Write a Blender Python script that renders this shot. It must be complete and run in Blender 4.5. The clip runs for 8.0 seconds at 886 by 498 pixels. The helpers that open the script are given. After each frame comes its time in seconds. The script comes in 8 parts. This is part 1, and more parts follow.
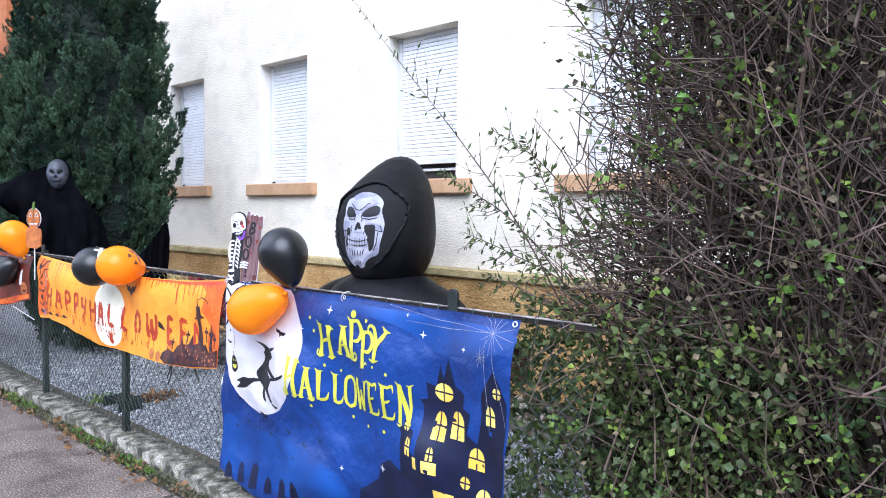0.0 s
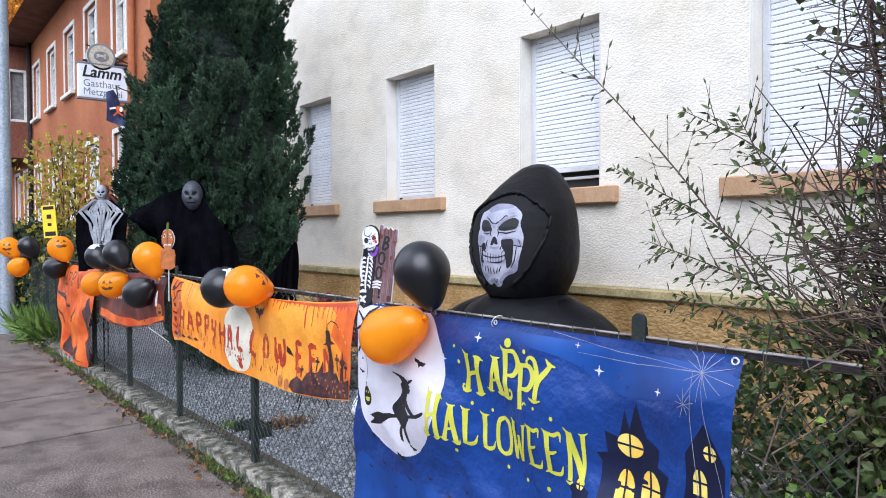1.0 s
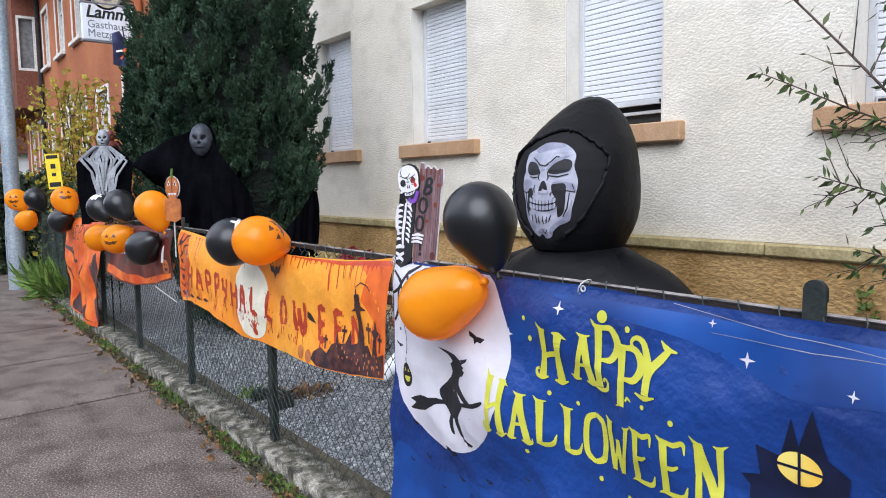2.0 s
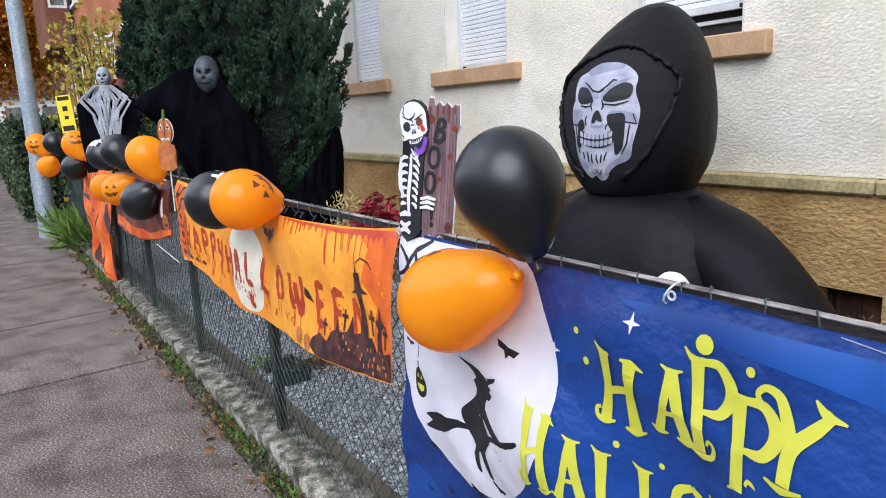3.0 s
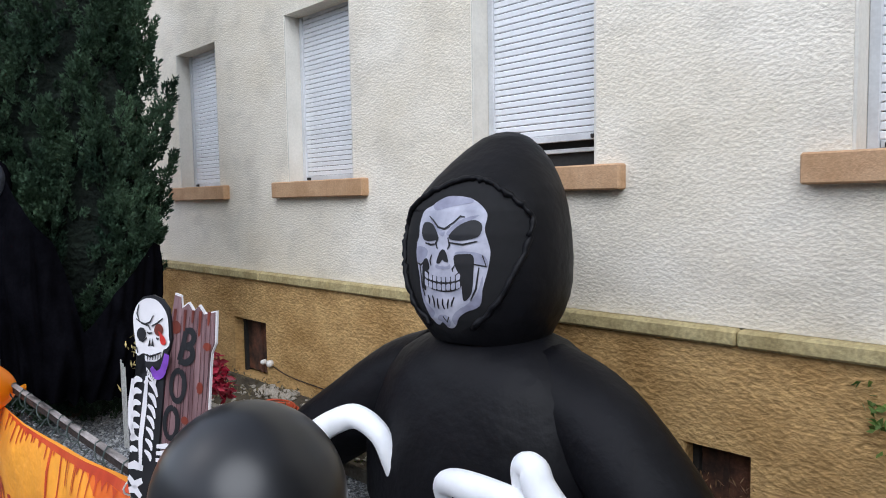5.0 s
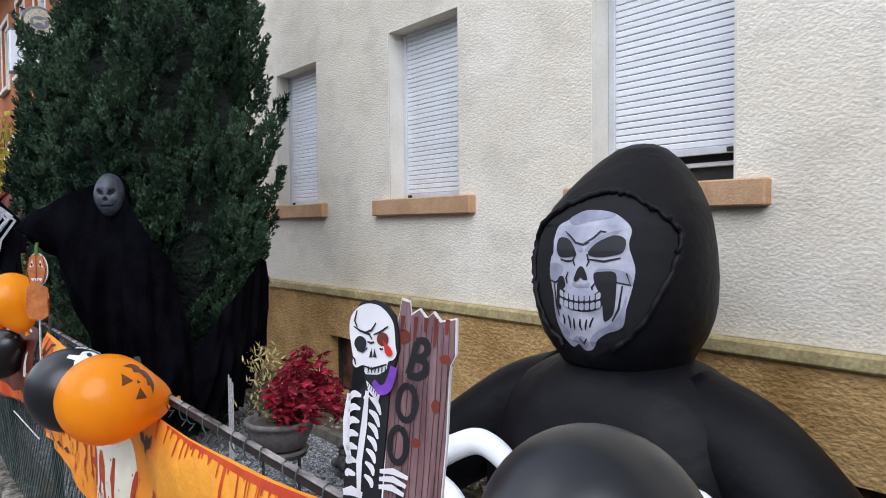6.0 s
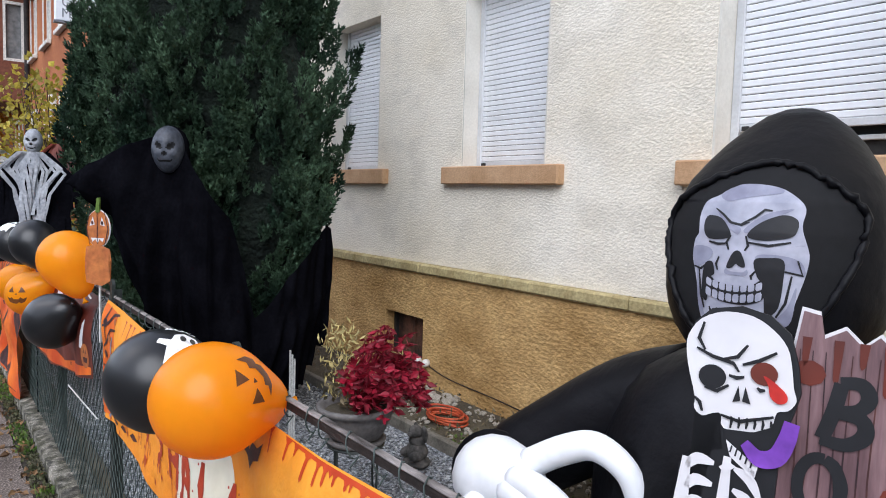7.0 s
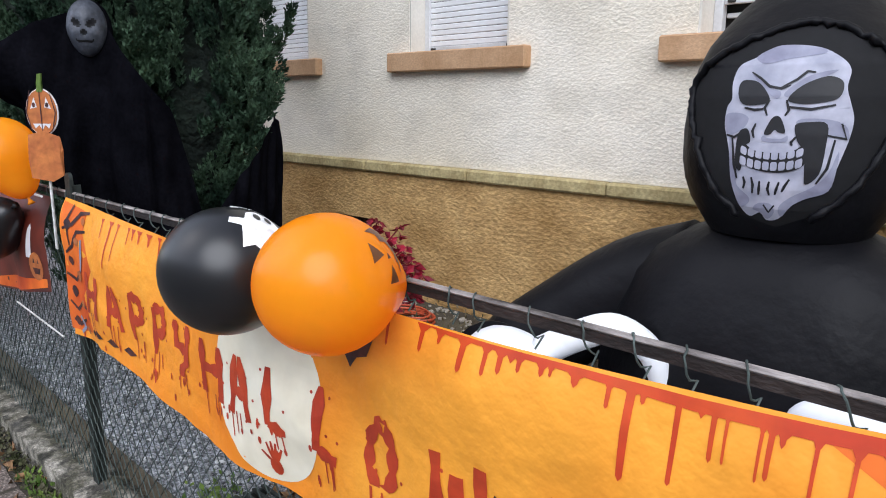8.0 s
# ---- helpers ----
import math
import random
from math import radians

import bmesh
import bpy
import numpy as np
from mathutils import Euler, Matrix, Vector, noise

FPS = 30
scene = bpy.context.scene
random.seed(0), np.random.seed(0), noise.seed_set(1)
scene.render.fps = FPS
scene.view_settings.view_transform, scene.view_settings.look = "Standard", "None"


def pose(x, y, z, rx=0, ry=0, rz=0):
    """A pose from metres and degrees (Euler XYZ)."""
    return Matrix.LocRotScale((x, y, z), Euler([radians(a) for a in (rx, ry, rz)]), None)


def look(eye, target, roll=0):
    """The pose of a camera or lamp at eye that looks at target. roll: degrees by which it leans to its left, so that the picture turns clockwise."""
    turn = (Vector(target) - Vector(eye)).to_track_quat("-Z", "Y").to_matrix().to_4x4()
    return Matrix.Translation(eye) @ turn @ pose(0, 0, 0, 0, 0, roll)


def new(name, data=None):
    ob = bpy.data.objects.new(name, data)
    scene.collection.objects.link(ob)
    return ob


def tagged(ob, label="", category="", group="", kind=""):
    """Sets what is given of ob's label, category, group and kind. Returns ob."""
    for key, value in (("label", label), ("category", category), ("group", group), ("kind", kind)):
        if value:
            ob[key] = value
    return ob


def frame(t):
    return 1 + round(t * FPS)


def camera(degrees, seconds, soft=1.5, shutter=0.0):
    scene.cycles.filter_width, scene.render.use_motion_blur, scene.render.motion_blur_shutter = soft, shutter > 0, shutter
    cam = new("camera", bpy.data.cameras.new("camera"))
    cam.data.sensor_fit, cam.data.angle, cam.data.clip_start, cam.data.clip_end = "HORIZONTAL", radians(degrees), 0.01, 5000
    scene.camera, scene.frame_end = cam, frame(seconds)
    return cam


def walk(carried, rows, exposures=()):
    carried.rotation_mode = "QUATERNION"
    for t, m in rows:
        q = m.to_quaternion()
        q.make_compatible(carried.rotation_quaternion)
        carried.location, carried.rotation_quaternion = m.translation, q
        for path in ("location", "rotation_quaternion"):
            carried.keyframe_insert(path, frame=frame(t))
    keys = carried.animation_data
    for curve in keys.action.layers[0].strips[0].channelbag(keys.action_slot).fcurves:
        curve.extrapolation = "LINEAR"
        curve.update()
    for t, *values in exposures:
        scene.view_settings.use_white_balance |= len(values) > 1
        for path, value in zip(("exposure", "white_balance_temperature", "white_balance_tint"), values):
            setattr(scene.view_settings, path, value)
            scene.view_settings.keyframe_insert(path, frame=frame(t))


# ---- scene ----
cam = camera(64.5, 8.0, soft=1.0)
PATH = [
    (0, (0.674, 0.158, 1.429), (-0.655, 1.65, 1.336), 1.0),
    (0.5, (0.455, 0.196, 1.425), (-0.877, 1.682, 1.293), -0.8),
    (1, (0.24, 0.393, 1.396), (-1.324, 1.638, 1.352), -0.2),
    (1.5, (-0.044, 0.523, 1.381), (-1.689, 1.652, 1.229), 0.2),
    (1.7, (-0.146, 0.569, 1.363), (-1.733, 1.776, 1.211), -0.9),
    (2.8, (-0.727, 1.039, 1.379), (-2.376, 2.115, 1.031), -0.5),
    (3, (-0.797, 1.122, 1.399), (-2.448, 2.185, 1.017), -2.6),
    (3.5, (-1.034, 1.257, 1.417), (-2.578, 2.481, 1.075), -0.7),
    (4, (-1.139, 1.413, 1.477), (-2.581, 2.779, 1.248), -2.2),
    (4.2, (-1.14, 1.48, 1.507), (-2.518, 2.921, 1.355), -1.5),
    (5.3, (-1.175, 1.586, 1.594), (-2.686, 2.888, 1.454), -0.4),
    (5.5, (-1.211, 1.557, 1.585), (-2.789, 2.779, 1.46), 0.3),
    (6, (-1.45, 1.469, 1.548), (-3.01, 2.719, 1.478), -0.5),
    (6.5, (-1.714, 1.406, 1.539), (-3.267, 2.665, 1.466), 0.4),
    (7, (-1.999, 1.451, 1.526), (-3.598, 2.644, 1.378), 1.7),
    (7.5, (-2.224, 1.426, 1.446), (-3.739, 2.713, 1.224), 2.9),
    (8, (-2.463, 1.258, 1.394), (-3.828, 2.664, 0.996), 0.6),
]
EXPOSURES = [(0, 1.80, 5550, 14), (0.5, 1.55, 5600, 14), (1.0, 1.36, 5750, 13), (1.5, 1.18, 5900, 12), (3.0, 1.28, 5950, 11), (4.0, 1.22, 5950, 10), (5.5, 0.88, 5950, 11), (6.5, 1.03, 6000, 12), (8.0, 1.12, 6050, 12)]
walk(cam, [(t, look(eye, target, roll)) for t, eye, target, roll in PATH], EXPOSURES)

# ---- light: an overcast autumn day ----
world = bpy.data.worlds.new("sky")
scene.world = world
world.use_nodes = True
wn, wl = world.node_tree.nodes, world.node_tree.links
wn.clear()
sky = wn.new("ShaderNodeTexSky")
sky.sky_type, sky.sun_disc = "NISHITA", False
sky.sun_elevation, sky.sun_rotation, sky.dust_density, sky.ozone_density = radians(47), radians(217), 1.0, 1.0
pale = wn.new("ShaderNodeHueSaturation")
pale.inputs["Saturation"].default_value = 0.45
back = wn.new("ShaderNodeBackground")
back.inputs["Strength"].default_value = 0.12
wout = wn.new("ShaderNodeOutputWorld")
wl.new(sky.outputs[0], pale.inputs["Color"])
wl.new(pale.outputs[0], back.inputs["Color"])
wl.new(back.outputs[0], wout.inputs["Surface"])
sun = new("sun", bpy.data.lights.new("sun", "SUN"))
sun.data.energy, sun.data.angle, sun.data.color = 1.5, radians(50), (1.0, 0.985, 0.965)
sun.matrix_world = look((8.5, -8, 10), (0, 0, 0))


# ---- materials ----
def mat(name, col, col2=None, rough=0.75, scale=6.0, fine=60.0, bump=0.0, bscale=80.0, metal=0.0, mixat=(0.35, 0.65),
        stretch=(1, 1, 1), rand=0.0, island=0.0, spec=0.4, fade=0.25, transmit=0.0, bdist=0.01, detail=4.0, speck=None, stain=None):
    """Two colours mixed by a coarse noise, darkened and lightened by a fine one, with a fine bump."""
    m = bpy.data.materials.new(name)
    m.use_nodes = True
    n, l = m.node_tree.nodes, m.node_tree.links
    b = n["Principled BSDF"]
    b.inputs["Roughness"].default_value = rough
    b.inputs["Metallic"].default_value = metal
    b.inputs["Specular IOR Level"].default_value = spec
    co = n.new("ShaderNodeTexCoord")
    mp = n.new("ShaderNodeMapping")
    mp.inputs["Scale"].default_value = stretch
    l.new(co.outputs["Object"], mp.inputs["Vector"])
    a = n.new("ShaderNodeTexNoise")
    a.inputs["Scale"].default_value, a.inputs["Detail"].default_value = scale, detail
    l.new(mp.outputs[0], a.inputs["Vector"])
    r = n.new("ShaderNodeMapRange")
    r.inputs["From Min"].default_value, r.inputs["From Max"].default_value = mixat
    l.new(a.outputs["Fac"], r.inputs["Value"])
    mix = n.new("ShaderNodeMix")
    mix.data_type = "RGBA"
    c2 = col2 or tuple(min(1, c * 1.18) for c in col)
    mix.inputs["A"].default_value, mix.inputs["B"].default_value = (*col, 1), (*c2, 1)
    l.new(r.outputs[0], mix.inputs["Factor"])
    f = n.new("ShaderNodeTexNoise")
    f.inputs["Scale"].default_value, f.inputs["Detail"].default_value = fine, 3.0
    l.new(mp.outputs[0], f.inputs["Vector"])
    fr = n.new("ShaderNodeMapRange")
    fr.inputs["From Min"].default_value, fr.inputs["From Max"].default_value = 0.3, 0.7
    fr.inputs["To Min"].default_value, fr.inputs["To Max"].default_value = 1 - fade, 1 + fade
    l.new(f.outputs["Fac"], fr.inputs["Value"])
    hsv = n.new("ShaderNodeHueSaturation")
    l.new(mix.outputs["Result"], hsv.inputs["Color"])
    value = fr.outputs[0]
    for amount, node, socket in ((rand, "ShaderNodeObjectInfo", "Random"), (island, "ShaderNodeNewGeometry", "Random Per Island")):
        if amount:
            o = n.new(node)
            q = n.new("ShaderNodeMapRange")
            q.inputs["To Min"].default_value, q.inputs["To Max"].default_value = 1 - amount, 1 + amount
            l.new(o.outputs[socket], q.inputs["Value"])
            k = n.new("ShaderNodeMath")
            k.operation = "MULTIPLY"
            l.new(value, k.inputs[0])
            l.new(q.outputs[0], k.inputs[1])
            value = k.outputs[0]
    for spec_, lo, hi, sign, det in ((speck, 0.55, 0.66, 1, 2.0), (stain, 0.50, 0.63, -1, 9.0)):
        if spec_:
            o = n.new("ShaderNodeTexNoise")
            o.inputs["Scale"].default_value, o.inputs["Detail"].default_value = spec_[0], det
            l.new(mp.outputs[0], o.inputs["Vector"])
            q = n.new("ShaderNodeMapRange")
            q.inputs["From Min"].default_value, q.inputs["From Max"].default_value = lo, hi
            q.inputs["To Min"].default_value, q.inputs["To Max"].default_value = 1, 1 + sign * spec_[1]
            l.new(o.outputs["Fac"], q.inputs["Value"])
            k = n.new("ShaderNodeMath")
            k.operation = "MULTIPLY"
            l.new(value, k.inputs[0])
            l.new(q.outputs[0], k.inputs[1])
            value = k.outputs[0]
    l.new(value, hsv.inputs["Value"])
    l.new(hsv.outputs[0], b.inputs["Base Color"])
    if bump:
        t = n.new("ShaderNodeTexNoise")
        t.inputs["Scale"].default_value, t.inputs["Detail"].default_value = bscale, 5.0
        l.new(mp.outputs[0], t.inputs["Vector"])
        u = n.new("ShaderNodeBump")
        u.inputs["Strength"].default_value, u.inputs["Distance"].default_value = bump, bdist
        l.new(t.outputs["Fac"], u.inputs["Height"])
        l.new(u.outputs[0], b.inputs["Normal"])
    if transmit:
        tr = n.new("ShaderNodeBsdfTranslucent")
        l.new(hsv.outputs[0], tr.inputs["Color"])
        ms = n.new("ShaderNodeMixShader")
        ms.inputs[0].default_value = transmit
        l.new(b.outputs[0], ms.inputs[1])
        l.new(tr.outputs[0], ms.inputs[2])
        l.new(ms.outputs[0], n["Material Output"].inputs["Surface"])
    return m


M = {}
M["stucco"] = mat("cream stucco", (0.72, 0.655, 0.535), (0.80, 0.745, 0.64), 0.95, 1.2, 70, 0.5, 48, fade=0.10, stretch=(1, 1, 1.5), bdist=0.018, spec=0.05, stain=(2.6, 0.10))
M["reveal"] = mat("smooth pale render", (0.62, 0.59, 0.52), (0.70, 0.67, 0.60), 0.85, 3, 60, 0.15, 120, fade=0.05)
M["plinth"] = mat("ochre roughcast", (0.36, 0.215, 0.082), (0.54, 0.35, 0.15), 0.95, 2.2, 30, 0.9, 34, fade=0.22, stretch=(1, 1, 1.5), bdist=0.02, spec=0.1)
M["ledge"] = mat("weathered ledge stone", (0.33, 0.26, 0.12), (0.47, 0.39, 0.20), 0.9, 5, 50, 0.4, 70)
M["sill"] = mat("brown sandstone", (0.42, 0.25, 0.13), (0.52, 0.33, 0.19), 0.85, 6, 70, 0.3, 120, fade=0.12)
M["shutter"] = mat("white shutter plastic", (0.72, 0.73, 0.75), (0.78, 0.79, 0.80), 0.45, 3, 30, fade=0.03, rand=0.04)
M["rail_white"] = mat("grey guide rail", (0.52, 0.53, 0.54), None, 0.4, 4, 60, fade=0.06)
M["dark"] = mat("dark recess", (0.02, 0.019, 0.018), None, 0.7)
M["rustdoor"] = mat("rusty cellar flap", (0.035, 0.02, 0.015), (0.14, 0.06, 0.035), 0.85, 9, 60, 0.3, 90)
M["slab"] = mat("grey-brown concrete slab", (0.112, 0.092, 0.080), (0.185, 0.154, 0.135), 0.95, 3.0, 105, 0.8, 130, fade=0.55, rand=0.06, bdist=0.004, spec=0.08, detail=9.0, mixat=(0.3, 0.7), speck=(105, 0.6), stain=(4.0, 0.32))
M["joint"] = mat("dark joint earth", (0.03, 0.025, 0.02), (0.06, 0.05, 0.035), 0.95, 20)
M["asphalt"] = mat("asphalt", (0.045, 0.045, 0.047), (0.07, 0.07, 0.07), 0.9, 2, 150, 0.5, 200)
M["earth"] = mat("dark earth", (0.05, 0.04, 0.028), (0.10, 0.085, 0.055), 0.95, 5, 60, 0.8, 60)
M["grassland"] = mat("distant grass", (0.05, 0.07, 0.025), (0.09, 0.09, 0.04), 0.95, 1, 20)
M["kerb"] = mat("mossy worn kerb stone", (0.055, 0.052, 0.034), (0.27, 0.25, 0.21), 0.95, 14, 150, 0.9, 90, fade=0.5, rand=0.15, mixat=(0.40, 0.66), bdist=0.006, detail=9.0, speck=(60, 0.6), stain=(16, 0.72))
M["kerbmoss"] = mat("moss on kerb side", (0.05, 0.06, 0.02), (0.12, 0.11, 0.07), 0.95, 12, 80, 0.8, 60)
M["whitekerb"] = mat("pale street kerb", (0.24, 0.23, 0.20), (0.44, 0.43, 0.385), 0.92, 9, 60, 0.8, 70, rand=0.12, detail=8.0)
M["gravel"] = mat("blue-grey gravel bed", (0.10, 0.105, 0.115), (0.40, 0.42, 0.45), 0.9, 75, 190, 0.9, 120, fade=0.45, bdist=0.010, mixat=(0.40, 0.60), stain=(60, 0.7))
M["chip"] = mat("blue-grey gravel", (0.17, 0.175, 0.18), (0.40, 0.41, 0.41), 0.85, 20, 90, island=0.6)
M["rubble"] = mat("rubble stone", (0.16, 0.14, 0.11), (0.38, 0.35, 0.30), 0.9, 12, 70, 0.4, 60, island=0.4)
M["edging"] = mat("concrete bed edging", (0.10, 0.09, 0.07), (0.2, 0.18, 0.15), 0.92, 7, 60, 0.6, 60)
M["iron"] = mat("dark green painted iron", (0.018, 0.024, 0.022), (0.035, 0.04, 0.036), 0.55, 10, 70, 0.2, 90, metal=0.2)
M["rust"] = mat("rusty rail", (0.012, 0.010, 0.010), (0.036, 0.026, 0.023), 0.8, 16, 120, 0.5, 120, stretch=(0.4, 1, 1), metal=0.2)
M["railtop"] = mat("worn grey rail top", (0.035, 0.028, 0.025), (0.36, 0.32, 0.30), 0.6, 26, 120, 0.4, 120, stretch=(0.35, 1, 1))
M["wire"] = mat("green fence wire", (0.030, 0.045, 0.040), (0.075, 0.095, 0.088), 0.6, 8, 50, metal=0.3)
M["tie"] = mat("pale cable tie", (0.5, 0.5, 0.48), None, 0.5)
M["nylon"] = mat("black nylon", (0.0034, 0.0034, 0.0046), (0.0056, 0.0056, 0.0074), 0.5, 2.5, 12, 0.25, 7, fade=0.10, spec=0.16, bdist=0.05)
M["lining"] = mat("matt black lining", (0.004, 0.004, 0.005), None, 0.85, 6, 30)
M["glovewhite"] = mat("white nylon", (0.78, 0.80, 0.84), (0.84, 0.86, 0.88), 0.6, 3, 20, 0.12, 9, fade=0.04, bdist=0.03)
M["bone"] = mat("printed bone white", (0.28, 0.29, 0.36), (0.46, 0.46, 0.54), 0.6, 9, 30, fade=0.06)
M["boneshade"] = mat("printed grey-blue shading", (0.19, 0.19, 0.26), (0.30, 0.31, 0.39), 0.6, 9, 30, fade=0.08)
M["ink"] = mat("printed black ink", (0.008, 0.008, 0.010), None, 0.55, 6, 30)
M["latex_black"] = mat("black balloon latex", (0.008, 0.008, 0.009), (0.011, 0.011, 0.012), 0.33, 4, 20, fade=0.05, spec=0.5)
M["latex_orange"] = mat("orange balloon latex", (0.99, 0.39, 0.008), (1.0, 0.44, 0.012), 0.24, 3, 20, fade=0.02, transmit=0.5, spec=0.45)
M["pumpkinprint"] = mat("brown balloon print", (0.12, 0.038, 0.008), None, 0.35)
M["whiteprint"] = mat("white balloon print", (0.75, 0.75, 0.75), None, 0.4)
M["blue"] = mat("deep blue banner cloth", (0.005, 0.017, 0.105), (0.010, 0.058, 0.28), 0.42, 1.3, 9, 0.8, 5, fade=0.05, spec=0.5, bdist=0.05, mixat=(0.30, 0.70), detail=2.0, transmit=0.12)
M["blueglow"] = mat("light blue banner print", (0.007, 0.036, 0.18), (0.014, 0.080, 0.34), 0.42, 2.5, 10, fade=0.05, transmit=0.1)
M["navy"] = mat("navy castle print", (0.004, 0.006, 0.024), (0.007, 0.011, 0.045), 0.45, 4, 20)
M["moon"] = mat("pale moon print", (0.66, 0.62, 0.68), (0.76, 0.74, 0.78), 0.55, 3, 20, 0.7, 5, fade=0.04, transmit=0.15)
M["yellow"] = mat("yellow banner lettering", (0.50, 0.49, 0.035), (0.62, 0.60, 0.07), 0.5, 5, 20, fade=0.04)
M["amber"] = mat("amber window print", (0.85, 0.48, 0.05), (0.85, 0.68, 0.16), 0.5, 9, 20, fade=0.04)
M["orange"] = mat("orange banner cloth", (0.88, 0.24, 0.012), (0.92, 0.38, 0.036), 0.55, 1.6, 12, 0.7, 6, fade=0.05, bdist=0.03, transmit=0.15)
M["redorange"] = mat("red-orange banner cloth", (0.62, 0.075, 0.010), (0.85, 0.20, 0.022), 0.55, 3.5, 14, 0.1, 8, fade=0.08, transmit=0.15)
M["blood"] = mat("blood red print", (0.33, 0.028, 0.010), (0.48, 0.055, 0.016), 0.5, 7, 40, fade=0.12)
M["drip"] = mat("red drip print", (0.46, 0.040, 0.010), (0.58, 0.075, 0.014), 0.5, 9, 40, fade=0.1)
M["cream"] = mat("cream moon print", (0.72, 0.66, 0.50), (0.80, 0.76, 0.62), 0.55, 6, 20, fade=0.05)
M["grave"] = mat("dark purple graveyard print", (0.024, 0.010, 0.014), (0.085, 0.026, 0.020), 0.55, 22, 60, fade=0.3, mixat=(0.42, 0.62))
M["maroon"] = mat("dark maroon banner cloth", (0.045, 0.012, 0.010), (0.20, 0.03, 0.012), 0.55, 4, 20, fade=0.1)
M["board"] = mat("printed purple-brown planks", (0.105, 0.055, 0.060), (0.22, 0.13, 0.135), 0.55, 9, 60, fade=0.15, stretch=(6, 6, 0.8))
M["purple"] = mat("purple print", (0.16, 0.045, 0.36), (0.22, 0.07, 0.45), 0.5)
M["red"] = mat("bright red print", (0.55, 0.03, 0.02), (0.35, 0.015, 0.012), 0.5, 20)
M["bonewhite"] = mat("white skull print", (0.62, 0.60, 0.62), (0.70, 0.68, 0.69), 0.5, 8, 30, fade=0.05)
M["pumpkinbrown"] = mat("orange-brown print", (0.50, 0.17, 0.045), (0.34, 0.10, 0.03), 0.55, 16, 60, fade=0.2)
M["robe"] = mat("black draped cloth", (0.0026, 0.0026, 0.0036), (0.0052, 0.0052, 0.0072), 0.95, 5, 60, 0.3, 50, spec=0.0)
M["gauze"] = mat("tattered white gauze", (0.270, 0.282, 0.312), (0.396, 0.408, 0.432), 0.9, 10, 60)
M["maskgrey"] = mat("grey skull mask rubber", (0.032, 0.036, 0.047), (0.068, 0.076, 0.095), 0.5, 14, 60, 0.3, 60)
M["yew"] = mat("dark yew needles", (0.013, 0.032, 0.019), (0.068, 0.118, 0.066), 0.65, 2.6, 30, island=0.45, spec=0.22, transmit=0.03)
# near-black colour that paints the shade deep inside the yew and the far hedge
M["inner_shade"] = mat("painted shade inside yew and hedge", (0.005, 0.010, 0.007), (0.010, 0.018, 0.011), 0.95, 9, 30, 1.0, 20, bdist=0.08)
M["bark"] = mat("brown bark", (0.05, 0.033, 0.022), (0.10, 0.07, 0.05), 0.95, 9, 50, 0.8, 40)
# twig browns darkened in the colour itself to stand for the hedge's inner shade
M["twig_shade"] = mat("painted shade among inner twigs", (0.018, 0.014, 0.010), (0.062, 0.047, 0.035), 0.95, 30, 90, 1.0, 30, fade=0.6, stretch=(1, 1, 0.4), bdist=0.08)
M["twig"] = mat("purple-brown twig", (0.050, 0.034, 0.028), (0.142, 0.098, 0.078), 0.85, 6, 50, island=0.45)
M["leaf"] = mat("hedge leaf green", (0.040, 0.076, 0.024), (0.115, 0.145, 0.045), 0.5, 5, 60, island=0.55, transmit=0.25)
M["leaf_bright"] = mat("young green leaf", (0.10, 0.21, 0.03), (0.22, 0.28, 0.05), 0.45, 6, 60, island=0.35, transmit=0.3)
M["leaf_grey"] = mat("dull grey-green leaf", (0.075, 0.066, 0.036), (0.175, 0.135, 0.075), 0.6, 6, 60, island=0.45, transmit=0.2)
M["weed"] = mat("weed green", (0.06, 0.13, 0.02), (0.14, 0.2, 0.04), 0.6, 9, 60, island=0.4, transmit=0.25)
M["deadleaf"] = mat("fallen brown leaf", (0.10, 0.048, 0.022), (0.25, 0.145, 0.065), 0.75, 9, 60, island=0.45)
M["redleaf"] = mat("crimson coleus leaf", (0.13, 0.004, 0.012), (0.33, 0.012, 0.034), 0.5, 14, 60, island=0.4, transmit=0.2)
M["straw"] = mat("dry straw plant", (0.34, 0.28, 0.12), (0.5, 0.42, 0.16), 0.8, 14, 60, island=0.4)
M["pot"] = mat("grey-brown plastic pot", (0.115, 0.105, 0.10), (0.16, 0.15, 0.145), 0.6, 6, 50, 0.1, 90)
M["statue"] = mat("weathered dark stone", (0.035, 0.033, 0.03), (0.12, 0.11, 0.10), 0.9, 18, 60, 0.6, 60)
M["hose"] = mat("orange-red garden hose", (0.42, 0.06, 0.025), (0.5, 0.10, 0.04), 0.5, 9)
M["pole"] = mat("galvanised grey pole", (0.26, 0.30, 0.34), (0.33, 0.37, 0.40), 0.5, 4, 40, metal=0.35)
M["terracotta"] = mat("orange house render", (0.30, 0.092, 0.034), (0.41, 0.145, 0.055), 0.9, 0.7, 12, 0.3, 30, fade=0.12)
M["darkrender"] = mat("brown bay render", (0.15, 0.05, 0.03), (0.2, 0.075, 0.045), 0.9, 1.5, 15)
M["frame_white"] = mat("white window frame", (0.62, 0.60, 0.56), None, 0.6, 4, 30)
M["pane"] = mat("dull window glass", (0.10, 0.11, 0.12), (0.22, 0.22, 0.22), 0.15, 1.5, 10, spec=0.6)
M["signwhite"] = mat("white sign panel", (0.70, 0.73, 0.78), None, 0.45, 3, 20, fade=0.04)
M["signgrey"] = mat("grey lettering", (0.16, 0.17, 0.20), None, 0.5)
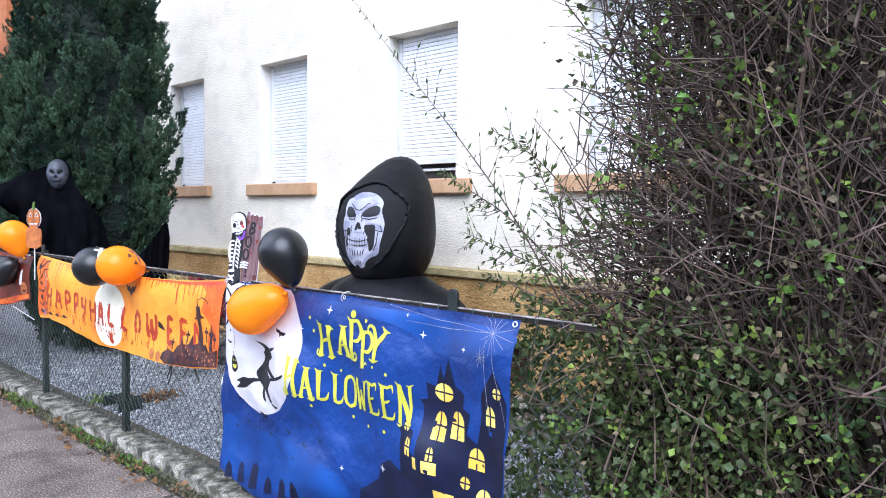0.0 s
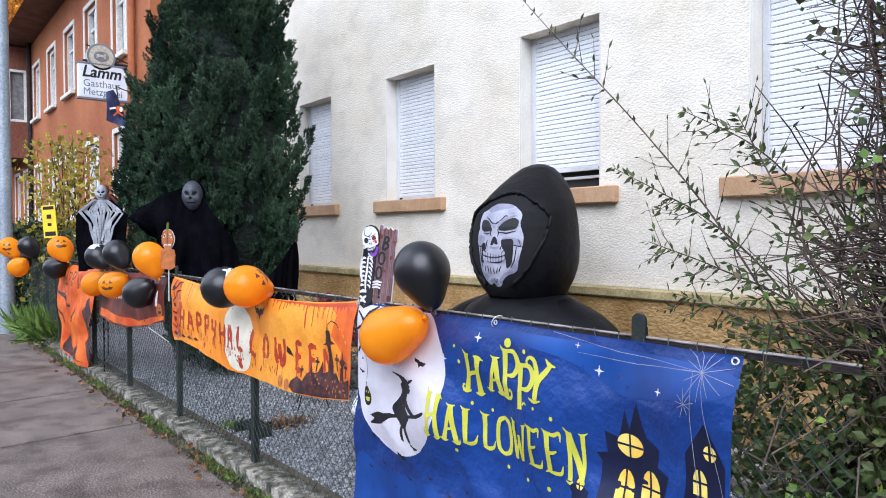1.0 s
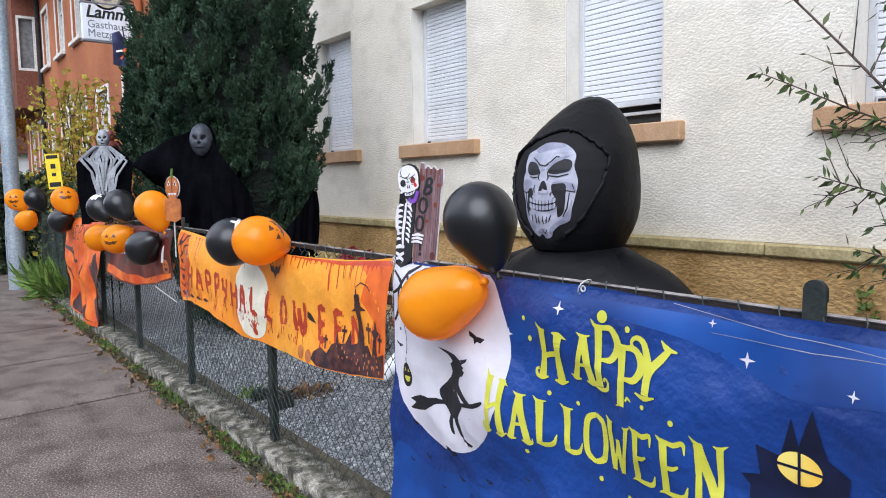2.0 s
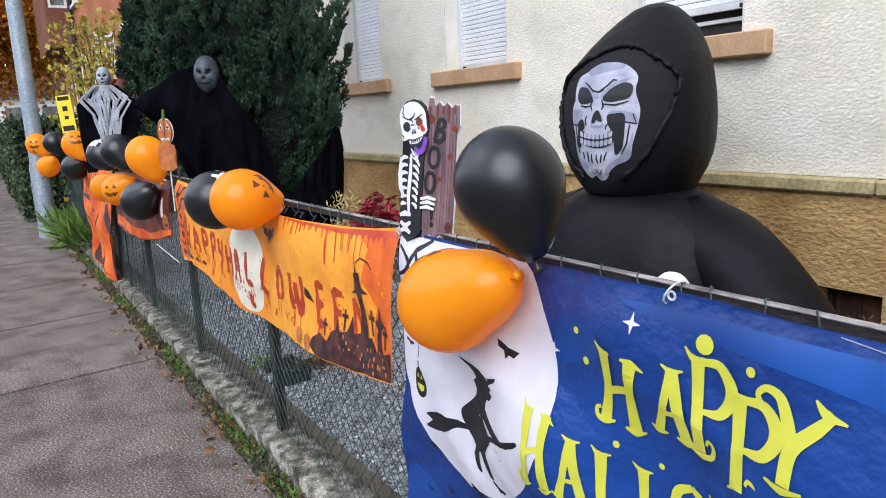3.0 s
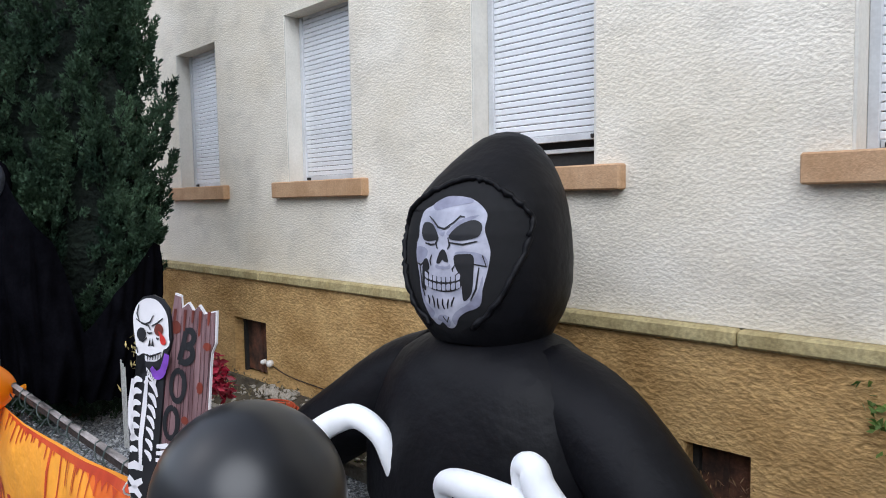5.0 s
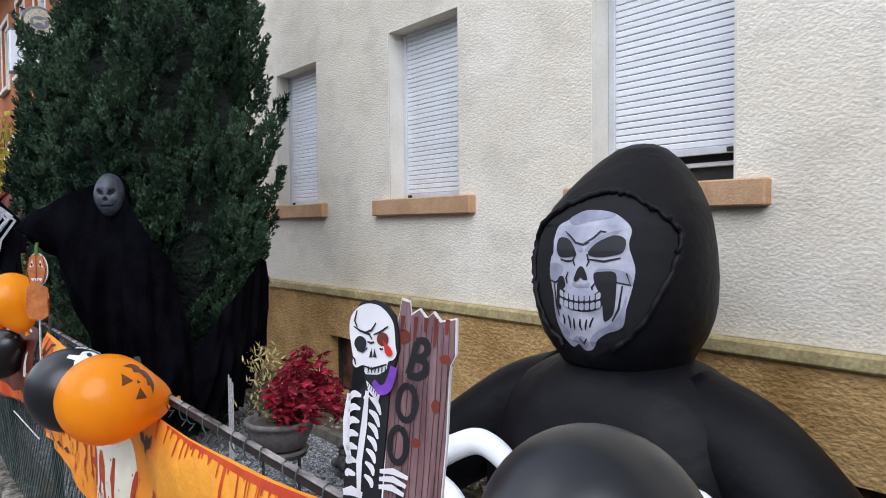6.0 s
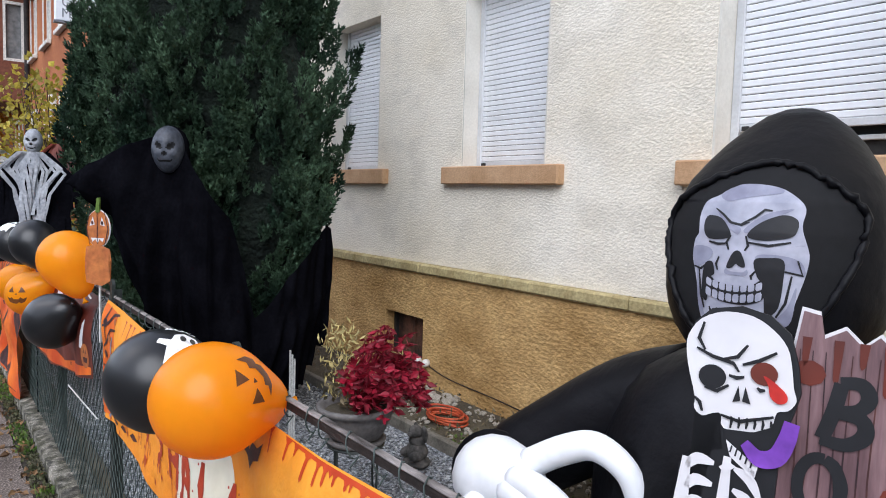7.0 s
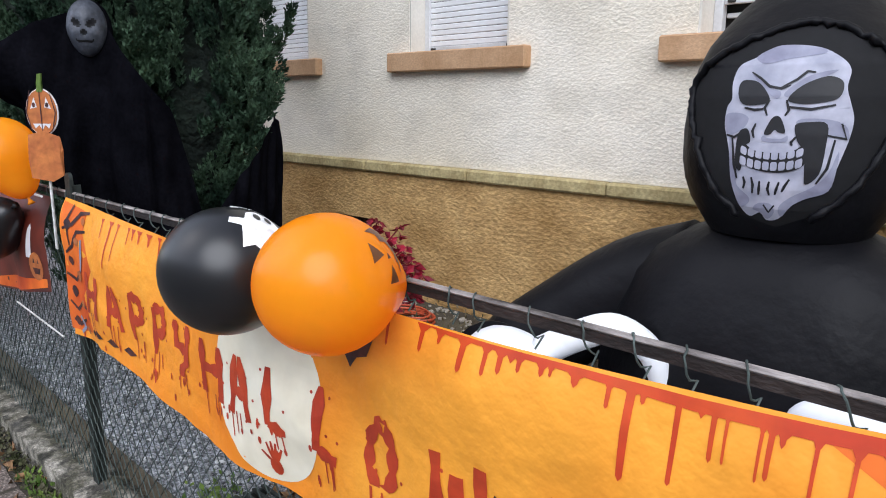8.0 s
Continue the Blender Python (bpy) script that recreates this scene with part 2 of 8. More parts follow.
M["signgold"] = mat("cream and gold roundel", (0.40, 0.36, 0.26), (0.55, 0.52, 0.42), 0.5, 20)
M["yellowsign"] = mat("yellow warning plate", (0.80, 0.58, 0.02), None, 0.5, 6, 30, fade=0.08)
M["autumn"] = mat("orange autumn leaves", (0.50, 0.17, 0.014), (0.68, 0.34, 0.04), 0.7, 0.8, 20, island=0.45, transmit=0.45)
M["yellowleaf"] = mat("yellow-green leaves", (0.24, 0.22, 0.03), (0.46, 0.36, 0.05), 0.6, 2, 30, island=0.45, transmit=0.3)
M["darkhedge"] = mat("dark hedge leaves", (0.03, 0.05, 0.025), (0.065, 0.09, 0.045), 0.6, 2, 30, island=0.45, transmit=0.15)
M["rooftile"] = mat("brown roof tiles", (0.10, 0.045, 0.03), (0.17, 0.075, 0.05), 0.9, 3, 20, 0.5, 12)
M["whitehouse"] = mat("white house render", (0.66, 0.66, 0.65), None, 0.9, 1, 12, fade=0.05)
M["flag"] = mat("dark blue flag cloth", (0.02, 0.03, 0.09), (0.05, 0.06, 0.14), 0.8, 9)


# ---- building helpers ----
from mathutils.geometry import tessellate_polygon


def part(name, bm, material, parent=None, label="", smooth=False):
    """Links a bmesh as one mesh object, under a thing or a part where a parent is given."""
    me = bpy.data.meshes.new(name)
    bm.to_mesh(me)
    bm.free()
    for m in material if isinstance(material, (list, tuple)) else [material]:
        me.materials.append(m)
    if smooth:
        me.polygons.foreach_set("use_smooth", [True] * len(me.polygons))
    ob = new(name, me)
    if parent is not None:
        ob.parent = parent
    if label:
        ob["label"] = label
    return ob


def soup(name, verts, faces, material, parent=None, label="", smooth=False, index=None):
    """The same from plain lists of vertices and faces."""
    me = bpy.data.meshes.new(name)
    me.from_pydata([tuple(v) for v in verts], [], [tuple(f) for f in faces])
    for m in material if isinstance(material, (list, tuple)) else [material]:
        me.materials.append(m)
    if index is not None:
        me.polygons.foreach_set("material_index", index)
    if smooth:
        me.polygons.foreach_set("use_smooth", [True] * len(me.polygons))
    me.update()
    ob = new(name, me)
    if parent is not None:
        ob.parent = parent
    if label:
        ob["label"] = label
    return ob


def thing(name, label, category, group="", kind=""):
    return tagged(new(name), label, category, group, kind)


def box(bm, x0, x1, y0, y1, z0, z1, bevel=0.0, mi=0):
    r = bmesh.ops.create_cube(bm, size=1)
    for v in r["verts"]:
        v.co = Vector(((x0 + x1) / 2 + v.co.x * (x1 - x0), (y0 + y1) / 2 + v.co.y * (y1 - y0), (z0 + z1) / 2 + v.co.z * (z1 - z0)))
    faces = {f for v in r["verts"] for f in v.link_faces}
    for f in faces:
        f.material_index = mi
    if bevel:
        edges = {e for v in r["verts"] for e in v.link_edges}
        bmesh.ops.bevel(bm, geom=list(edges), offset=bevel, segments=1, affect="EDGES")
    return bm


def one_box(*a, **k):
    return box(bmesh.new(), *a, **k)


def tube(bm, points, radii, seg=8, cap=True, mi=0):
    """A round tube along a line of points, with a radius at each."""
    pts = [Vector(p) for p in points]
    if not isinstance(radii, (list, tuple)):
        radii = [radii] * len(pts)
    rings, side = [], None
    for i, p in enumerate(pts):
        d = (pts[min(i + 1, len(pts) - 1)] - pts[max(i - 1, 0)]).normalized()
        if side is None:
            side = d.cross(Vector((0, 0, 1)) if abs(d.z) < 0.9 else Vector((1, 0, 0))).normalized()
        side = (side - d * side.dot(d)).normalized()
        up = d.cross(side)
        rings.append([bm.verts.new(p + radii[i] * (math.cos(2 * math.pi * k / seg) * side + math.sin(2 * math.pi * k / seg) * up)) for k in range(seg)])
    for a, b in zip(rings, rings[1:]):
        for k in range(seg):
            bm.faces.new((a[k], a[(k + 1) % seg], b[(k + 1) % seg], b[k])).material_index = mi
    if cap:
        bm.faces.new(rings[0][::-1]).material_index = mi
        bm.faces.new(rings[-1]).material_index = mi
    return bm


def smooth_line(points, n=6):
    """More points along a Catmull-Rom curve through the given ones."""
    p = [Vector(q) for q in points]
    p = [2 * p[0] - p[1]] + p + [2 * p[-1] - p[-2]]
    out = []
    for i in range(1, len(p) - 2):
        for k in range(n):
            t = k / n
            out.append(0.5 * (2 * p[i] + (p[i + 1] - p[i - 1]) * t + (2 * p[i - 1] - 5 * p[i] + 4 * p[i + 1] - p[i + 2]) * t * t
                              + (3 * p[i] - p[i - 1] - 3 * p[i + 1] + p[i + 2]) * t ** 3))
    return out + [p[-2]]


def lathe(bm, profile, seg=24, centre=(0, 0, 0), mi=0):
    """A body turned round z from (radius, height) pairs."""
    c = Vector(centre)
    rings = [[bm.verts.new(c + Vector((r * math.cos(2 * math.pi * k / seg), r * math.sin(2 * math.pi * k / seg), z))) for k in range(seg)] for r, z in profile]
    for a, b in zip(rings, rings[1:]):
        for k in range(seg):
            bm.faces.new((a[k], a[(k + 1) % seg], b[(k + 1) % seg], b[k])).material_index = mi
    return bm


def shape(*outlines):
    """A flat bmesh in x, y from one or more outlines, each a list of pairs."""
    bm = bmesh.new()
    for o in outlines:
        v = [bm.verts.new((x, y, 0)) for x, y in o]
        for t in tessellate_polygon([[Vector((x, y, 0)) for x, y in o]]):
            try:
                bm.faces.new([v[i] for i in t])
            except ValueError:
                pass
    bmesh.ops.recalc_face_normals(bm, faces=bm.faces[:])
    return bm


def band(points, widths, n=5):
    """The outline of a thick curved stroke with a width at each of its points."""
    p = smooth_line([(x, y, 0) for x, y in points], n)
    left, right = [], []
    for i, q in enumerate(p):
        k = min(i / n, len(widths) - 1.001)
        w = (widths[int(k)] + (widths[int(k) + 1] - widths[int(k)]) * (k - int(k))) / 2
        d = (p[min(i + 1, len(p) - 1)] - p[max(i - 1, 0)]).normalized()
        left.append((q.x - d.y * w, q.y + d.x * w))
        right.append((q.x + d.y * w, q.y - d.x * w))
    return left + right[::-1]


def oval(cx, cy, rx, ry, n=28, a0=0.0, a1=360.0):
    return [(cx + rx * math.cos(radians(a0 + (a1 - a0) * k / n)), cy + ry * math.sin(radians(a0 + (a1 - a0) * k / n))) for k in range(n + (a1 - a0 < 360))]


def curvy(points, n=4):
    """A closed outline, rounded through its points."""
    p, out = [Vector((*q, 0)) for q in points], []
    for i in range(len(p)):
        a, b, c, d = p[i - 1], p[i], p[(i + 1) % len(p)], p[(i + 2) % len(p)]
        for k in range(n):
            t = k / n
            q = 0.5 * (2 * b + (c - a) * t + (2 * a - 5 * b + 4 * c - d) * t * t + (3 * b - a - 3 * c + d) * t ** 3)
            out.append((q.x, q.y))
    return out


def stroke(points, width):
    """The outline of a brush stroke along points, tapered to its ends."""
    p = [Vector((x, y, 0)) for x, y in points]
    left, right = [], []
    for i, q in enumerate(p):
        d = (p[min(i + 1, len(p) - 1)] - p[max(i - 1, 0)]).normalized()
        w = width * (0.25 + 0.75 * math.sin(math.pi * (i + 0.5) / len(p))) / 2
        left.append((q.x - d.y * w, q.y + d.x * w))
        right.append((q.x + d.y * w, q.y - d.x * w))
    return left + right[::-1]


def letters(text, size, at=(0, 0), squeeze=1.0, lean=0.0, turn=0.0, bold=0.0):
    """Flat letters with their lower left corner at a place, as a bmesh."""
    cu = bpy.data.curves.new("letters", "FONT")
    cu.body, cu.size, cu.offset, cu.resolution_u = text, size, bold, 3
    ob = bpy.data.objects.new("letters", cu)
    me = bpy.data.meshes.new_from_object(ob)
    bm = bmesh.new()
    bm.from_mesh(me)
    bpy.data.objects.remove(ob)
    bpy.data.curves.remove(cu)
    bpy.data.meshes.remove(me)
    c, s = math.cos(radians(turn)), math.sin(radians(turn))
    for v in bm.verts:
        x, y = v.co.x * squeeze + v.co.y * lean, v.co.y
        v.co = Vector((at[0] + c * x - s * y, at[1] + s * x + c * y, 0))
    return bm


def joined(*bms):
    out = bmesh.new()
    for b in bms:
        me = bpy.data.meshes.new("tmp")
        b.to_mesh(me)
        b.free()
        out.from_mesh(me)
        bpy.data.meshes.remove(me)
    return out


def lay(bm, surface, off, step=0.028):
    """Cuts a flat bmesh into a grid and lays it onto a curved surface(x, y, off)."""
    if step:
        xs, ys = [v.co.x for v in bm.verts], [v.co.y for v in bm.verts]
        for axis, lo, hi in ((0, min(xs), max(xs)), (1, min(ys), max(ys))):
            for k in range(math.floor(lo / step) + 1, math.ceil(hi / step)):
                co, no = [0, 0, 0], [0, 0, 0]
                co[axis], no[axis] = k * step, 1
                bmesh.ops.bisect_plane(bm, geom=bm.verts[:] + bm.edges[:] + bm.faces[:], dist=1e-5, plane_co=co, plane_no=no)
    for v in bm.verts:
        v.co = surface(v.co.x, v.co.y, off)
    return bm


def facade(xs, zs, hole, y0, y1):
    """One connected wall between two planes, on a grid of x and z, left open where hole(x, z) is true."""
    bm = bmesh.new()
    front = [[bm.verts.new((x, y0, z)) for z in zs] for x in xs]
    rear = [[bm.verts.new((x, y1, z)) for z in zs] for x in xs]
    solid = lambda i, j: 0 <= i < len(xs) - 1 and 0 <= j < len(zs) - 1 and not hole((xs[i] + xs[i + 1]) / 2, (zs[j] + zs[j + 1]) / 2)
    for i in range(len(xs) - 1):
        for j in range(len(zs) - 1):
            if not solid(i, j):
                continue
            c = ((i, j), (i + 1, j), (i + 1, j + 1), (i, j + 1))
            bm.faces.new([front[a][b] for a, b in c])
            bm.faces.new([rear[a][b] for a, b in c[::-1]])
            for k, (di, dj) in enumerate(((0, -1), (1, 0), (0, 1), (-1, 0))):
                if not solid(i + di, j + dj):
                    (a, b), (e, f) = c[k], c[(k + 1) % 4]
                    bm.faces.new((front[e][f], front[a][b], rear[a][b], rear[e][f]))
    for v in [v for v in bm.verts if not v.link_faces]:
        bm.verts.remove(v)
    return bm


def rnd(a, b):
    return random.uniform(a, b)


def stone_mesh(name, material, seed, flat=0.6):
    rng = random.Random(seed)
    bm = bmesh.new()
    bmesh.ops.create_icosphere(bm, subdivisions=1, radius=1)
    for v in bm.verts:
        v.co = Vector((v.co.x * rng.uniform(0.75, 1.2), v.co.y * rng.uniform(0.75, 1.2), v.co.z * flat * rng.uniform(0.8, 1.1)))
    me = bpy.data.meshes.new(name)
    bm.to_mesh(me)
    bm.free()
    me.materials.append(material)
    return me


def prints(name, parent, outlines, surface, off, material, label="", step=0.028):
    """One printed patch after another, each a part of its own."""
    for o in outlines:
        part(name, lay(shape(o), surface, off, step), material, parent, label, smooth=True)


def leaf_soup(rng, places, size, aim=None, spread=1.0, ratio=0.42, bend=0.25):
    """Small folded leaves (two triangles each side of the middle rib) at places; aim(p) gives the way each one points."""
    verts, faces = [], []
    for p in places:
        d = Vector((rng.gauss(0, 1), rng.gauss(0, 1), rng.gauss(0, 1))) * spread
        if aim:
            d = d + aim(p)
        d.normalize()
        s = d.cross(Vector((rng.gauss(0, 1), rng.gauss(0, 1), rng.gauss(0, 1)))).normalized()
        n = d.cross(s)
        l = size * rng.uniform(0.6, 1.3)
        w = l * ratio
        b = len(verts)
        p = Vector(p)
        verts += [p, p + d * l * 0.45 + s * w + n * w * bend, p + d * l, p + d * l * 0.45 - s * w + n * w * bend]
        faces += [(b, b + 1, b + 2), (b, b + 2, b + 3)]
    return verts, faces


def ring_at(rows, z):
    """The row of a rising table at z, between its neighbours."""
    for a, b in zip(rows, rows[1:]):
        if a[0] <= z <= b[0]:
            t = (z - a[0]) / (b[0] - a[0])
            return [p + (q - p) * t for p, q in zip(a, b)]
    return list(rows[-1] if z > rows[-1][0] else rows[0])


# ---- ground ----
WALL_Y = 4.65
ground = part("ground", one_box(-300, 300, -300, 300, -0.5, -0.16), M["grassland"])
tagged(ground, "open ground reaching to the horizon", "ground", kind="structure")
road = part("road", one_box(-80, 40, -8.0, 0.62, -0.159, -0.11), M["asphalt"])
tagged(road, "dark grey asphalt street", "road", kind="structure")
pavement = part("pavement", one_box(-80, 40, 0.80, 1.945, -0.158, -0.006), M["joint"])
tagged(pavement, "grey-brown concrete pavement with dark joints", "pavement", kind="structure")
garden = part("garden_ground", one_box(-12.5, 40, 2.216, 4.61, -0.157, 0.02), M["gravel"])
tagged(garden, "blue-grey gravel of the front garden", "gravel bed", kind="structure")
strip = part("earth_strip", one_box(-12.5, 2, 2.131, 2.215, -0.1, 0.045), M["earth"])
tagged(strip, "dark earth strip behind the kerb", "earth", kind="structure")
bed = part("flower_bed", one_box(-9.5, 12, 3.95, 4.62, -0.1, 0.035), M["earth"])
tagged(bed, "dark earth bed along the house wall", "flower bed", kind="structure")

# ---- white house: facade with four shuttered windows ----
XL, XR, ZT = -10.6, 14.0, 6.4
openings = [(-2.02, -1.15), (-4.055, -3.188), (-6.095, -5.228), (-8.11, -7.262)]
Z0, Z1 = 1.75, 3.062
wall = facade(sorted([XL, XR] + [x for o in openings for x in o]), [1.0, Z0 - 0.03, Z1, ZT], lambda x, z: Z0 - 0.03 < z < Z1 and any(a < x < b for a, b in openings), WALL_Y, WALL_Y + 0.35)
tagged(part("wall_house", wall, M["stucco"]), "cream textured stucco house wall", "wall", kind="structure")
cellars = [(-2.69, -2.38, 0.10, 0.44), (-7.04, -6.48, 0.05, 0.56)]
plinth = facade(sorted([XL, XR] + [x for c in cellars for x in c[:2]]), sorted([-0.15, 0.92] + [z for c in cellars for z in c[2:]]), lambda x, z: any(a < x < b and c < z < d for a, b, c, d in cellars), WALL_Y - 0.03, WALL_Y + 0.35)
tagged(part("wall_plinth", plinth, M["plinth"]), "ochre roughcast plinth of the house", "wall", kind="structure")
ledge = tagged(new("plinth_ledge"), "weathered yellowish stone ledge over the plinth", "ledge", kind="structure")
for k in range(24):
    x = XL + k * 1.02
    part("ledge_stone", one_box(x + 0.003, x + 1.017, WALL_Y - 0.065, WALL_Y + 0.02, 0.921, 0.998, 0.012), M["ledge"], ledge)
ends = bmesh.new()
box(ends, XL, XL + 0.35, WALL_Y + 0.351, WALL_Y + 8, -0.1, ZT)
box(ends, XR - 0.35, XR, WALL_Y + 0.351, WALL_Y + 8, -0.1, ZT)
box(ends, XL, XR, WALL_Y + 8.001, WALL_Y + 8.35, -0.1, ZT)
tagged(part("wall_house_sides", ends, M["stucco"]), "plain cream side and rear house walls", "wall", kind="structure")
roof = bmesh.new()
rv = [roof.verts.new(v) for v in ((XL - 0.4, 4.2, ZT), (XR + 0.4, 4.2, ZT), (XR + 0.4, 13.4, ZT), (XL - 0.4, 13.4, ZT), (XL - 0.4, 8.8, ZT + 3.6), (XR + 0.4, 8.8, ZT + 3.6))]
for f in ((0, 1, 5, 4), (2, 3, 4, 5), (0, 4, 3), (1, 2, 5), (3, 2, 1, 0)):
    roof.faces.new([rv[i] for i in f])
tagged(part("roof", roof, M["rooftile"]), "brown tiled gable roof", "roof", kind="structure")

slat = bmesh.new()
box(slat, -0.43, 0.43, -0.006, 0.006, -0.0168, 0.0168, 0.004)
slat_me = bpy.data.meshes.new("slat")
slat.to_mesh(slat_me)
slat.free()
slat_me.materials.append(M["shutter"])
for w, (a, b) in enumerate(openings):
    win = tagged(new("window_%d" % (w + 1)), "window with a white roller shutter raised a little" if w == 1 else "window closed by a white roller shutter", "window", kind="structure")
    ys = WALL_Y + 0.15
    part("sill", one_box(a - 0.17, b + 0.17, WALL_Y - 0.062, WALL_Y + 0.149, 1.622, Z0, 0.008), M["sill"], win, "brown sandstone sill")
    rev = bmesh.new()
    box(rev, a + 0.001, a + 0.014, WALL_Y + 0.002, ys + 0.06, Z0 + 0.001, Z1 - 0.001)
    box(rev, b - 0.014, b - 0.001, WALL_Y + 0.002, ys + 0.06, Z0 + 0.001, Z1 - 0.001)
    part("reveal", rev, M["reveal"], win)
    for x0, x1 in ((a + 0.015, a + 0.06), (b - 0.06, b - 0.015)):
        part("guide_rail", one_box(x0, x1, ys - 0.02, ys + 0.03, Z0 + 0.002, Z1 - 0.002, 0.004), M["rail_white"], win)
    part("glass_pane", one_box(a + 0.015, b - 0.015, ys + 0.065, ys + 0.09, Z0 + 0.002, Z1 - 0.002), M["dark"], win, "dark window behind the shutter")
    low = Z0 + (0.165 if w == 1 else 0.025)
    if w == 1:
        part("casement_rail", one_box(a + 0.06, b - 0.06, ys + 0.03, ys + 0.06, Z0 + 0.085, Z0 + 0.108, 0.003), M["rail_white"], win)
    part("end_bar", one_box(a + 0.062, b - 0.062, ys - 0.01, ys + 0.012, low - 0.02, low + 0.018, 0.003), M["rail_white"], win, "grey end bar of the shutter")
    for x in (a + 0.10, b - 0.10):
        part("stopper", one_box(x - 0.018, x + 0.018, ys - 0.03, ys - 0.011, low - 0.014, low + 0.008, 0.003), M["dark"], win)
    z = low + 0.036
    while z < Z1 + 0.01:
        s = new("slat", slat_me)
        s.parent = win
        s.matrix_basis = Matrix.Translation(((a + b) / 2, ys, z)) @ Matrix.Diagonal(((b - a - 0.11) / 0.86, 1, 1, 1))
        z += 0.0372 if w < 2 else 0.0365

for a, b, c, d in cellars:
    cw = tagged(new("cellar_window"), "recessed cellar opening with a rusty dark flap", "cellar window", kind="structure")
    part("flap", one_box(a + 0.03, b - 0.03, WALL_Y + 0.09, WALL_Y + 0.12, c + 0.02, d - 0.02, 0.004), M["rustdoor"], cw)
    fr = bmesh.new()
    box(fr, a + 0.001, a + 0.029, WALL_Y + 0.06, WALL_Y + 0.13, c + 0.001, d - 0.001)
    box(fr, b - 0.029, b - 0.001, WALL_Y + 0.06, WALL_Y + 0.13, c + 0.001, d - 0.001)
    box(fr, a + 0.03, b - 0.03, WALL_Y + 0.06, WALL_Y + 0.13, d - 0.019, d - 0.001)
    part("flap_frame", fr, M["dark"], cw)
    part("mullion", one_box((a + b) / 2 - 0.012, (a + b) / 2 + 0.012, WALL_Y + 0.075, WALL_Y + 0.089, c + 0.02, d - 0.02), M["rustdoor"], cw)


# ---- kerb and fence ----
kerb = tagged(new("garden_kerb"), "worn mossy stone kerb under the fence", "kerb", kind="structure")
x = -12.4
while x < 6:
    l = rnd(0.85, 1.05)
    bm = one_box(x + 0.006, x + l - 0.006, 1.955 + rnd(-0.006, 0.006), 2.13, -0.12, 0.088 + rnd(-0.006, 0.006))
    bmesh.ops.subdivide_edges(bm, edges=[e for e in bm.edges if abs(e.verts[0].co.x - e.verts[1].co.x) > 0.5], cuts=9, use_grid_fill=True)
    bmesh.ops.subdivide_edges(bm, edges=[e for e in bm.edges if abs(e.verts[0].co.y - e.verts[1].co.y) > 0.1], cuts=2, use_grid_fill=True)
    for v in bm.verts:
        if v.co.z > 0:
            k = noise.noise(v.co * 7) * 0.006
            v.co.z += k - 0.012 - (0.008 if v.co.y < 1.99 or v.co.y > 2.11 else 0)
            v.co.y += noise.noise(v.co * 11 + Vector((5, 0, 0))) * 0.005
    part("kerb_stone", bm, M["kerb"], kerb, smooth=True)
    x += l

fence = thing("chain_link_fence", "dark green chain-link garden fence with a rusty top rail", "fence")
post_x = [-10.18, -8.86, -7.54, -6.24, -4.915, -3.59, -2.27, -0.95, -0.38]
for x in post_x[:-1]:
    bm = bmesh.new()
    head = 1.062 if x == -2.27 else 1.13
    box(bm, x - 0.022, x + 0.022, 2.035, 2.042, 0.06, head)
    box(bm, x - 0.004, x + 0.004, 2.0425, 2.075, 0.06, head)
    d = [(-0.022, head), (0.022, head)] + [(0.022 * math.cos(radians(q)), head + 0.02 + 0.022 * math.sin(radians(q))) for q in range(0, 181, 20)]
    lo = [bm.verts.new((x + p, 2.035, q)) for p, q in d]
    hi = [bm.verts.new((x + p, 2.047, q)) for p, q in d]
    bm.faces.new(lo)
    bm.faces.new(hi[::-1])
    for i in range(len(d)):
        bm.faces.new((lo[i - 1], lo[i], hi[i], hi[i - 1]))
    part("post", bm, M["iron"], fence)
for x0, x1 in zip(post_x, post_x[1:]):
    bm = bmesh.new()
    box(bm, x0 + 0.001, x1 - 0.001, 2.0425, 2.047, 1.086, 1.102)
    part("rail", bm, M["rust"], fence, "rusty upright leg of the angle-iron rail")
    part("rail_cap", one_box(x0 + 0.001, x1 - 0.001, 2.039, 2.055, 1.1025, 1.1085, 0.0025), M["railtop"], fence, "worn pale upper face of the rail")
# wires: zigzag strands that hook into each other
verts, faces = [], []
x = -11.3


def wire(verts, faces, a, b, r):
    d = (b - a).normalized()
    s = d.cross(Vector((0, 1, 0))).normalized() * r
    u = Vector((0, r, 0))
    k = len(verts)
    for p in (a, b):
        verts += [p + s, p - s * 0.5 + u, p - s * 0.5 - u]
    for i in range(3):
        j = (i + 1) % 3
        faces.append((k + i, k + j, k + 3 + j, k + 3 + i))


half, rise, row = 0.0300, 0.0330, 0
while x < -0.40:
    z, side = 0.10, 1 if row % 2 else -1
    while z < 1.02:
        bend = 0.004 * noise.noise(Vector((x * 2, z * 3, 0)))
        a = Vector((x - side * half * 0.52, 2.0285 + bend + side * 0.0016, z))
        b = Vector((x + side * half * 0.52, 2.0285 + bend - side * 0.0016, z + rise))
        wire(verts, faces, a, b, 0.0015)
        z, side = z + rise, -side
    x, row = x + half, row + 1
mesh_part = soup("wire_mesh", verts, faces, M["wire"], fence, "green chain-link wire")
mesh_part["kind"] = "stuff"
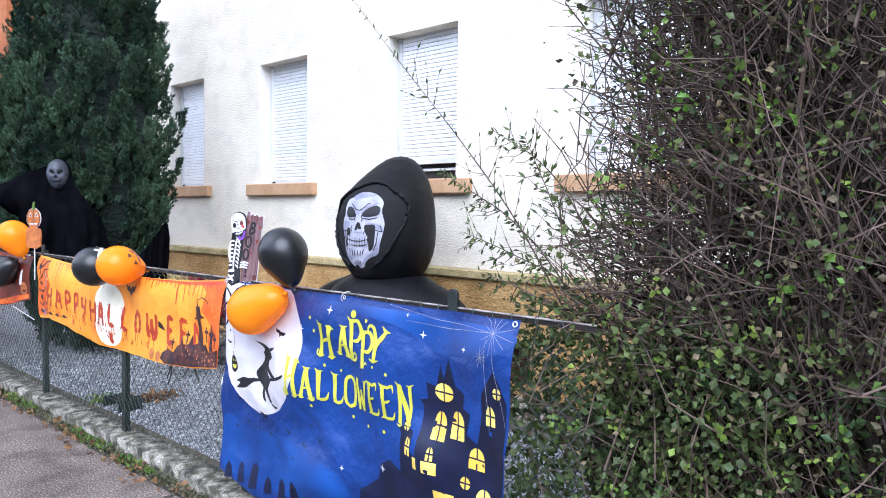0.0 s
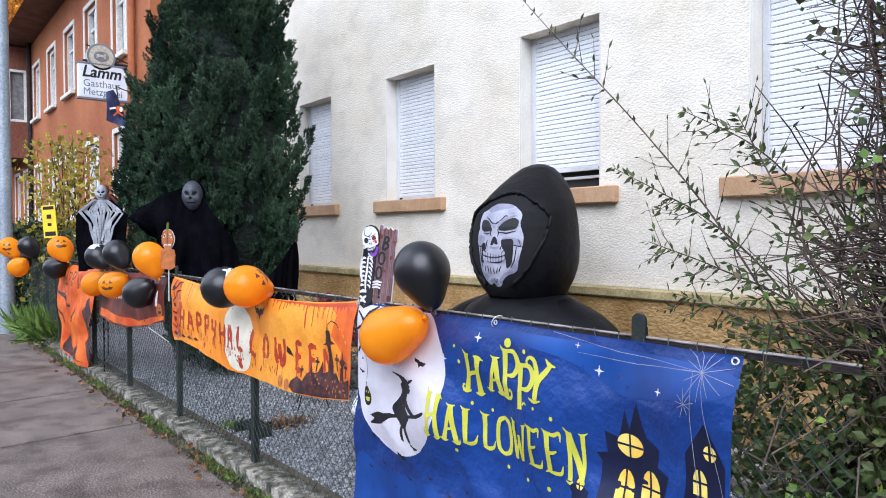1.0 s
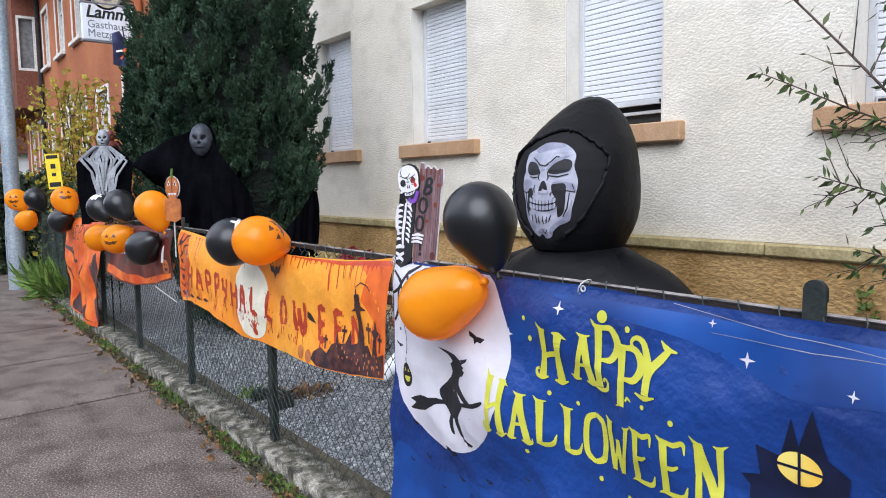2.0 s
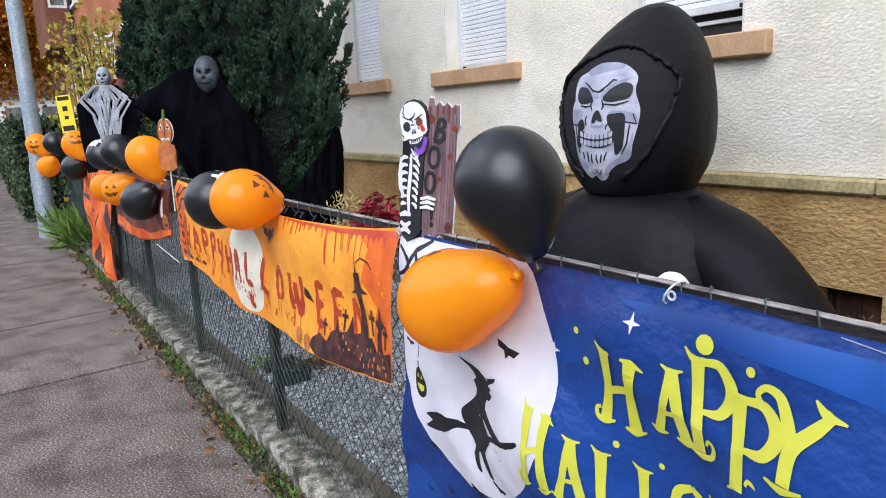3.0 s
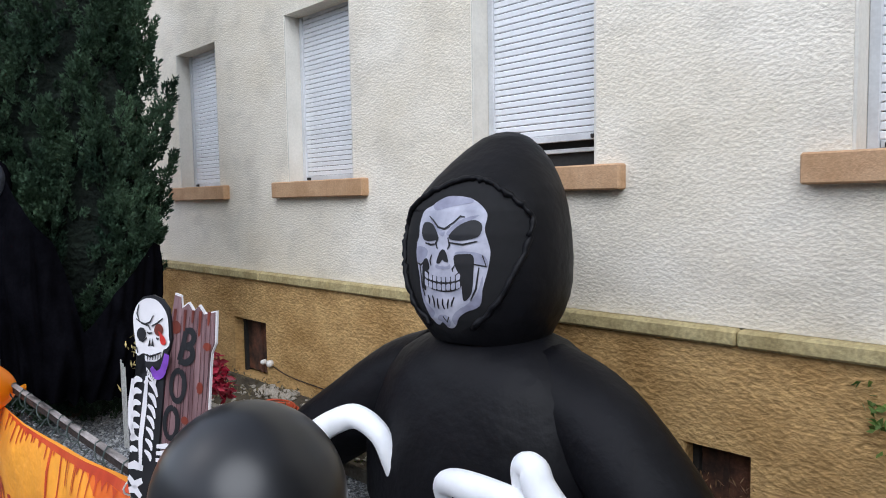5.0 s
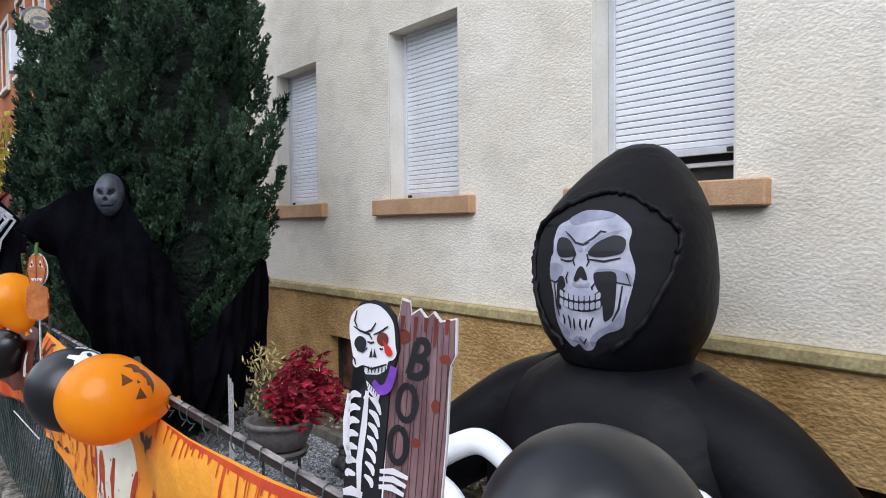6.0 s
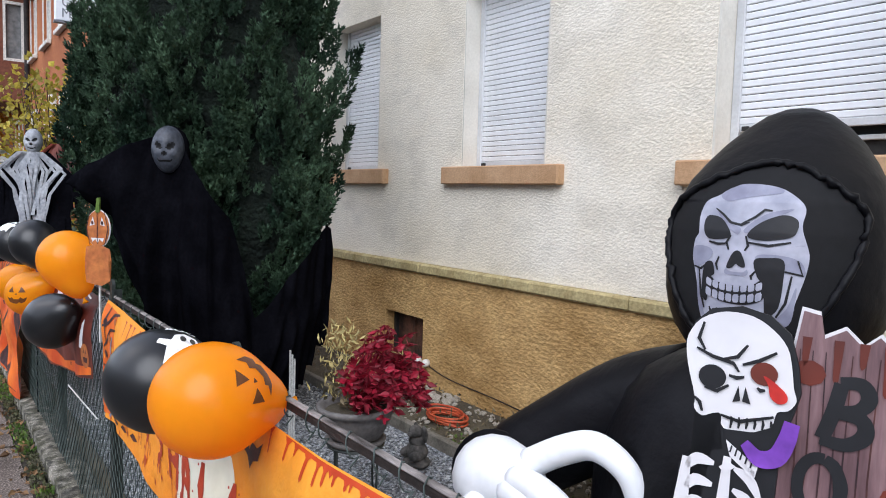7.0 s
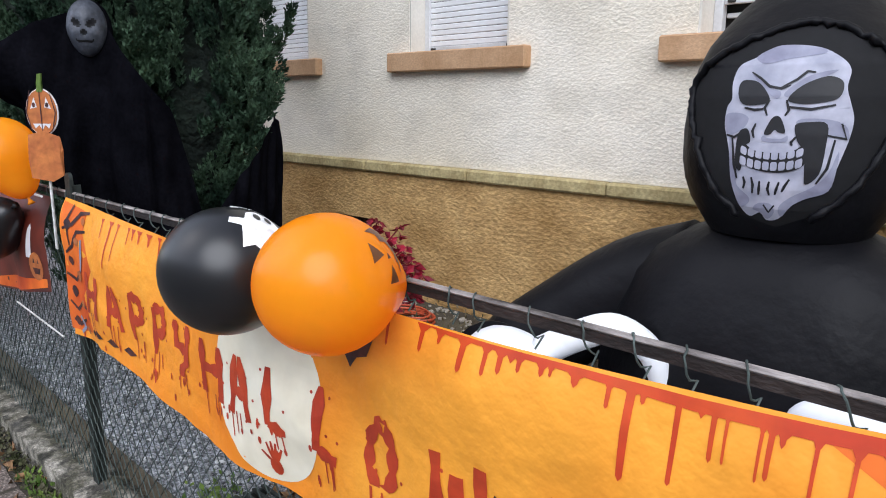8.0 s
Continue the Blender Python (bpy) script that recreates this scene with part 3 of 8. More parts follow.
# binding wire wound round the rail
x = -9.0
while x < -0.45:
    bm = bmesh.new()
    lean = rnd(0.02, 0.05)
    pts = [(x + lean * q / 12 + rnd(-0.002, 0.002), 2.046 + 0.012 * math.cos(radians(30 * q)), 1.091 + rnd(0.019, 0.023) * math.sin(radians(30 * q))) for q in range(11)] + [(x + lean * 0.8, 2.036, 1.055)]
    tube(bm, pts, 0.0016, 5)
    part("binding_wire", bm, M["wire"], fence)
    x += rnd(0.05, 0.11)

# ---- street furniture: lamp pole ----
pole = thing("street_lamp_pole", "tall grey galvanised street lamp pole", "lamp post")
bm = bmesh.new()
lathe(bm, [(0.115, -0.1), (0.115, 0.9), (0.10, 1.0), (0.085, 4.5), (0.07, 7.5), (0.0, 7.51)], 24)
p = part("shaft", bm, M["pole"], pole, smooth=True)
p2 = part("service_door", one_box(-0.04, 0.04, -0.117, -0.108, 0.35, 0.75, 0.004), M["pole"], pole)
pole.matrix_basis = pose(-11.45, 1.74, 0)

# ---- banners ----
def banner_surface(y0, amp=0.010, phase=0.0, slide=None):
    """A creased cloth hanging on the wire mesh; slide(x) moves its points along the rail, where it also sags between its ends."""
    def s(x, z, off):
        w = math.sin(7.3 * x + 4.1 * z + phase) * 0.5 + math.sin(13.7 * x - 8.3 * z + 2 * phase) * 0.2 + math.sin(4.1 * x - 15 * z + 1.3 * phase) * 0.2
        w += 1.4 * noise.noise(Vector((x * 3.2 + phase, z * 4.2, phase)))
        w += 1.1 * (0.35 - abs(noise.noise(Vector((x * 3.6 + z * 1.7 + phase, z * 2.1 - x * 1.2, phase + 4)))))
        w += 0.5 * (0.35 - abs(noise.noise(Vector((x * 2.0 - z * 4.6, z * 3.0 + x * 1.5, phase + 9)))))
        w += 0.55 * (0.3 - abs(noise.noise(Vector((x * 5.2 + z * 4.4, z * 3.6 - x * 2.2, phase + 14)))))
        w += 0.22 * (0.3 - abs(noise.noise(Vector((x * 9.0 - z * 8.0, z * 6.0 + x * 5.0, phase + 21)))))
        top = min(1, max(0, (z - 0.92) / 0.17)) ** 2
        y = min(y0 + (2.030 - y0) * top - amp * w * (1 - 0.8 * top), 2.0215 + 0.002 * w + 0.011 * top)
        if slide:
            z -= 0.022 * max(0, math.sin(math.pi * (x + 5.0) / 2.6)) * max(0, (z - 0.6) / 0.5)
            x = slide(x)
        return Vector((x, y - 0.4 * off, z))
    return s


def rough_line(a, b, n, jitter):
    return [(a[0] + (b[0] - a[0]) * k / n + rnd(-jitter, jitter), a[1] + (b[1] - a[1]) * k / n + rnd(-jitter, jitter)) for k in range(n)]


# blue banner with a moon, a flying broom rider, lettering and a castle
blue = thing("blue_halloween_banner", "blue banner with moon, castle and yellow lettering on the fence", "banner")
on_mesh = banner_surface(2.004, 0.025, 0.4)


def bs(x, z, off):
    """The blue cloth, pushed out and stretched towards its end by the hedge behind."""
    p = on_mesh(x, z, off)
    k = max(0, (x + 1.05) / 0.40)
    return p + Vector((0.035 * k * k, -0.05 * k * k, 0))



edge = [(-2.41 + 1.765 * k / 16, 1.100 - 0.006 * abs(math.sin(2 * math.pi * k / 16)) + rnd(-0.002, 0.002)) for k in range(16)] + [(-0.645, 1.105)] + rough_line((-0.65, 0.99), (-0.70, 0.30), 8, 0.004) + \
    rough_line((-0.70, 0.22), (-2.25, 0.10), 12, 0.004) + [(-2.41, 0.17)] + rough_line((-2.413, 0.3), (-2.41, 1.05), 7, 0.004)
part("cloth", lay(shape(edge[::-1]), bs, 0), M["blue"], blue, smooth=True)
glow = [curvy([(-1.62, 1.068), (-1.45, 1.04), (-1.2, 1.015), (-0.98, 0.94), (-0.84, 0.96), (-0.68, 1.0), (-0.668, 1.06), (-1.0, 1.066), (-1.3, 1.073)]),
        curvy([(-2.39, 0.44), (-2.2, 0.40), (-2.0, 0.43), (-1.7, 0.40), (-1.5, 0.36), (-1.46, 0.24), (-1.6, 0.19), (-1.9, 0.175), (-2.2, 0.17), (-2.39, 0.20)]),
        curvy([(-1.76, 1.02), (-1.66, 0.99), (-1.68, 0.94), (-1.78, 0.92)])]
prints("light_sky_print", blue, glow, bs, 0.0015, M["blueglow"], "lighter blue sky print")
moon = [p for p in oval(-2.10, 0.835, 0.33, 0.335, 56)]
moon = [(-2.10 - 0.33 * abs((x + 2.10) / 0.33) ** 0.4, 0.835 + 0.335 * abs((z - 0.835) / 0.335) ** 0.4) if x < -2.10 and z > 0.835 else (x, z) for x, z in moon]
moon = [(max(-2.405, x), min(1.090, z)) for x, z in moon]
part("moon_print", lay(shape(moon), bs, 0.003), M["moon"], blue, "pale pinkish moon", smooth=True)
rider = curvy([(-2.098, 0.842), (-2.052, 0.841), (-2.005, 0.835), (-1.976, 0.824), (-1.938, 0.835), (-1.943, 0.823), (-1.969, 0.81), (-1.954, 0.804), (-1.964, 0.795), (-1.952, 0.79), (-1.969, 0.772), (-1.982, 0.77), (-1.994, 0.743), (-1.965, 0.723), (-1.933, 0.712), (-1.909, 0.702), (-1.947, 0.694), (-2.009, 0.714), (-1.988, 0.698), (-1.968, 0.684), (-1.971, 0.67), (-1.999, 0.634), (-1.995, 0.612), (-1.977, 0.576), (-1.995, 0.575), (-2.02, 0.606), (-2.025, 0.622), (-2.037, 0.619), (-2.038, 0.59), (-2.029, 0.569), (-2.05, 0.572), (-2.065, 0.604), (-2.055, 0.628), (-2.086, 0.648), (-2.117, 0.673), (-2.122, 0.694), (-2.096, 0.716), (-2.048, 0.753), (-2.032, 0.777), (-2.041, 0.798), (-2.022, 0.81), (-2.043, 0.829)], 2)
broom = curvy([(-2.296, 0.622), (-2.227, 0.65), (-2.178, 0.653), (-2.138, 0.661), (-2.107, 0.662), (-2.027, 0.677), (-1.966, 0.691), (-1.897, 0.709), (-1.849, 0.729), (-1.845, 0.721), (-1.885, 0.698), (-1.967, 0.678), (-2.108, 0.648), (-2.147, 0.636), (-2.198, 0.605), (-2.267, 0.591), (-2.293, 0.592), (-2.256, 0.618)], 2)
jack = oval(-2.318, 0.70, 0.035, 0.042, 20)
bats = []
for bx, bz, q in ((-1.92, 0.90, 0.035), (-2.37, 0.80, 0.02), (-2.27, 0.54, 0.016), (-1.96, 0.56, 0.025), (-2.12, 0.885, 0.03), (-2.06, 0.50, 0.03), (-2.2, 0.44, 0.016), (-2.02, 0.42, 0.018), (-1.88, 0.46, 0.016),
                  (-1.76, 0.43, 0.015), (-1.66, 0.47, 0.014), (-1.82, 0.36, 0.013), (-2.3, 0.40, 0.014), (-2.12, 0.36, 0.012), (-1.72, 0.52, 0.012), (-1.95, 0.33, 0.012)):
    bats.append([(bx - q, bz + q * 0.5), (bx - q * 0.3, bz + q * 0.25), (bx, bz + q * 0.1), (bx + q * 0.3, bz + q * 0.1), (bx + q, bz), (bx + q * 0.6, bz - q * 0.4), (bx + q * 0.2, bz - q * 0.3), (bx, bz - q * 0.55), (bx - q * 0.3, bz - q * 0.1), (bx - q * 0.8, bz + q * 0.05)])
graves = [[(-2.36 + k * 0.105, 0.14), (-2.30 + k * 0.105, 0.15), (-2.305 + k * 0.105, 0.20 + 0.02 * (k % 3)), (-2.33 + k * 0.105, 0.225 + 0.02 * (k % 3)), (-2.352 + k * 0.105, 0.20 + 0.02 * (k % 3))] for k in range(9)]
string = [(-2.322, 0.74), (-2.317, 0.74), (-2.317, 0.93), (-2.322, 0.93)]
twigs = [stroke(p, 0.016) for p in ([(-2.405, 0.98), (-2.35, 1.0), (-2.30, 1.06), (-2.24, 1.09)], [(-2.40, 1.06), (-2.34, 1.03), (-2.31, 0.97), (-2.25, 0.94)], [(-2.35, 1.0), (-2.37, 0.93), (-2.40, 0.88)],
                                    [(-2.30, 1.05), (-2.27, 1.01), (-2.21, 1.0)], [(-2.40, 1.09), (-2.36, 1.08), (-2.31, 1.095)], [(-2.31, 0.99), (-2.29, 0.93), (-2.26, 0.91)])]
part("silhouette_print", lay(shape(rider), bs, 0.0045), M["ink"], blue, "black broom rider print")
prints("broom_print", blue, [broom], bs, 0.0048, M["ink"])
prints("pumpkin_print", blue, [jack], bs, 0.0045, M["ink"])
prints("string_print", blue, [string], bs, 0.0045, M["ink"])
prints("bat_print", blue, bats, bs, 0.0045, M["ink"])
prints("grave_print", blue, graves, bs, 0.0045, M["navy"])
prints("twig_print", blue, twigs, bs, 0.0045, M["ink"])
part("jack_face_print", lay(shape([(-2.338, 0.712), (-2.322, 0.712), (-2.328, 0.725)], [(-2.312, 0.712), (-2.296, 0.715), (-2.306, 0.727)], [(-2.34, 0.693), (-2.295, 0.697), (-2.302, 0.68), (-2.318, 0.674), (-2.332, 0.68)]), bs, 0.006), M["yellow"], blue)
castle = [(-1.42, 0.125), (-1.40, 0.33), (-1.30, 0.40), (-1.27, 0.47), (-1.22, 0.50), (-1.16, 0.47), (-1.15, 0.62), (-1.165, 0.64), (-1.14, 0.65), (-1.125, 0.72), (-1.11, 0.65), (-1.085, 0.64), (-1.09, 0.57), (-1.055, 0.56),
          (-1.05, 0.74), (-1.07, 0.76), (-1.03, 0.77), (-1.04, 0.83), (-0.99, 0.82), (-0.97, 0.905), (-0.955, 0.85), (-0.93, 0.93), (-0.90, 0.84), (-0.86, 0.82), (-0.865, 0.77), (-0.83, 0.755), (-0.85, 0.68), (-0.80, 0.66),
          (-0.78, 0.74), (-0.775, 0.84), (-0.72, 0.93), (-0.675, 0.83), (-0.685, 0.60), (-0.70, 0.3), (-0.705, 0.225)]
part("castle_print", lay(shape(castle), bs, 0.003), M["navy"], blue, "dark navy castle print", smooth=True)
panes = [oval(-0.953, 0.806, 0.043, 0.033)]
for ax, az, w, h in ((-0.968, 0.672, 0.029, 0.075), (-0.888, 0.690, 0.030, 0.075), (-1.105, 0.575, 0.016, 0.05), (-0.80, 0.60, 0.032, 0.055), (-0.765, 0.465, 0.035, 0.06), (-0.74, 0.765, 0.018, 0.05), (-0.985, 0.58, 0.014, 0.035)):
    panes.append([(ax - w, az - h * 0.5), (ax + w, az - h * 0.5)] + oval(ax, az + h * 0.1, w, h * 0.75, 8, 0, 180))
for cx, cz, w, h in ((-0.985, 0.536, 0.030, 0.022), (-1.057, 0.535, 0.012, 0.022), (-0.935, 0.40, 0.045, 0.055)):
    panes.append([(cx - w, cz - h), (cx + w, cz - h), (cx + w, cz + h), (cx - w, cz + h)])
panes += [oval(-0.71, 0.856, 0.016, 0.020, 14), oval(-1.122, 0.652, 0.014, 0.016, 14), oval(-0.842, 0.516, 0.020, 0.022, 14)]
prints("castle_window_print", blue, panes, bs, 0.0045, M["amber"], "amber castle window")
bars = []
for q in panes[:8] + panes[-3:]:
    cx, cz = sum(p[0] for p in q) / len(q), (min(p[1] for p in q) + max(p[1] for p in q)) / 2
    w, h = (max(p[0] for p in q) - min(p[0] for p in q)) / 2, (max(p[1] for p in q) - min(p[1] for p in q)) / 2
    bars += [[(cx - 0.003, cz - h), (cx + 0.003, cz - h), (cx + 0.003, cz + h), (cx - 0.003, cz + h)], [(cx - w, cz - 0.003), (cx + w, cz - 0.003), (cx + w, cz + 0.003), (cx - w, cz + 0.003)]]
prints("window_bar_print", blue, bars, bs, 0.006, M["navy"])


GLYPH = {
    "H": [([(.2, .95), (.25, .5), (.2, .05)], [.24, .17, .22]), ([(.78, .92), (.74, .5), (.8, .03)], [.24, .17, .24]), ([(.22, .42), (.5, .5), (.76, .54)], [.12, .13, .12]), ([(.0, 1.04), (.15, .94), (.36, .93)], [.02, .11, .04]),
          ([(.6, .92), (.8, .9), (1.04, .84)], [.04, .13, .02]), ([(.4, .06), (.2, .02), (.04, .05), (.0, .15), (.09, .18)], [.04, .1, .09, .07, .06]), ([(.6, .03), (.8, .0), (1.02, .06)], [.05, .11, .03])],
    "A": [([(.5, .97), (.32, .4), (.15, .03)], [.18, .15, .2]), ([(.52, .97), (.7, .4), (.85, .0)], [.24, .24, .26]), ([(.3, .34), (.5, .35), (.75, .38)], [.1, .1, .1]), ([(.26, 1.02), (.5, .96), (.8, 1.0)], [.03, .12, .03]),
          ([(-.02, .1), (.15, .02), (.38, .03)], [.03, .1, .04]), ([(.6, .02), (.85, -.02), (1.04, .02), (1.08, .12)], [.05, .12, .09, .03])],
    "P": [([(.25, .95), (.28, .5), (.3, .04)], [.22, .19, .22]), ([(.3, .92), (.7, .93), (.95, .72), (.75, .5), (.38, .46)], [.1, .15, .22, .16, .08]), ([(-.02, 1.03), (.15, .94), (.42, .95)], [.02, .11, .06]),
          ([(.12, .03), (.35, .0), (.58, .04), (.64, .15), (.54, .2), (.48, .14)], [.05, .11, .09, .07, .06, .05])],
    "Y": [([(.3, .74), (.19, .78), (.13, .89), (.24, .98), (.4, .93), (.5, .74), (.6, .46)], [.07, .08, .08, .1, .14, .17, .19]), ([(.98, .88), (.84, .72), (.6, .44), (.56, .05)], [.12, .17, .19, .19]), ([(.8, 1.02), (.93, .9), (1.14, .86)], [.03, .13, .03]),
          ([(.32, .05), (.55, .0), (.8, .06)], [.04, .11, .03])],
    "L": [([(.3, .95), (.3, .5), (.32, .08)], [.24, .19, .2]), ([(.2, .05), (.55, .03), (.84, .1), (.96, .3)], [.1, .15, .13, .03]), ([(.05, 1.03), (.25, .94), (.55, .96)], [.02, .12, .03])],
    "O": [([(.5, .98), (.12, .8), (.12, .2), (.5, .02)], [.13, .2, .2, .13]), ([(.5, .98), (.88, .8), (.88, .2), (.5, .02)], [.13, .2, .2, .13])],
    "W": [([(.1, .95), (.18, .5), (.3, .05)], [.2, .17, .16]), ([(.3, .05), (.4, .35), (.48, .66)], [.12, .11, .08]), ([(.48, .66), (.58, .3), (.66, .04)], [.16, .16, .14]), ([(.66, .05), (.8, .5), (.92, .95)], [.12, .13, .15]),
          ([(-.06, 1.02), (.1, .94), (.28, .95)], [.02, .11, .03]), ([(.76, .95), (.92, .93), (1.08, 1.0)], [.03, .11, .02])],
    "E": [([(.25, .95), (.27, .5), (.25, .05)], [.2, .18, .2]), ([(.2, .94), (.55, .9), (.82, .96), (.88, .78)], [.1, .13, .12, .03]), ([(.25, .5), (.5, .5), (.7, .56)], [.11, .12, .06]), ([(.2, .05), (.55, .04), (.84, .08), (.95, .26)], [.1, .13, .12, .03]),
          ([(.02, 1.0), (.15, .95), (.3, .94)], [.02, .09, .05]), ([(.02, .0), (.15, .04), (.3, .05)], [.02, .08, .05])],
    "N": [([(.2, .95), (.22, .5), (.2, .05)], [.18, .14, .18]), ([(.2, .93), (.5, .5), (.8, .05)], [.22, .22, .2]), ([(.82, .95), (.8, .5), (.8, .05)], [.16, .13, .14]), ([(-.02, 1.02), (.15, .94), (.32, .94)], [.02, .1, .04]), ([(.64, .96), (.82, .94), (1.04, 1.0)], [.03, .1, .02]),
          ([(.02, .03), (.2, .0), (.36, .05)], [.03, .09, .03])],
}


def fancy(text, spans, lows, tall, surface, off):
    """Curled display letters, each between two places over its baseline, laid onto the cloth."""
    out = []
    for ch, (x0, x1), low, high in zip(text, spans, lows, tall):
        strokes = []
        for k, (line, wide) in enumerate(GLYPH[ch]):
            pts = [(x0 + u * (x1 - x0), low + v * high) for u, v in line]
            strokes.append(lay(shape(band(pts, [q * 1.2 * min(x1 - x0, 0.095) for q in wide])), surface, off + 0.0006 * k))
        out.append(joined(*strokes))
    return out


happy = fancy("HAPPY", [(-1.665, -1.556), (-1.540, -1.462), (-1.475, -1.385), (-1.400, -1.305), (-1.362, -1.238)], [0.836, 0.858, 0.848, 0.822, 0.868], [0.145, 0.122, 0.170, 0.160, 0.135], bs, 0.006)
hallo = fancy("HALLOWEEN", [(-1.84 + 0.083 * k, -1.84 + 0.083 * k + 0.080) for k in range(9)], [0.645, 0.645, 0.65, 0.65, 0.65, 0.65, 0.655, 0.655, 0.645], [0.175, 0.135, 0.13, 0.125, 0.13, 0.135, 0.135, 0.14, 0.165], bs, 0.006)
dots = [oval(x, z, r, r, 12) for x, z, r in ((-1.443, 1.033, 0.016), (-1.36, 1.015, 0.008), (-1.70, 0.935, 0.008), (-1.72, 0.99, 0.007), (-1.62, 0.80, 0.007), (-1.22, 0.83, 0.007), (-1.45, 0.615, 0.007), (-1.36, 0.595, 0.007), (-1.53, 0.79, 0.006), (-1.70, 0.615, 0.007), (-1.25, 0.60, 0.008), (-1.30, 0.845, 0.006))]
for bm in happy + hallo:
    part("letter", bm, M["yellow"], blue, "yellow display letter")
prints("dot_print", blue, dots, bs, 0.006, M["yellow"])
stars = [[(x, z + r), (x + r * 0.2, z + r * 0.2), (x + r, z), (x + r * 0.2, z - r * 0.2), (x, z - r), (x - r * 0.2, z - r * 0.2), (x - r, z), (x - r * 0.2, z + r * 0.2)] for x, z, r in ((-1.585, 1.035, 0.02), (-1.785, 0.935, 0.018), (-1.07, 0.995, 0.018), (-1.15, 1.06, 0.01), (-0.86, 0.975, 0.012), (-1.26, 0.455, 0.02), (-1.49, 0.40, 0.013))]
web = []
for cx, cz, r, n in ((-0.735, 1.05, 0.085, 13), (-0.775, 0.965, 0.035, 9)):
    for k in range(n):
        q = 2 * math.pi * k / n + 0.3
        rr = r * rnd(0.6, 1.15)
        web.append(stroke([(cx, cz), (cx + rr * 0.5 * math.cos(q), cz + rr * 0.5 * math.sin(q)), (cx + rr * math.cos(q), min(1.1, cz + rr * math.sin(q)))], 0.0018))
for a, b in (((-1.25, 1.09), (-0.735, 1.05)), ((-1.15, 1.04), (-0.735, 1.05)), ((-0.76, 1.05), (-0.745, 0.72)), ((-0.735, 1.05), (-0.68, 0.75))):
    web.append(stroke([a, ((a[0] + b[0]) / 2, (a[1] + b[1]) / 2 - 0.012), b], 0.0018))
prints("star_print", blue, stars, bs, 0.0065, M["moon"], "pale star")
part("cobweb_print", lay(shape(*web), bs, 0.0065), M["boneshade"], blue, "pale cobweb threads")["kind"] = "stuff"
for x, z in ((-2.405, 1.10), (-1.52, 1.098)):
    bm = bmesh.new()
    tube(bm, [(x + 0.007 * math.cos(radians(q)), 2.022, z - 0.006 + 0.007 * math.sin(radians(q))) for q in range(0, 361, 30)], 0.0022, 5, cap=False)
    part("eyelet", bm, M["tie"], blue, "pale metal eyelet")
bm = bmesh.new()
tube(bm, [bs(-0.662 + 0.008 * math.cos(radians(q)), 1.090 + 0.008 * math.sin(radians(q)), 0.012) for q in range(0, 361, 30)], 0.0024, 5, cap=False)
part("eyelet", bm, M["tie"], blue, "pale metal eyelet")
for x in (-1.52, -2.395):
    bm = bmesh.new()
    tube(bm, [(x + 0.010 * math.sin(radians(q)), 2.03 + 0.025 * math.cos(radians(q)), 1.096 + 0.020 * math.sin(radians(q))) for q in range(0, 361, 30)], 0.0018, 5, cap=False)
    part("cable_tie", bm, M["tie"], blue)

# long orange banner with dripping letters
orange = thing("orange_halloween_banner", "long orange cloth banner with dripping red lettering on the fence", "banner")
SLIDES = [(-5.02, 0.10), (-4.8, 0.13), (-3.4, 0.12), (-2.9, 0.11), (-2.7, 0.06), (-2.4, 0.0)]
osf = banner_surface(2.004, 0.015, 2.1, lambda x: x + ring_at(SLIDES, max(-5.02, min(-2.4, x)))[1])
lower = [(-4.985, 0.645), (-4.80, 0.66), (-4.5, 0.64), (-4.15, 0.60), (-3.85, 0.585), (-3.5, 0.585), (-3.1, 0.60), (-2.75, 0.62), (-2.46, 0.655)]
edge = [(x, z) for x, z in lower] + [(-2.43, 0.8), (-2.42, 0.95), (-2.405, 1.105)] + [(-2.405 - 2.60 * k / 14, 1.100 - 0.032 * math.sin(math.pi * k / 14) ** 0.7) for k in range(1, 14)] + [(-5.01, 1.095), (-5.015, 0.95), (-5.0, 0.8)]
part("cloth", lay(shape(edge), osf, 0), M["orange"], orange, smooth=True)
dark_edge = [(-5.008, 0.66), (-4.93, 0.67), (-4.82, 0.69), (-4.88, 0.8), (-4.78, 0.9), (-4.86, 1.0), (-4.84, 1.07), (-5.005, 1.085), (-5.01, 0.9)]
side_r = [(-2.41, 1.092), (-2.72, 1.072), (-2.62, 1.03), (-2.66, 0.93), (-2.56, 0.86), (-2.60, 0.75), (-2.46, 0.66), (-2.43, 0.8)]
prints("red_edge_print", orange, [dark_edge, side_r], osf, 0.0012, M["redorange"], "red-orange shaded end")
part("moon_print", lay(shape(oval(-3.825, 0.80, 0.185, 0.205, 40)), osf, 0.0024), M["cream"], orange, "cream oval moon print", smooth=True)
drips = [[(-2.42, 1.092), (-2.9, 1.072), (-3.36, 1.068), (-3.30, 1.062), (-3.1, 1.062), (-2.9, 1.056), (-2.65, 1.066), (-2.42, 1.072)]]
x = -4.72
while x < -2.5:
    l = rnd(0.015, 0.07) + (rnd(0.03, 0.09) if random.random() < 0.3 else 0)
    w = rnd(0.0025, 0.0065)
    t = 1.068
    drips.append([(x - w * 3.5, t), (x - w, t - 0.012), (x - w * 0.8, t - l + w), (x, t - l), (x + w * 0.8, t - l + w), (x + w, t - 0.012), (x + w * 3.5, t)])
    x += rnd(0.012, 0.055) if x > -3.4 else rnd(0.02, 0.09)
prints("drip_print", orange, drips, osf, 0.0036, M["drip"], "red drip")


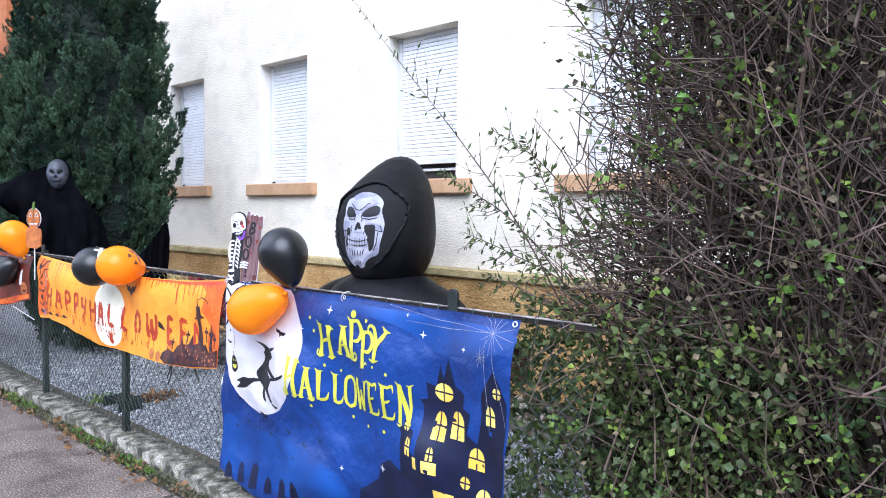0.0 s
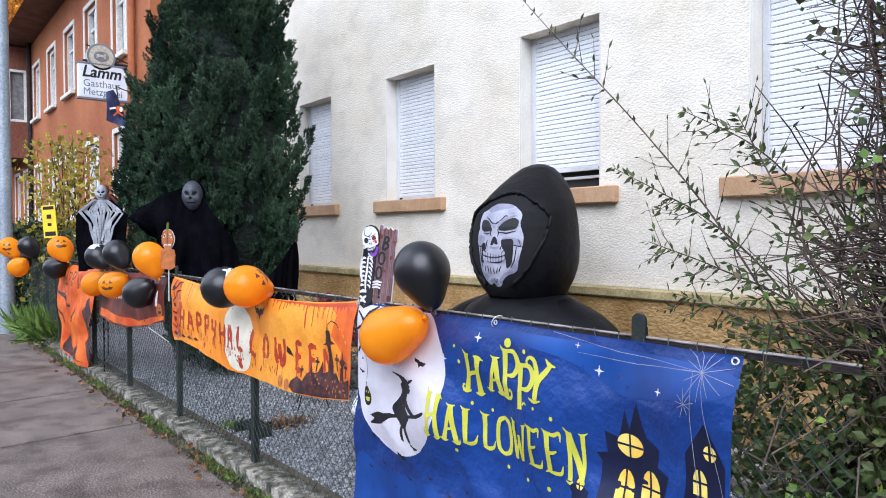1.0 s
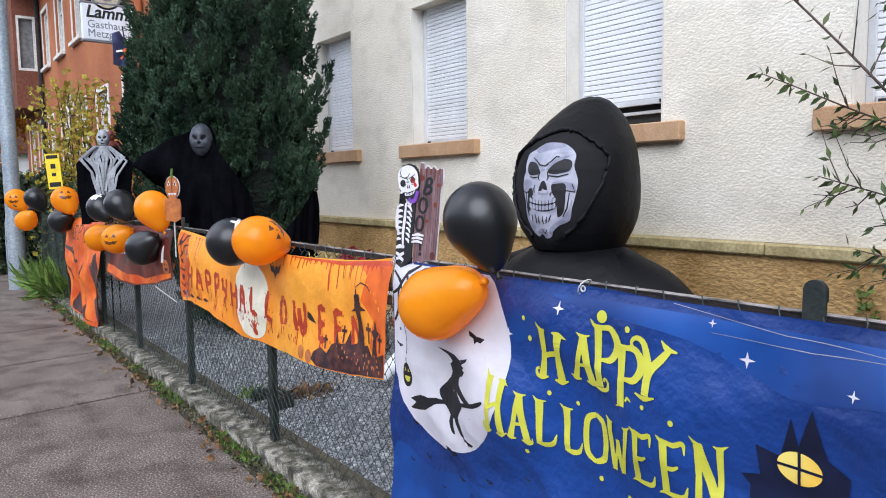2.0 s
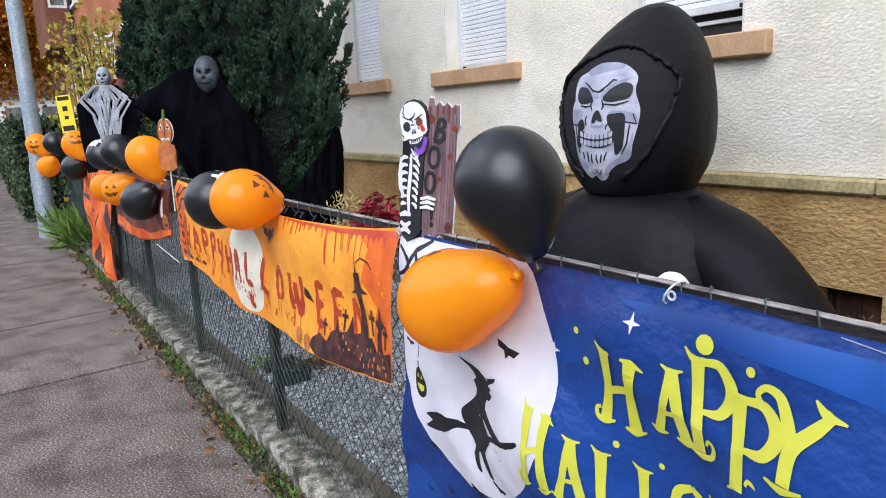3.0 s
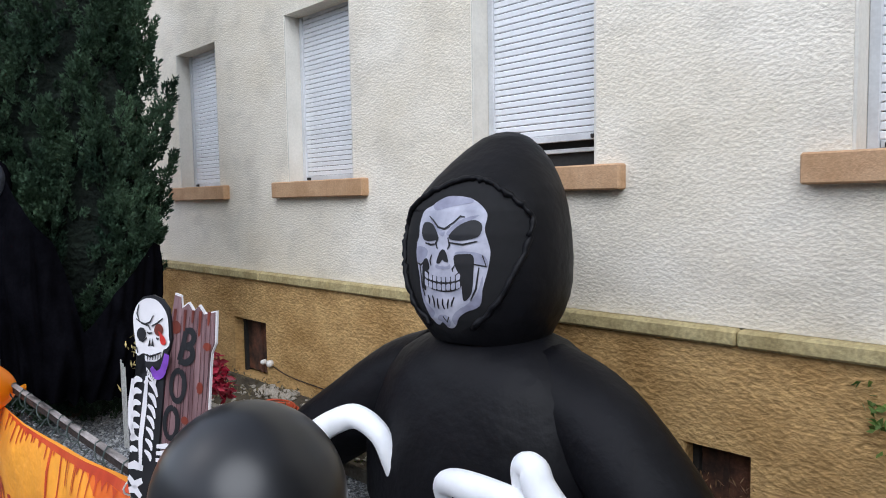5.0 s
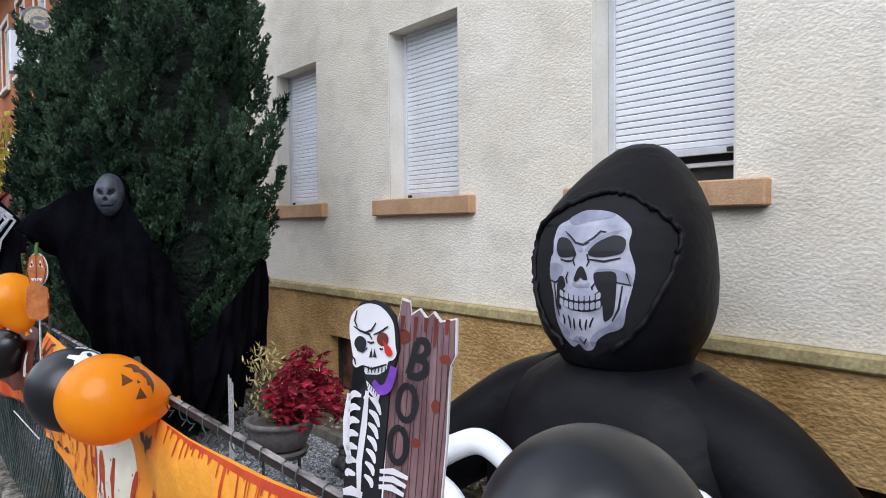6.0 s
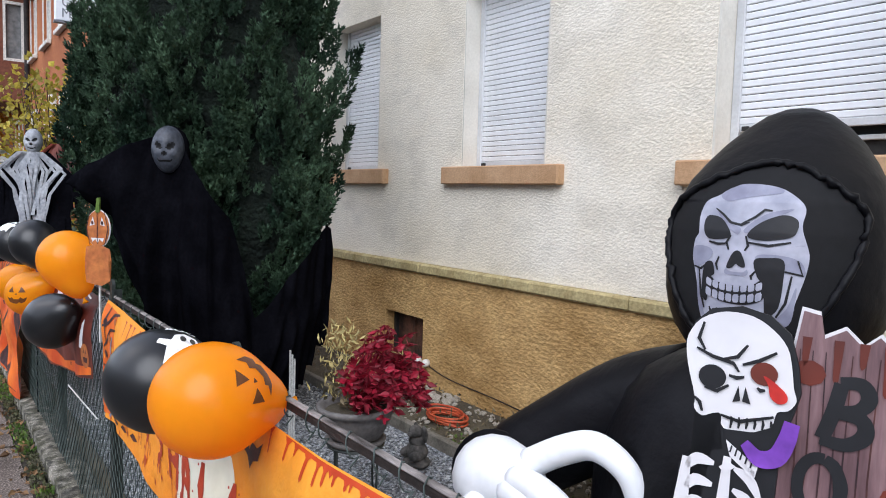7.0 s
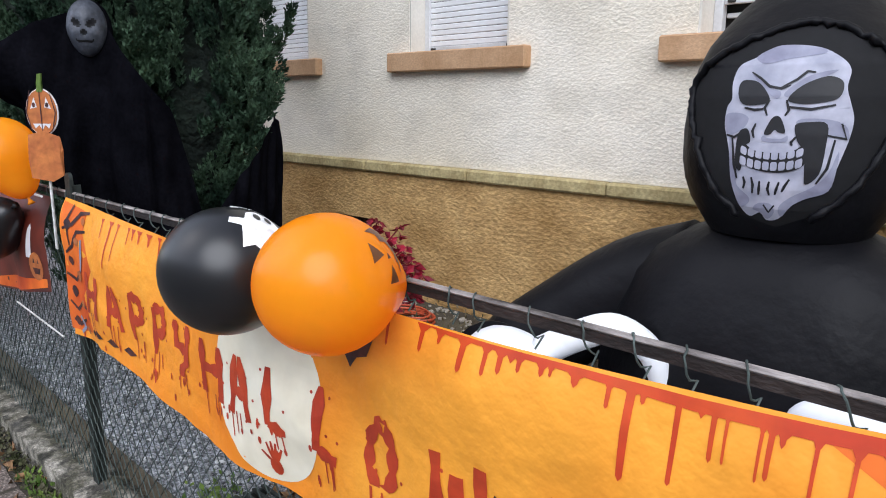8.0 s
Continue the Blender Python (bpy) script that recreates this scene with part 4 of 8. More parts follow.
def blob_letter(ch, cx, low, tall, wide):
    """A thick wet-paint letter from strokes, with drips below."""
    s = {"H": [[(-1, 0), (-1, 1)], [(1, 0), (1, 1)], [(-1, 0.5), (1, 0.55)]], "A": [[(-1, 0), (-0.3, 1)], [(1, 0), (0.2, 1)], [(-0.7, 0.4), (0.7, 0.4)]], "P": [[(-0.8, 0), (-0.8, 1)], [(-0.8, 1), (0.6, 1), (0.9, 0.75), (0.6, 0.5), (-0.8, 0.45)]],
         "Y": [[(-1, 1), (-0.8, 0.55), (0.6, 0.5)], [(1, 1), (0.8, 0.3), (-0.2, 0)]], "L": [[(-0.6, 1), (-0.7, 0.1)], [(-0.7, 0.12), (0.9, 0.06)]], "O": [[(0, 1), (-0.9, 0.7), (-0.9, 0.3), (0, 0), (0.9, 0.3), (0.9, 0.7), (0.1, 1)]],
         "W": [[(-1, 1), (-0.8, 0.1), (-0.2, 0.05), (0, 0.8)], [(0.05, 0.8), (0.3, 0.05), (0.9, 0.1), (1, 1)]], "E": [[(-0.7, 0), (-0.7, 1)], [(-0.7, 1), (0.9, 0.95)], [(-0.7, 0.5), (0.5, 0.5)], [(-0.7, 0.03), (0.9, 0.05)]], "N": [[(-0.9, 0), (-0.9, 1)], [(-0.9, 1), (0.9, 0)], [(0.9, 0), (0.9, 1)]]}[ch]
    out = []
    for line in s:
        pts = [(cx + px * wide / 2 + rnd(-0.003, 0.003), low + pz * tall) for px, pz in line]
        fine = [(a[0] + (b[0] - a[0]) * k / 4, a[1] + (b[1] - a[1]) * k / 4) for a, b in zip(pts, pts[1:]) for k in range(4)] + [pts[-1]]
        p = [Vector((u, v, 0)) for u, v in fine]
        left, right = [], []
        for i, q in enumerate(p):
            d = (p[min(i + 1, len(p) - 1)] - p[max(i - 1, 0)]).normalized()
            w = 0.0165 * (0.85 + 0.3 * math.sin(i * 2.1 + cx * 9)) * (0.7 if i in (0, len(p) - 1) else 1)
            left.append((q.x - d.y * w, q.y + d.x * w))
            right.append((q.x + d.y * w, q.y - d.x * w))
        out.append(left + right[::-1])
    for k in range(3):
        x, l = cx + rnd(-0.5, 0.5) * wide, rnd(0.02, 0.06)
        out.append([(x - 0.0025, low + 0.01), (x + 0.0025, low + 0.01), (x + 0.002, low - l), (x, low - l - 0.004), (x - 0.002, low - l)])
    for k in range(5):
        out.append(oval(cx + rnd(-0.8, 0.8) * wide, low + rnd(-0.04, 1.0) * tall, 0.004, 0.004, 6))
    return out


for ch, cx, low, tall in (("H", -4.79, 0.755, 0.12), ("A", -4.62, 0.755, 0.12), ("P", -4.48, 0.75, 0.12), ("P", -4.345, 0.745, 0.12), ("Y", -4.21, 0.735, 0.125), ("H", -4.04, 0.73, 0.125), ("A", -3.905, 0.725, 0.135),
                          ("L", -3.78, 0.725, 0.135), ("L", -3.625, 0.715, 0.14), ("O", -3.46, 0.71, 0.14), ("W", -3.265, 0.71, 0.14), ("E", -3.06, 0.715, 0.135), ("E", -2.91, 0.72, 0.13), ("N", -2.74, 0.725, 0.12)):
    part("letter", lay(shape(*blob_letter(ch, cx, low, tall * 1.1, 0.092 if ch in "HNW" else 0.074)), osf, 0.005), M["blood"], orange, "dark red dripping letter")
palm = [oval(-3.80, 0.635, 0.018, 0.022, 12)] + [stroke([(-3.80, 0.64), (-3.80 + 0.02 * math.cos(radians(q)), 0.64 + 0.03 * math.sin(radians(q))), (-3.80 + 0.04 * math.cos(radians(q)), 0.64 + 0.06 * math.sin(radians(q)))], 0.009) for q in (50, 75, 95, 115, 150)]
part("spatter_print", lay(shape(*[oval(rnd(-4.95, -3.2), rnd(0.65, 0.74), 0.005, rnd(0.005, 0.015), 7) for k in range(50)]), osf, 0.005), M["blood"], orange)["kind"] = "stuff"
prints("splash_print", orange, palm, osf, 0.005, M["blood"])
yard = [(-3.14, 0.625), (-3.12, 0.66), (-3.06, 0.69), (-3.0, 0.675), (-2.96, 0.72), (-2.93, 0.73), (-2.92, 0.78), (-2.90, 0.73), (-2.84, 0.74), (-2.80, 0.80), (-2.79, 0.74), (-2.74, 0.75), (-2.72, 0.84), (-2.74, 0.90), (-2.71, 0.93), (-2.70, 0.985), (-2.685, 0.94), (-2.66, 0.92),
        (-2.675, 0.88), (-2.665, 0.75), (-2.62, 0.76), (-2.58, 0.72), (-2.55, 0.80), (-2.575, 0.82), (-2.55, 0.83), (-2.54, 0.87), (-2.525, 0.83), (-2.50, 0.82), (-2.525, 0.80), (-2.52, 0.73), (-2.45, 0.75), (-2.462, 0.66), (-2.76, 0.625), (-3.08, 0.605)]
crow = [[(-4.80 + 0.32 * k / 3, 0.70), (-4.77 + 0.32 * k / 3, 0.715), (-4.72 + 0.32 * k / 3, 0.70), (-4.76 + 0.32 * k / 3, 0.69)] for k in range(3)]
hat = [[(-2.79, 0.875), (-2.62, 0.895), (-2.66, 0.91), (-2.67, 0.955), (-2.72, 0.95), (-2.72, 0.90)]] + [stroke([(-2.70, 0.98), (-2.66, 1.0), (-2.61, 0.99), (-2.58, 0.965)], 0.006)]
branch = [stroke(p, 0.014) for p in ([(-4.99, 1.0), (-4.93, 1.02), (-4.88, 1.06), (-4.82, 1.07)], [(-4.99, 0.92), (-4.93, 0.95), (-4.90, 1.0), (-4.84, 1.01)], [(-5.0, 0.85), (-4.93, 0.84), (-4.88, 0.88)], [(-4.95, 0.95), (-4.96, 1.03), (-4.93, 1.08)], [(-4.99, 0.76), (-4.94, 0.74), (-4.90, 0.77), (-4.86, 0.76)], [(-4.98, 0.70), (-4.94, 0.69), (-4.88, 0.72)])]
bat = [[(-3.63, 1.02), (-3.60, 1.0), (-3.57, 1.005), (-3.555, 0.985), (-3.54, 1.005), (-3.51, 1.0), (-3.48, 1.02), (-3.50, 0.975), (-3.53, 0.965), (-3.55, 0.94), (-3.575, 0.965), (-3.61, 0.975)], [(-3.19, 0.83), (-3.16, 0.82), (-3.12, 0.78), (-3.18, 0.79), (-3.2, 0.80)]]
prints("graveyard_print", orange, [yard], osf, 0.0062, M["grave"], "dark graveyard print")
prints("hat_print", orange, hat, osf, 0.007, M["grave"])
prints("branch_print", orange, branch, osf, 0.0062, M["grave"])
prints("bat_print", orange, bat, osf, 0.0062, M["grave"])
prints("crow_print", orange, crow, osf, 0.0062, M["grave"])
lamps = [oval(rnd(-3.05, -2.5), rnd(0.645, 0.73), rnd(0.004, 0.008), rnd(0.005, 0.009), 8) for k in range(26)] + [oval(-3.25, 0.635, 0.03, 0.032, 16), oval(-3.17, 0.63, 0.03, 0.03, 16)]
prints("pumpkin_print", orange, lamps, osf, 0.0074, M["pumpkinbrown"])
cross = [q for x, z, h in ((-3.02, 0.69, 0.06), (-2.86, 0.74, 0.07), (-2.60, 0.77, 0.08), (-2.49, 0.75, 0.07)) for q in ([(x - 0.006, z), (x + 0.006, z), (x + 0.006, z + h), (x - 0.006, z + h)], [(x - 0.022, z + h * 0.6), (x + 0.022, z + h * 0.6), (x + 0.022, z + h * 0.78), (x - 0.022, z + h * 0.78)])]
prints("cross_print", orange, cross, osf, 0.0068, M["grave"])
leaves_ = [curvy([(cx - q, cz), (cx - q * 0.3, cz + q * 0.8), (cx + q * 0.7, cz + q * 0.5), (cx + q, cz - q * 0.2), (cx + q * 0.1, cz - q)], 2) for cx, cz, q in ((-4.955, 1.02, 0.02), (-4.90, 0.97, 0.016), (-4.955, 0.90, 0.018), (-4.90, 0.86, 0.02), (-4.95, 0.80, 0.022), (-4.89, 0.77, 0.014), (-4.955, 0.70, 0.018), (-4.87, 0.69, 0.016), (-4.80, 0.70, 0.012), (-4.86, 1.04, 0.014))]
prints("figure_print", orange, leaves_[::2], osf, 0.0068, M["grave"])
prints("figure_print", orange, leaves_[1::2], osf, 0.0068, M["pumpkinbrown"])
ghosty = [stroke([(-4.88, 0.88), (-4.86, 0.93), (-4.87, 0.98)], 0.02), stroke([(-4.93, 0.72), (-4.90, 0.69), (-4.93, 0.665)], 0.02)]
prints("ghost_print", orange, ghosty, osf, 0.0074, M["boneshade"])

# dark banner and the red drop banner further along
dark = thing("dark_halloween_banner", "dark maroon cloth banner with white lettering on the fence", "banner")
ds = banner_surface(1.984, 0.014, 5.0)
edge = [(-6.95, 0.64), (-6.5, 0.60), (-6.0, 0.62), (-5.5, 0.68), (-5.03, 0.76), (-5.04, 1.08), (-5.6, 1.085), (-6.3, 1.07), (-6.95, 1.05)]
part("cloth", lay(shape(edge), ds, 0), M["maroon"], dark, smooth=True)
part("fire_print", lay(shape([(-6.9, 0.65), (-6.4, 0.62), (-5.9, 0.64), (-5.4, 0.70), (-5.06, 0.77), (-5.06, 0.80), (-5.4, 0.755), (-5.7, 0.70), (-5.9, 0.71), (-6.2, 0.69), (-6.6, 0.70), (-6.9, 0.72)]), ds, 0.0015), M["redorange"], dark, "red glow print", smooth=True)
part("lettering_print", lay(letters("Trick or Treat", 0.20, (-6.62, 0.82), 0.95, 0.15, 4.0, 0.003), ds, 0.003), M["bonewhite"], dark, "white lettering reading Trick or Treat")
part("candle_print", lay(shape([(-5.20, 0.86), (-5.16, 0.86), (-5.165, 0.965), (-5.18, 0.98), (-5.195, 0.96)]), ds, 0.0028), M["bonewhite"], dark, "white candle print")
part("pumpkin_print", lay(shape(oval(-5.13, 0.835, 0.05, 0.05, 18)), ds, 0.0034), M["pumpkinbrown"], dark, "orange pumpkin print")
prints("face_print", dark, [[(-5.155, 0.845), (-5.138, 0.845), (-5.146, 0.865)], [(-5.122, 0.845), (-5.105, 0.848), (-5.114, 0.866)], [(-5.16, 0.828), (-5.10, 0.83), (-5.112, 0.808), (-5.146, 0.806)]], ds, 0.0042, M["grave"], "", 0)
drop = thing("red_halloween_banner", "red-orange cloth banner hanging down over the fence", "banner")
rs = banner_surface(1.965, 0.022, 7.7)
edge = [(-8.70, 0.12), (-8.2, 0.05), (-7.8, 0.045), (-7.43, 0.07), (-7.25, 0.5), (-7.05, 1.09), (-7.6, 1.06), (-8.2, 1.07), (-8.95, 1.04), (-8.85, 0.6)]
part("cloth", lay(shape(edge), rs, 0), M["redorange"], drop, smooth=True)
part("silhouette_print", lay(shape([(-7.42, 0.1), (-7.6, 0.3), (-7.45, 0.45), (-7.62, 0.62), (-7.3, 0.78), (-7.22, 0.62), (-7.3, 0.35)], [(-8.6, 0.12), (-8.4, 0.3), (-8.3, 0.16), (-8.15, 0.34), (-8.1, 0.12), (-7.9, 0.24), (-7.85, 0.1), (-7.5, 0.1), (-8.2, 0.07)],
                                   stroke([(-8.9, 0.75), (-8.6, 0.72), (-8.4, 0.62), (-8.2, 0.63)], 0.05), stroke([(-8.6, 0.72), (-8.5, 0.82), (-8.3, 0.86)], 0.035), stroke([(-8.85, 0.55), (-8.6, 0.5), (-8.5, 0.42)], 0.04), stroke([(-8.15, 0.45), (-8.0, 0.5), (-7.9, 0.62)], 0.04)), rs, 0.002), M["grave"], drop, "dark tree and grave print")
part("lettering_print", joined(*fancy("HAPPY", [(-8.55 + 0.16 * k, -8.41 + 0.16 * k) for k in range(5)], [0.84, 0.86, 0.85, 0.86, 0.84], [0.15] * 5, rs, 0.003)), M["grave"], drop, "dark lettering reading HAPPY")

# ---- balloons ----
def balloon(at, tail, r, colour, look_at=None, print_kind="", roll=0, neck=0.42):
    b = thing("balloon", {"o": "shiny orange latex balloon", "b": "shiny black latex balloon"}[colour] + {"": "", "p": " with pumpkin face", "g": " with white ghost"}[print_kind] + " tied to the fence", "balloon", "balloons on the fence")
    t = Vector(tail).normalized()
    side = t.cross(Vector((0.3, 0.2, 0.9))).normalized()
    up = t.cross(side)
    c = Vector(at)

    def radius(d):
        phi = math.acos(max(-1, min(1, d.dot(t))))
        return r * (1 + neck * math.exp(-(phi / (0.47 if neck < 0.6 else 0.58)) ** 2) + 0.04 * math.cos(phi) ** 2)
    bm = bmesh.new()
    rings = []
    for i in range(1, 28):
        phi = math.pi * (i / 28) ** 1.15
        row = []
        for k in range(36):
            q = 2 * math.pi * k / 36
            d = math.cos(phi) * t + math.sin(phi) * (math.cos(q) * side + math.sin(q) * up)
            row.append(bm.verts.new(c + d * radius(d)))
        rings.append(row)
    for a, e in zip(rings, rings[1:]):
        for k in range(36):
            bm.faces.new((a[k], a[(k + 1) % 36], e[(k + 1) % 36], e[k]))
    top, low = bm.verts.new(c + t * radius(t)), bm.verts.new(c - t * radius(-t))
    for k in range(36):
        bm.faces.new((top, rings[0][(k + 1) % 36], rings[0][k]))
        bm.faces.new((low, rings[-1][k], rings[-1][(k + 1) % 36]))
    skin = M["latex_orange"] if colour == "o" else M["latex_black"]
    part("skin", bm, skin, b, smooth=True)
    bm = bmesh.new()
    k0 = c + t * radius(t)
    tube(bm, [k0 - t * 0.01, k0 + t * 0.004, k0 + t * 0.010, k0 + t * 0.022], [0.008, 0.004, 0.006, 0.013], 10)
    part("knot", bm, skin, b, smooth=True)
    if print_kind:
        n = (Vector(look_at)).normalized()
        e1 = n.cross(Vector((0, 0, 1))).normalized() * -1
        e2 = e1.cross(n) * -1
        e1, e2 = e1 * math.cos(radians(roll)) + e2 * math.sin(radians(roll)), e2 * math.cos(radians(roll)) - e1 * math.sin(radians(roll))

        def ball(x, y, off):
            d = (n + e1 * x + e2 * y).normalized()
            return c + d * (radius(d) + off)
        if print_kind == "p":
            face = shape([(-0.42, 0.10), (-0.10, 0.08), (-0.22, 0.36)], [(0.10, 0.08), (0.42, 0.10), (0.22, 0.36)], [(-0.05, -0.02), (0.05, -0.02), (0, 0.07)],
                         [(-0.5, -0.12), (-0.3, -0.2), (-0.22, -0.12), (-0.12, -0.22), (0.1, -0.22), (0.2, -0.12), (0.3, -0.2), (0.5, -0.12), (0.38, -0.36), (0.2, -0.44), (0.12, -0.36), (0, -0.46), (-0.2, -0.44), (-0.38, -0.36)])
            part("face_print", lay(face, ball, 0.0008, 0.1), M["pumpkinprint"], b, "dark pumpkin face print")
        else:
            e1, e2 = e1 * 1.35, e2 * 1.35
            ghost = [(-0.2, -0.35), (-0.05, -0.28), (0.08, -0.36), (0.2, -0.28), (0.34, -0.34), (0.3, 0.0), (0.44, 0.05), (0.42, 0.14), (0.28, 0.13), (0.2, 0.32), (0.02, 0.36), (-0.12, 0.25), (-0.16, 0.1), (-0.34, 0.12), (-0.36, 0.02), (-0.2, -0.03)]
            part("ghost_print", lay(shape(ghost), ball, 0.0008, 0.08), M["whiteprint"], b, "white ghost print")
            part("eye_print", lay(shape(oval(0.0, 0.18, 0.045, 0.07, 12), oval(0.14, 0.18, 0.045, 0.07, 12)), ball, 0.0016, 0.08), M["latex_black"], b)
            part("boo_print", lay(letters("BOO", 0.26, (-0.30, 0.44), 0.95, 0, 0, 0.008), ball, 0.0016, 0.08), M["whiteprint"], b, "white lettering reading BOO")
    return b


balloon((-1.842, 1.950, 1.260), (0.32, 0.15, -1), 0.106, "b")
balloon((-2.030, 1.925, 0.998), (1, 0.1, 0.42), 0.112, "o", (-0.3, -0.1, 1.0), "p", 0, 0.86)
balloon((-3.605, 1.875, 1.098), (0.55, 1, -0.1), 0.116, "b", (0.63, 0.20, 0.75), "g", -35)
balloon((-3.340, 1.900, 1.118), (-0.1, 1, -0.2), 0.113, "o", (0.76, 0.47, 0.45), "p", 120)
balloon((-5.19, 1.93, 1.225), (0.45, 0.3, -1), 0.116, "o")
balloon((-5.32, 1.89, 0.956), (1, 0.35, 0.6), 0.116, "b")
balloon((-5.98, 1.90, 1.24), (0.9, 0.3, -1), 0.112, "b")
balloon((-6.50, 1.87, 1.205), (0.9, 0.3, -0.7), 0.11, "b", (0.2, -0.4, 0.9), "g")
balloon((-6.80, 1.90, 0.945), (0.9, 0.4, 0.6), 0.112, "o")
balloon((-6.09, 1.89, 0.975), (0.9, 0.5, 0.5), 0.112, "o", (0.9, -0.7, 0.1), "p")
balloon((-8.37, 1.90, 1.253), (0.8, 0.3, -0.9), 0.13, "o", (1, -0.1, 0.5), "p")
balloon((-8.55, 1.88, 1.03), (0.9, 0.4, 0.4), 0.125, "b")
balloon((-11.02, 1.74, 1.23), (0.7, 0.5, -0.9), 0.135, "o", (1, -0.4, 0.1), "p")
balloon((-10.70, 1.80, 0.962), (0.9, 0.4, 0.6), 0.13, "o")
balloon((-10.36, 1.88, 1.248), (0.4, 0.5, -1), 0.13, "b")
balloon((-11.30, 1.92, 1.02), (0.9, 0.4, 0.5), 0.13, "b")


# ---- inflatable reaper beside the house wall: one mesh with printed patches ----
HEAD = [(0.93, 0.27, 0.26, 0.01), (0.98, 0.30, 0.285, 0.0), (1.05, 0.342, 0.315, -0.01), (1.12, 0.368, 0.332, -0.012), (1.19, 0.382, 0.338, -0.012), (1.30, 0.385, 0.338, -0.01), (1.42, 0.375, 0.332, -0.005), (1.52, 0.355, 0.318, 0.008),
        (1.60, 0.327, 0.29, 0.035), (1.67, 0.286, 0.252, 0.072), (1.74, 0.237, 0.205, 0.11), (1.805, 0.176, 0.155, 0.142), (1.855, 0.113, 0.105, 0.163), (1.88, 0.055, 0.05, 0.174), (1.887, 0.004, 0.006, 0.178)]
TURN = Matrix.Rotation(radians(8), 3, "Z")


def head_front(x, z, off):
    _, rx, ry, cy = ring_at(HEAD, z)
    q = min(0.96, abs(x) / rx)
    return TURN @ Vector((x, cy - ry * (1 - q ** 2.3) ** (1 / 2.3) - off, z))


def reaper():
    bm = bmesh.new()

    def rings(rows, seg, power, mi, wob=0.0, turn=Matrix.Identity(3)):
        prev = None
        for z, rx, ry, cy in rows:
            row = []
            for k in range(seg):
                q = 2 * math.pi * k / seg
                c, s = math.cos(q), math.sin(q)
                e = 2 / power
                x, y = rx * math.copysign(abs(c) ** e, c), cy + ry * math.copysign(abs(s) ** e, s)
                w = 1 + wob * noise.noise(Vector((x * 4, y * 4, z * 5)))
                row.append(bm.verts.new(turn @ Vector((x * w, cy + (y - cy) * w, z))))
            if prev:
                for k in range(seg):
                    bm.faces.new((prev[k], prev[(k + 1) % seg], row[(k + 1) % seg], row[k])).material_index = mi
            prev = row
        return prev
    fine = []
    for a, b in zip(HEAD, HEAD[1:]):
        fine += [tuple(p + (q - p) * k / 3 for p, q in zip(a, b)) for k in range(3)]
    rings(fine + [HEAD[-1]], 72, 2.3, 0, 0.0, TURN)
    rings([(0.0, 0.66, 0.42, -0.02), (0.15, 0.70, 0.45, -0.02), (0.4, 0.68, 0.44, -0.02), (0.6, 0.63, 0.41, 0.0), (0.74, 0.57, 0.37, 0.0), (0.84, 0.49, 0.33, 0.01), (0.905, 0.38, 0.28, 0.02), (0.945, 0.28, 0.22, 0.02), (0.96, 0.2, 0.2, 0.02)], 48, 2.2, 0, 0.03)
    for side in (-1, 1):
        a = smooth_line([(side * 0.30, 0.02, 0.70), (side * 0.58, -0.02, 0.61), (side * 0.92, -0.14, 0.37), (side * 1.10, -0.30, 0.22), (side * 1.02, -0.46, 0.28)], 5)
        n = len(a)
        tube(bm, a, [0.24 - 0.07 * (i / n) + 0.012 * math.sin(i * 1.7) * (i > n * 0.6) for i in range(n)], 22, mi=0)
        # sleeve end and white glove with long curled fingers
        low = 0.06 if side < 0 else 0.0
        tube(bm, smooth_line([(side * 1.0, -0.46, 0.30 - low), (side * 0.94, -0.52, 0.35 - low), (side * 0.84, -0.54, 0.38 - low), (side * 0.72, -0.55, 0.40 - low), (side * 0.62, -0.55, 0.41 - low)], 4), [0.09, 0.13, 0.16, 0.175, 0.18, 0.18, 0.178, 0.172, 0.165, 0.156, 0.146, 0.134, 0.12, 0.10, 0.08, 0.05, 0.02], 18, mi=2)
        fingers = [[(0.72, -0.52, 0.42), (0.56, -0.50, 0.52), (0.43, -0.47, 0.565), (0.305, -0.44, 0.50), (0.26, -0.42, 0.37), (0.26, -0.41, 0.28)],
                   [(0.72, -0.60, 0.37), (0.56, -0.63, 0.38), (0.42, -0.63, 0.33), (0.36, -0.62, 0.20)],
                   [(0.74, -0.62, 0.33), (0.58, -0.66, 0.31), (0.46, -0.66, 0.25), (0.41, -0.64, 0.16)],
                   [(0.84, -0.60, 0.28), (0.86, -0.72, 0.22), (0.88, -0.84, 0.13), (0.88, -0.90, 0.06)]]
        if side > 0:
            fingers = [[(0.82, -0.62, 0.46), (0.71, -0.62, 0.575), (0.675, -0.61, 0.635), (0.62, -0.60, 0.625), (0.60, -0.59, 0.51)],
                       [(0.74, -0.62, 0.47), (0.55, -0.64, 0.505), (0.36, -0.64, 0.51), (0.26, -0.62, 0.47), (0.25, -0.60, 0.36)],
                       [(0.74, -0.66, 0.40), (0.55, -0.70, 0.405), (0.38, -0.70, 0.37), (0.30, -0.68, 0.27)],
                       [(0.76, -0.66, 0.32), (0.6, -0.70, 0.30), (0.46, -0.70, 0.24)]]
        for f in fingers:
            p = smooth_line([(side * x, y, z) for x, y, z in f], 6)
            tube(bm, p, [0.062 * (1 - 0.12 * i / len(p) - 0.62 * (i / len(p)) ** 3) for i in range(len(p))], 14, mi=2)
    # ruffled rim of the hood
    rim = []
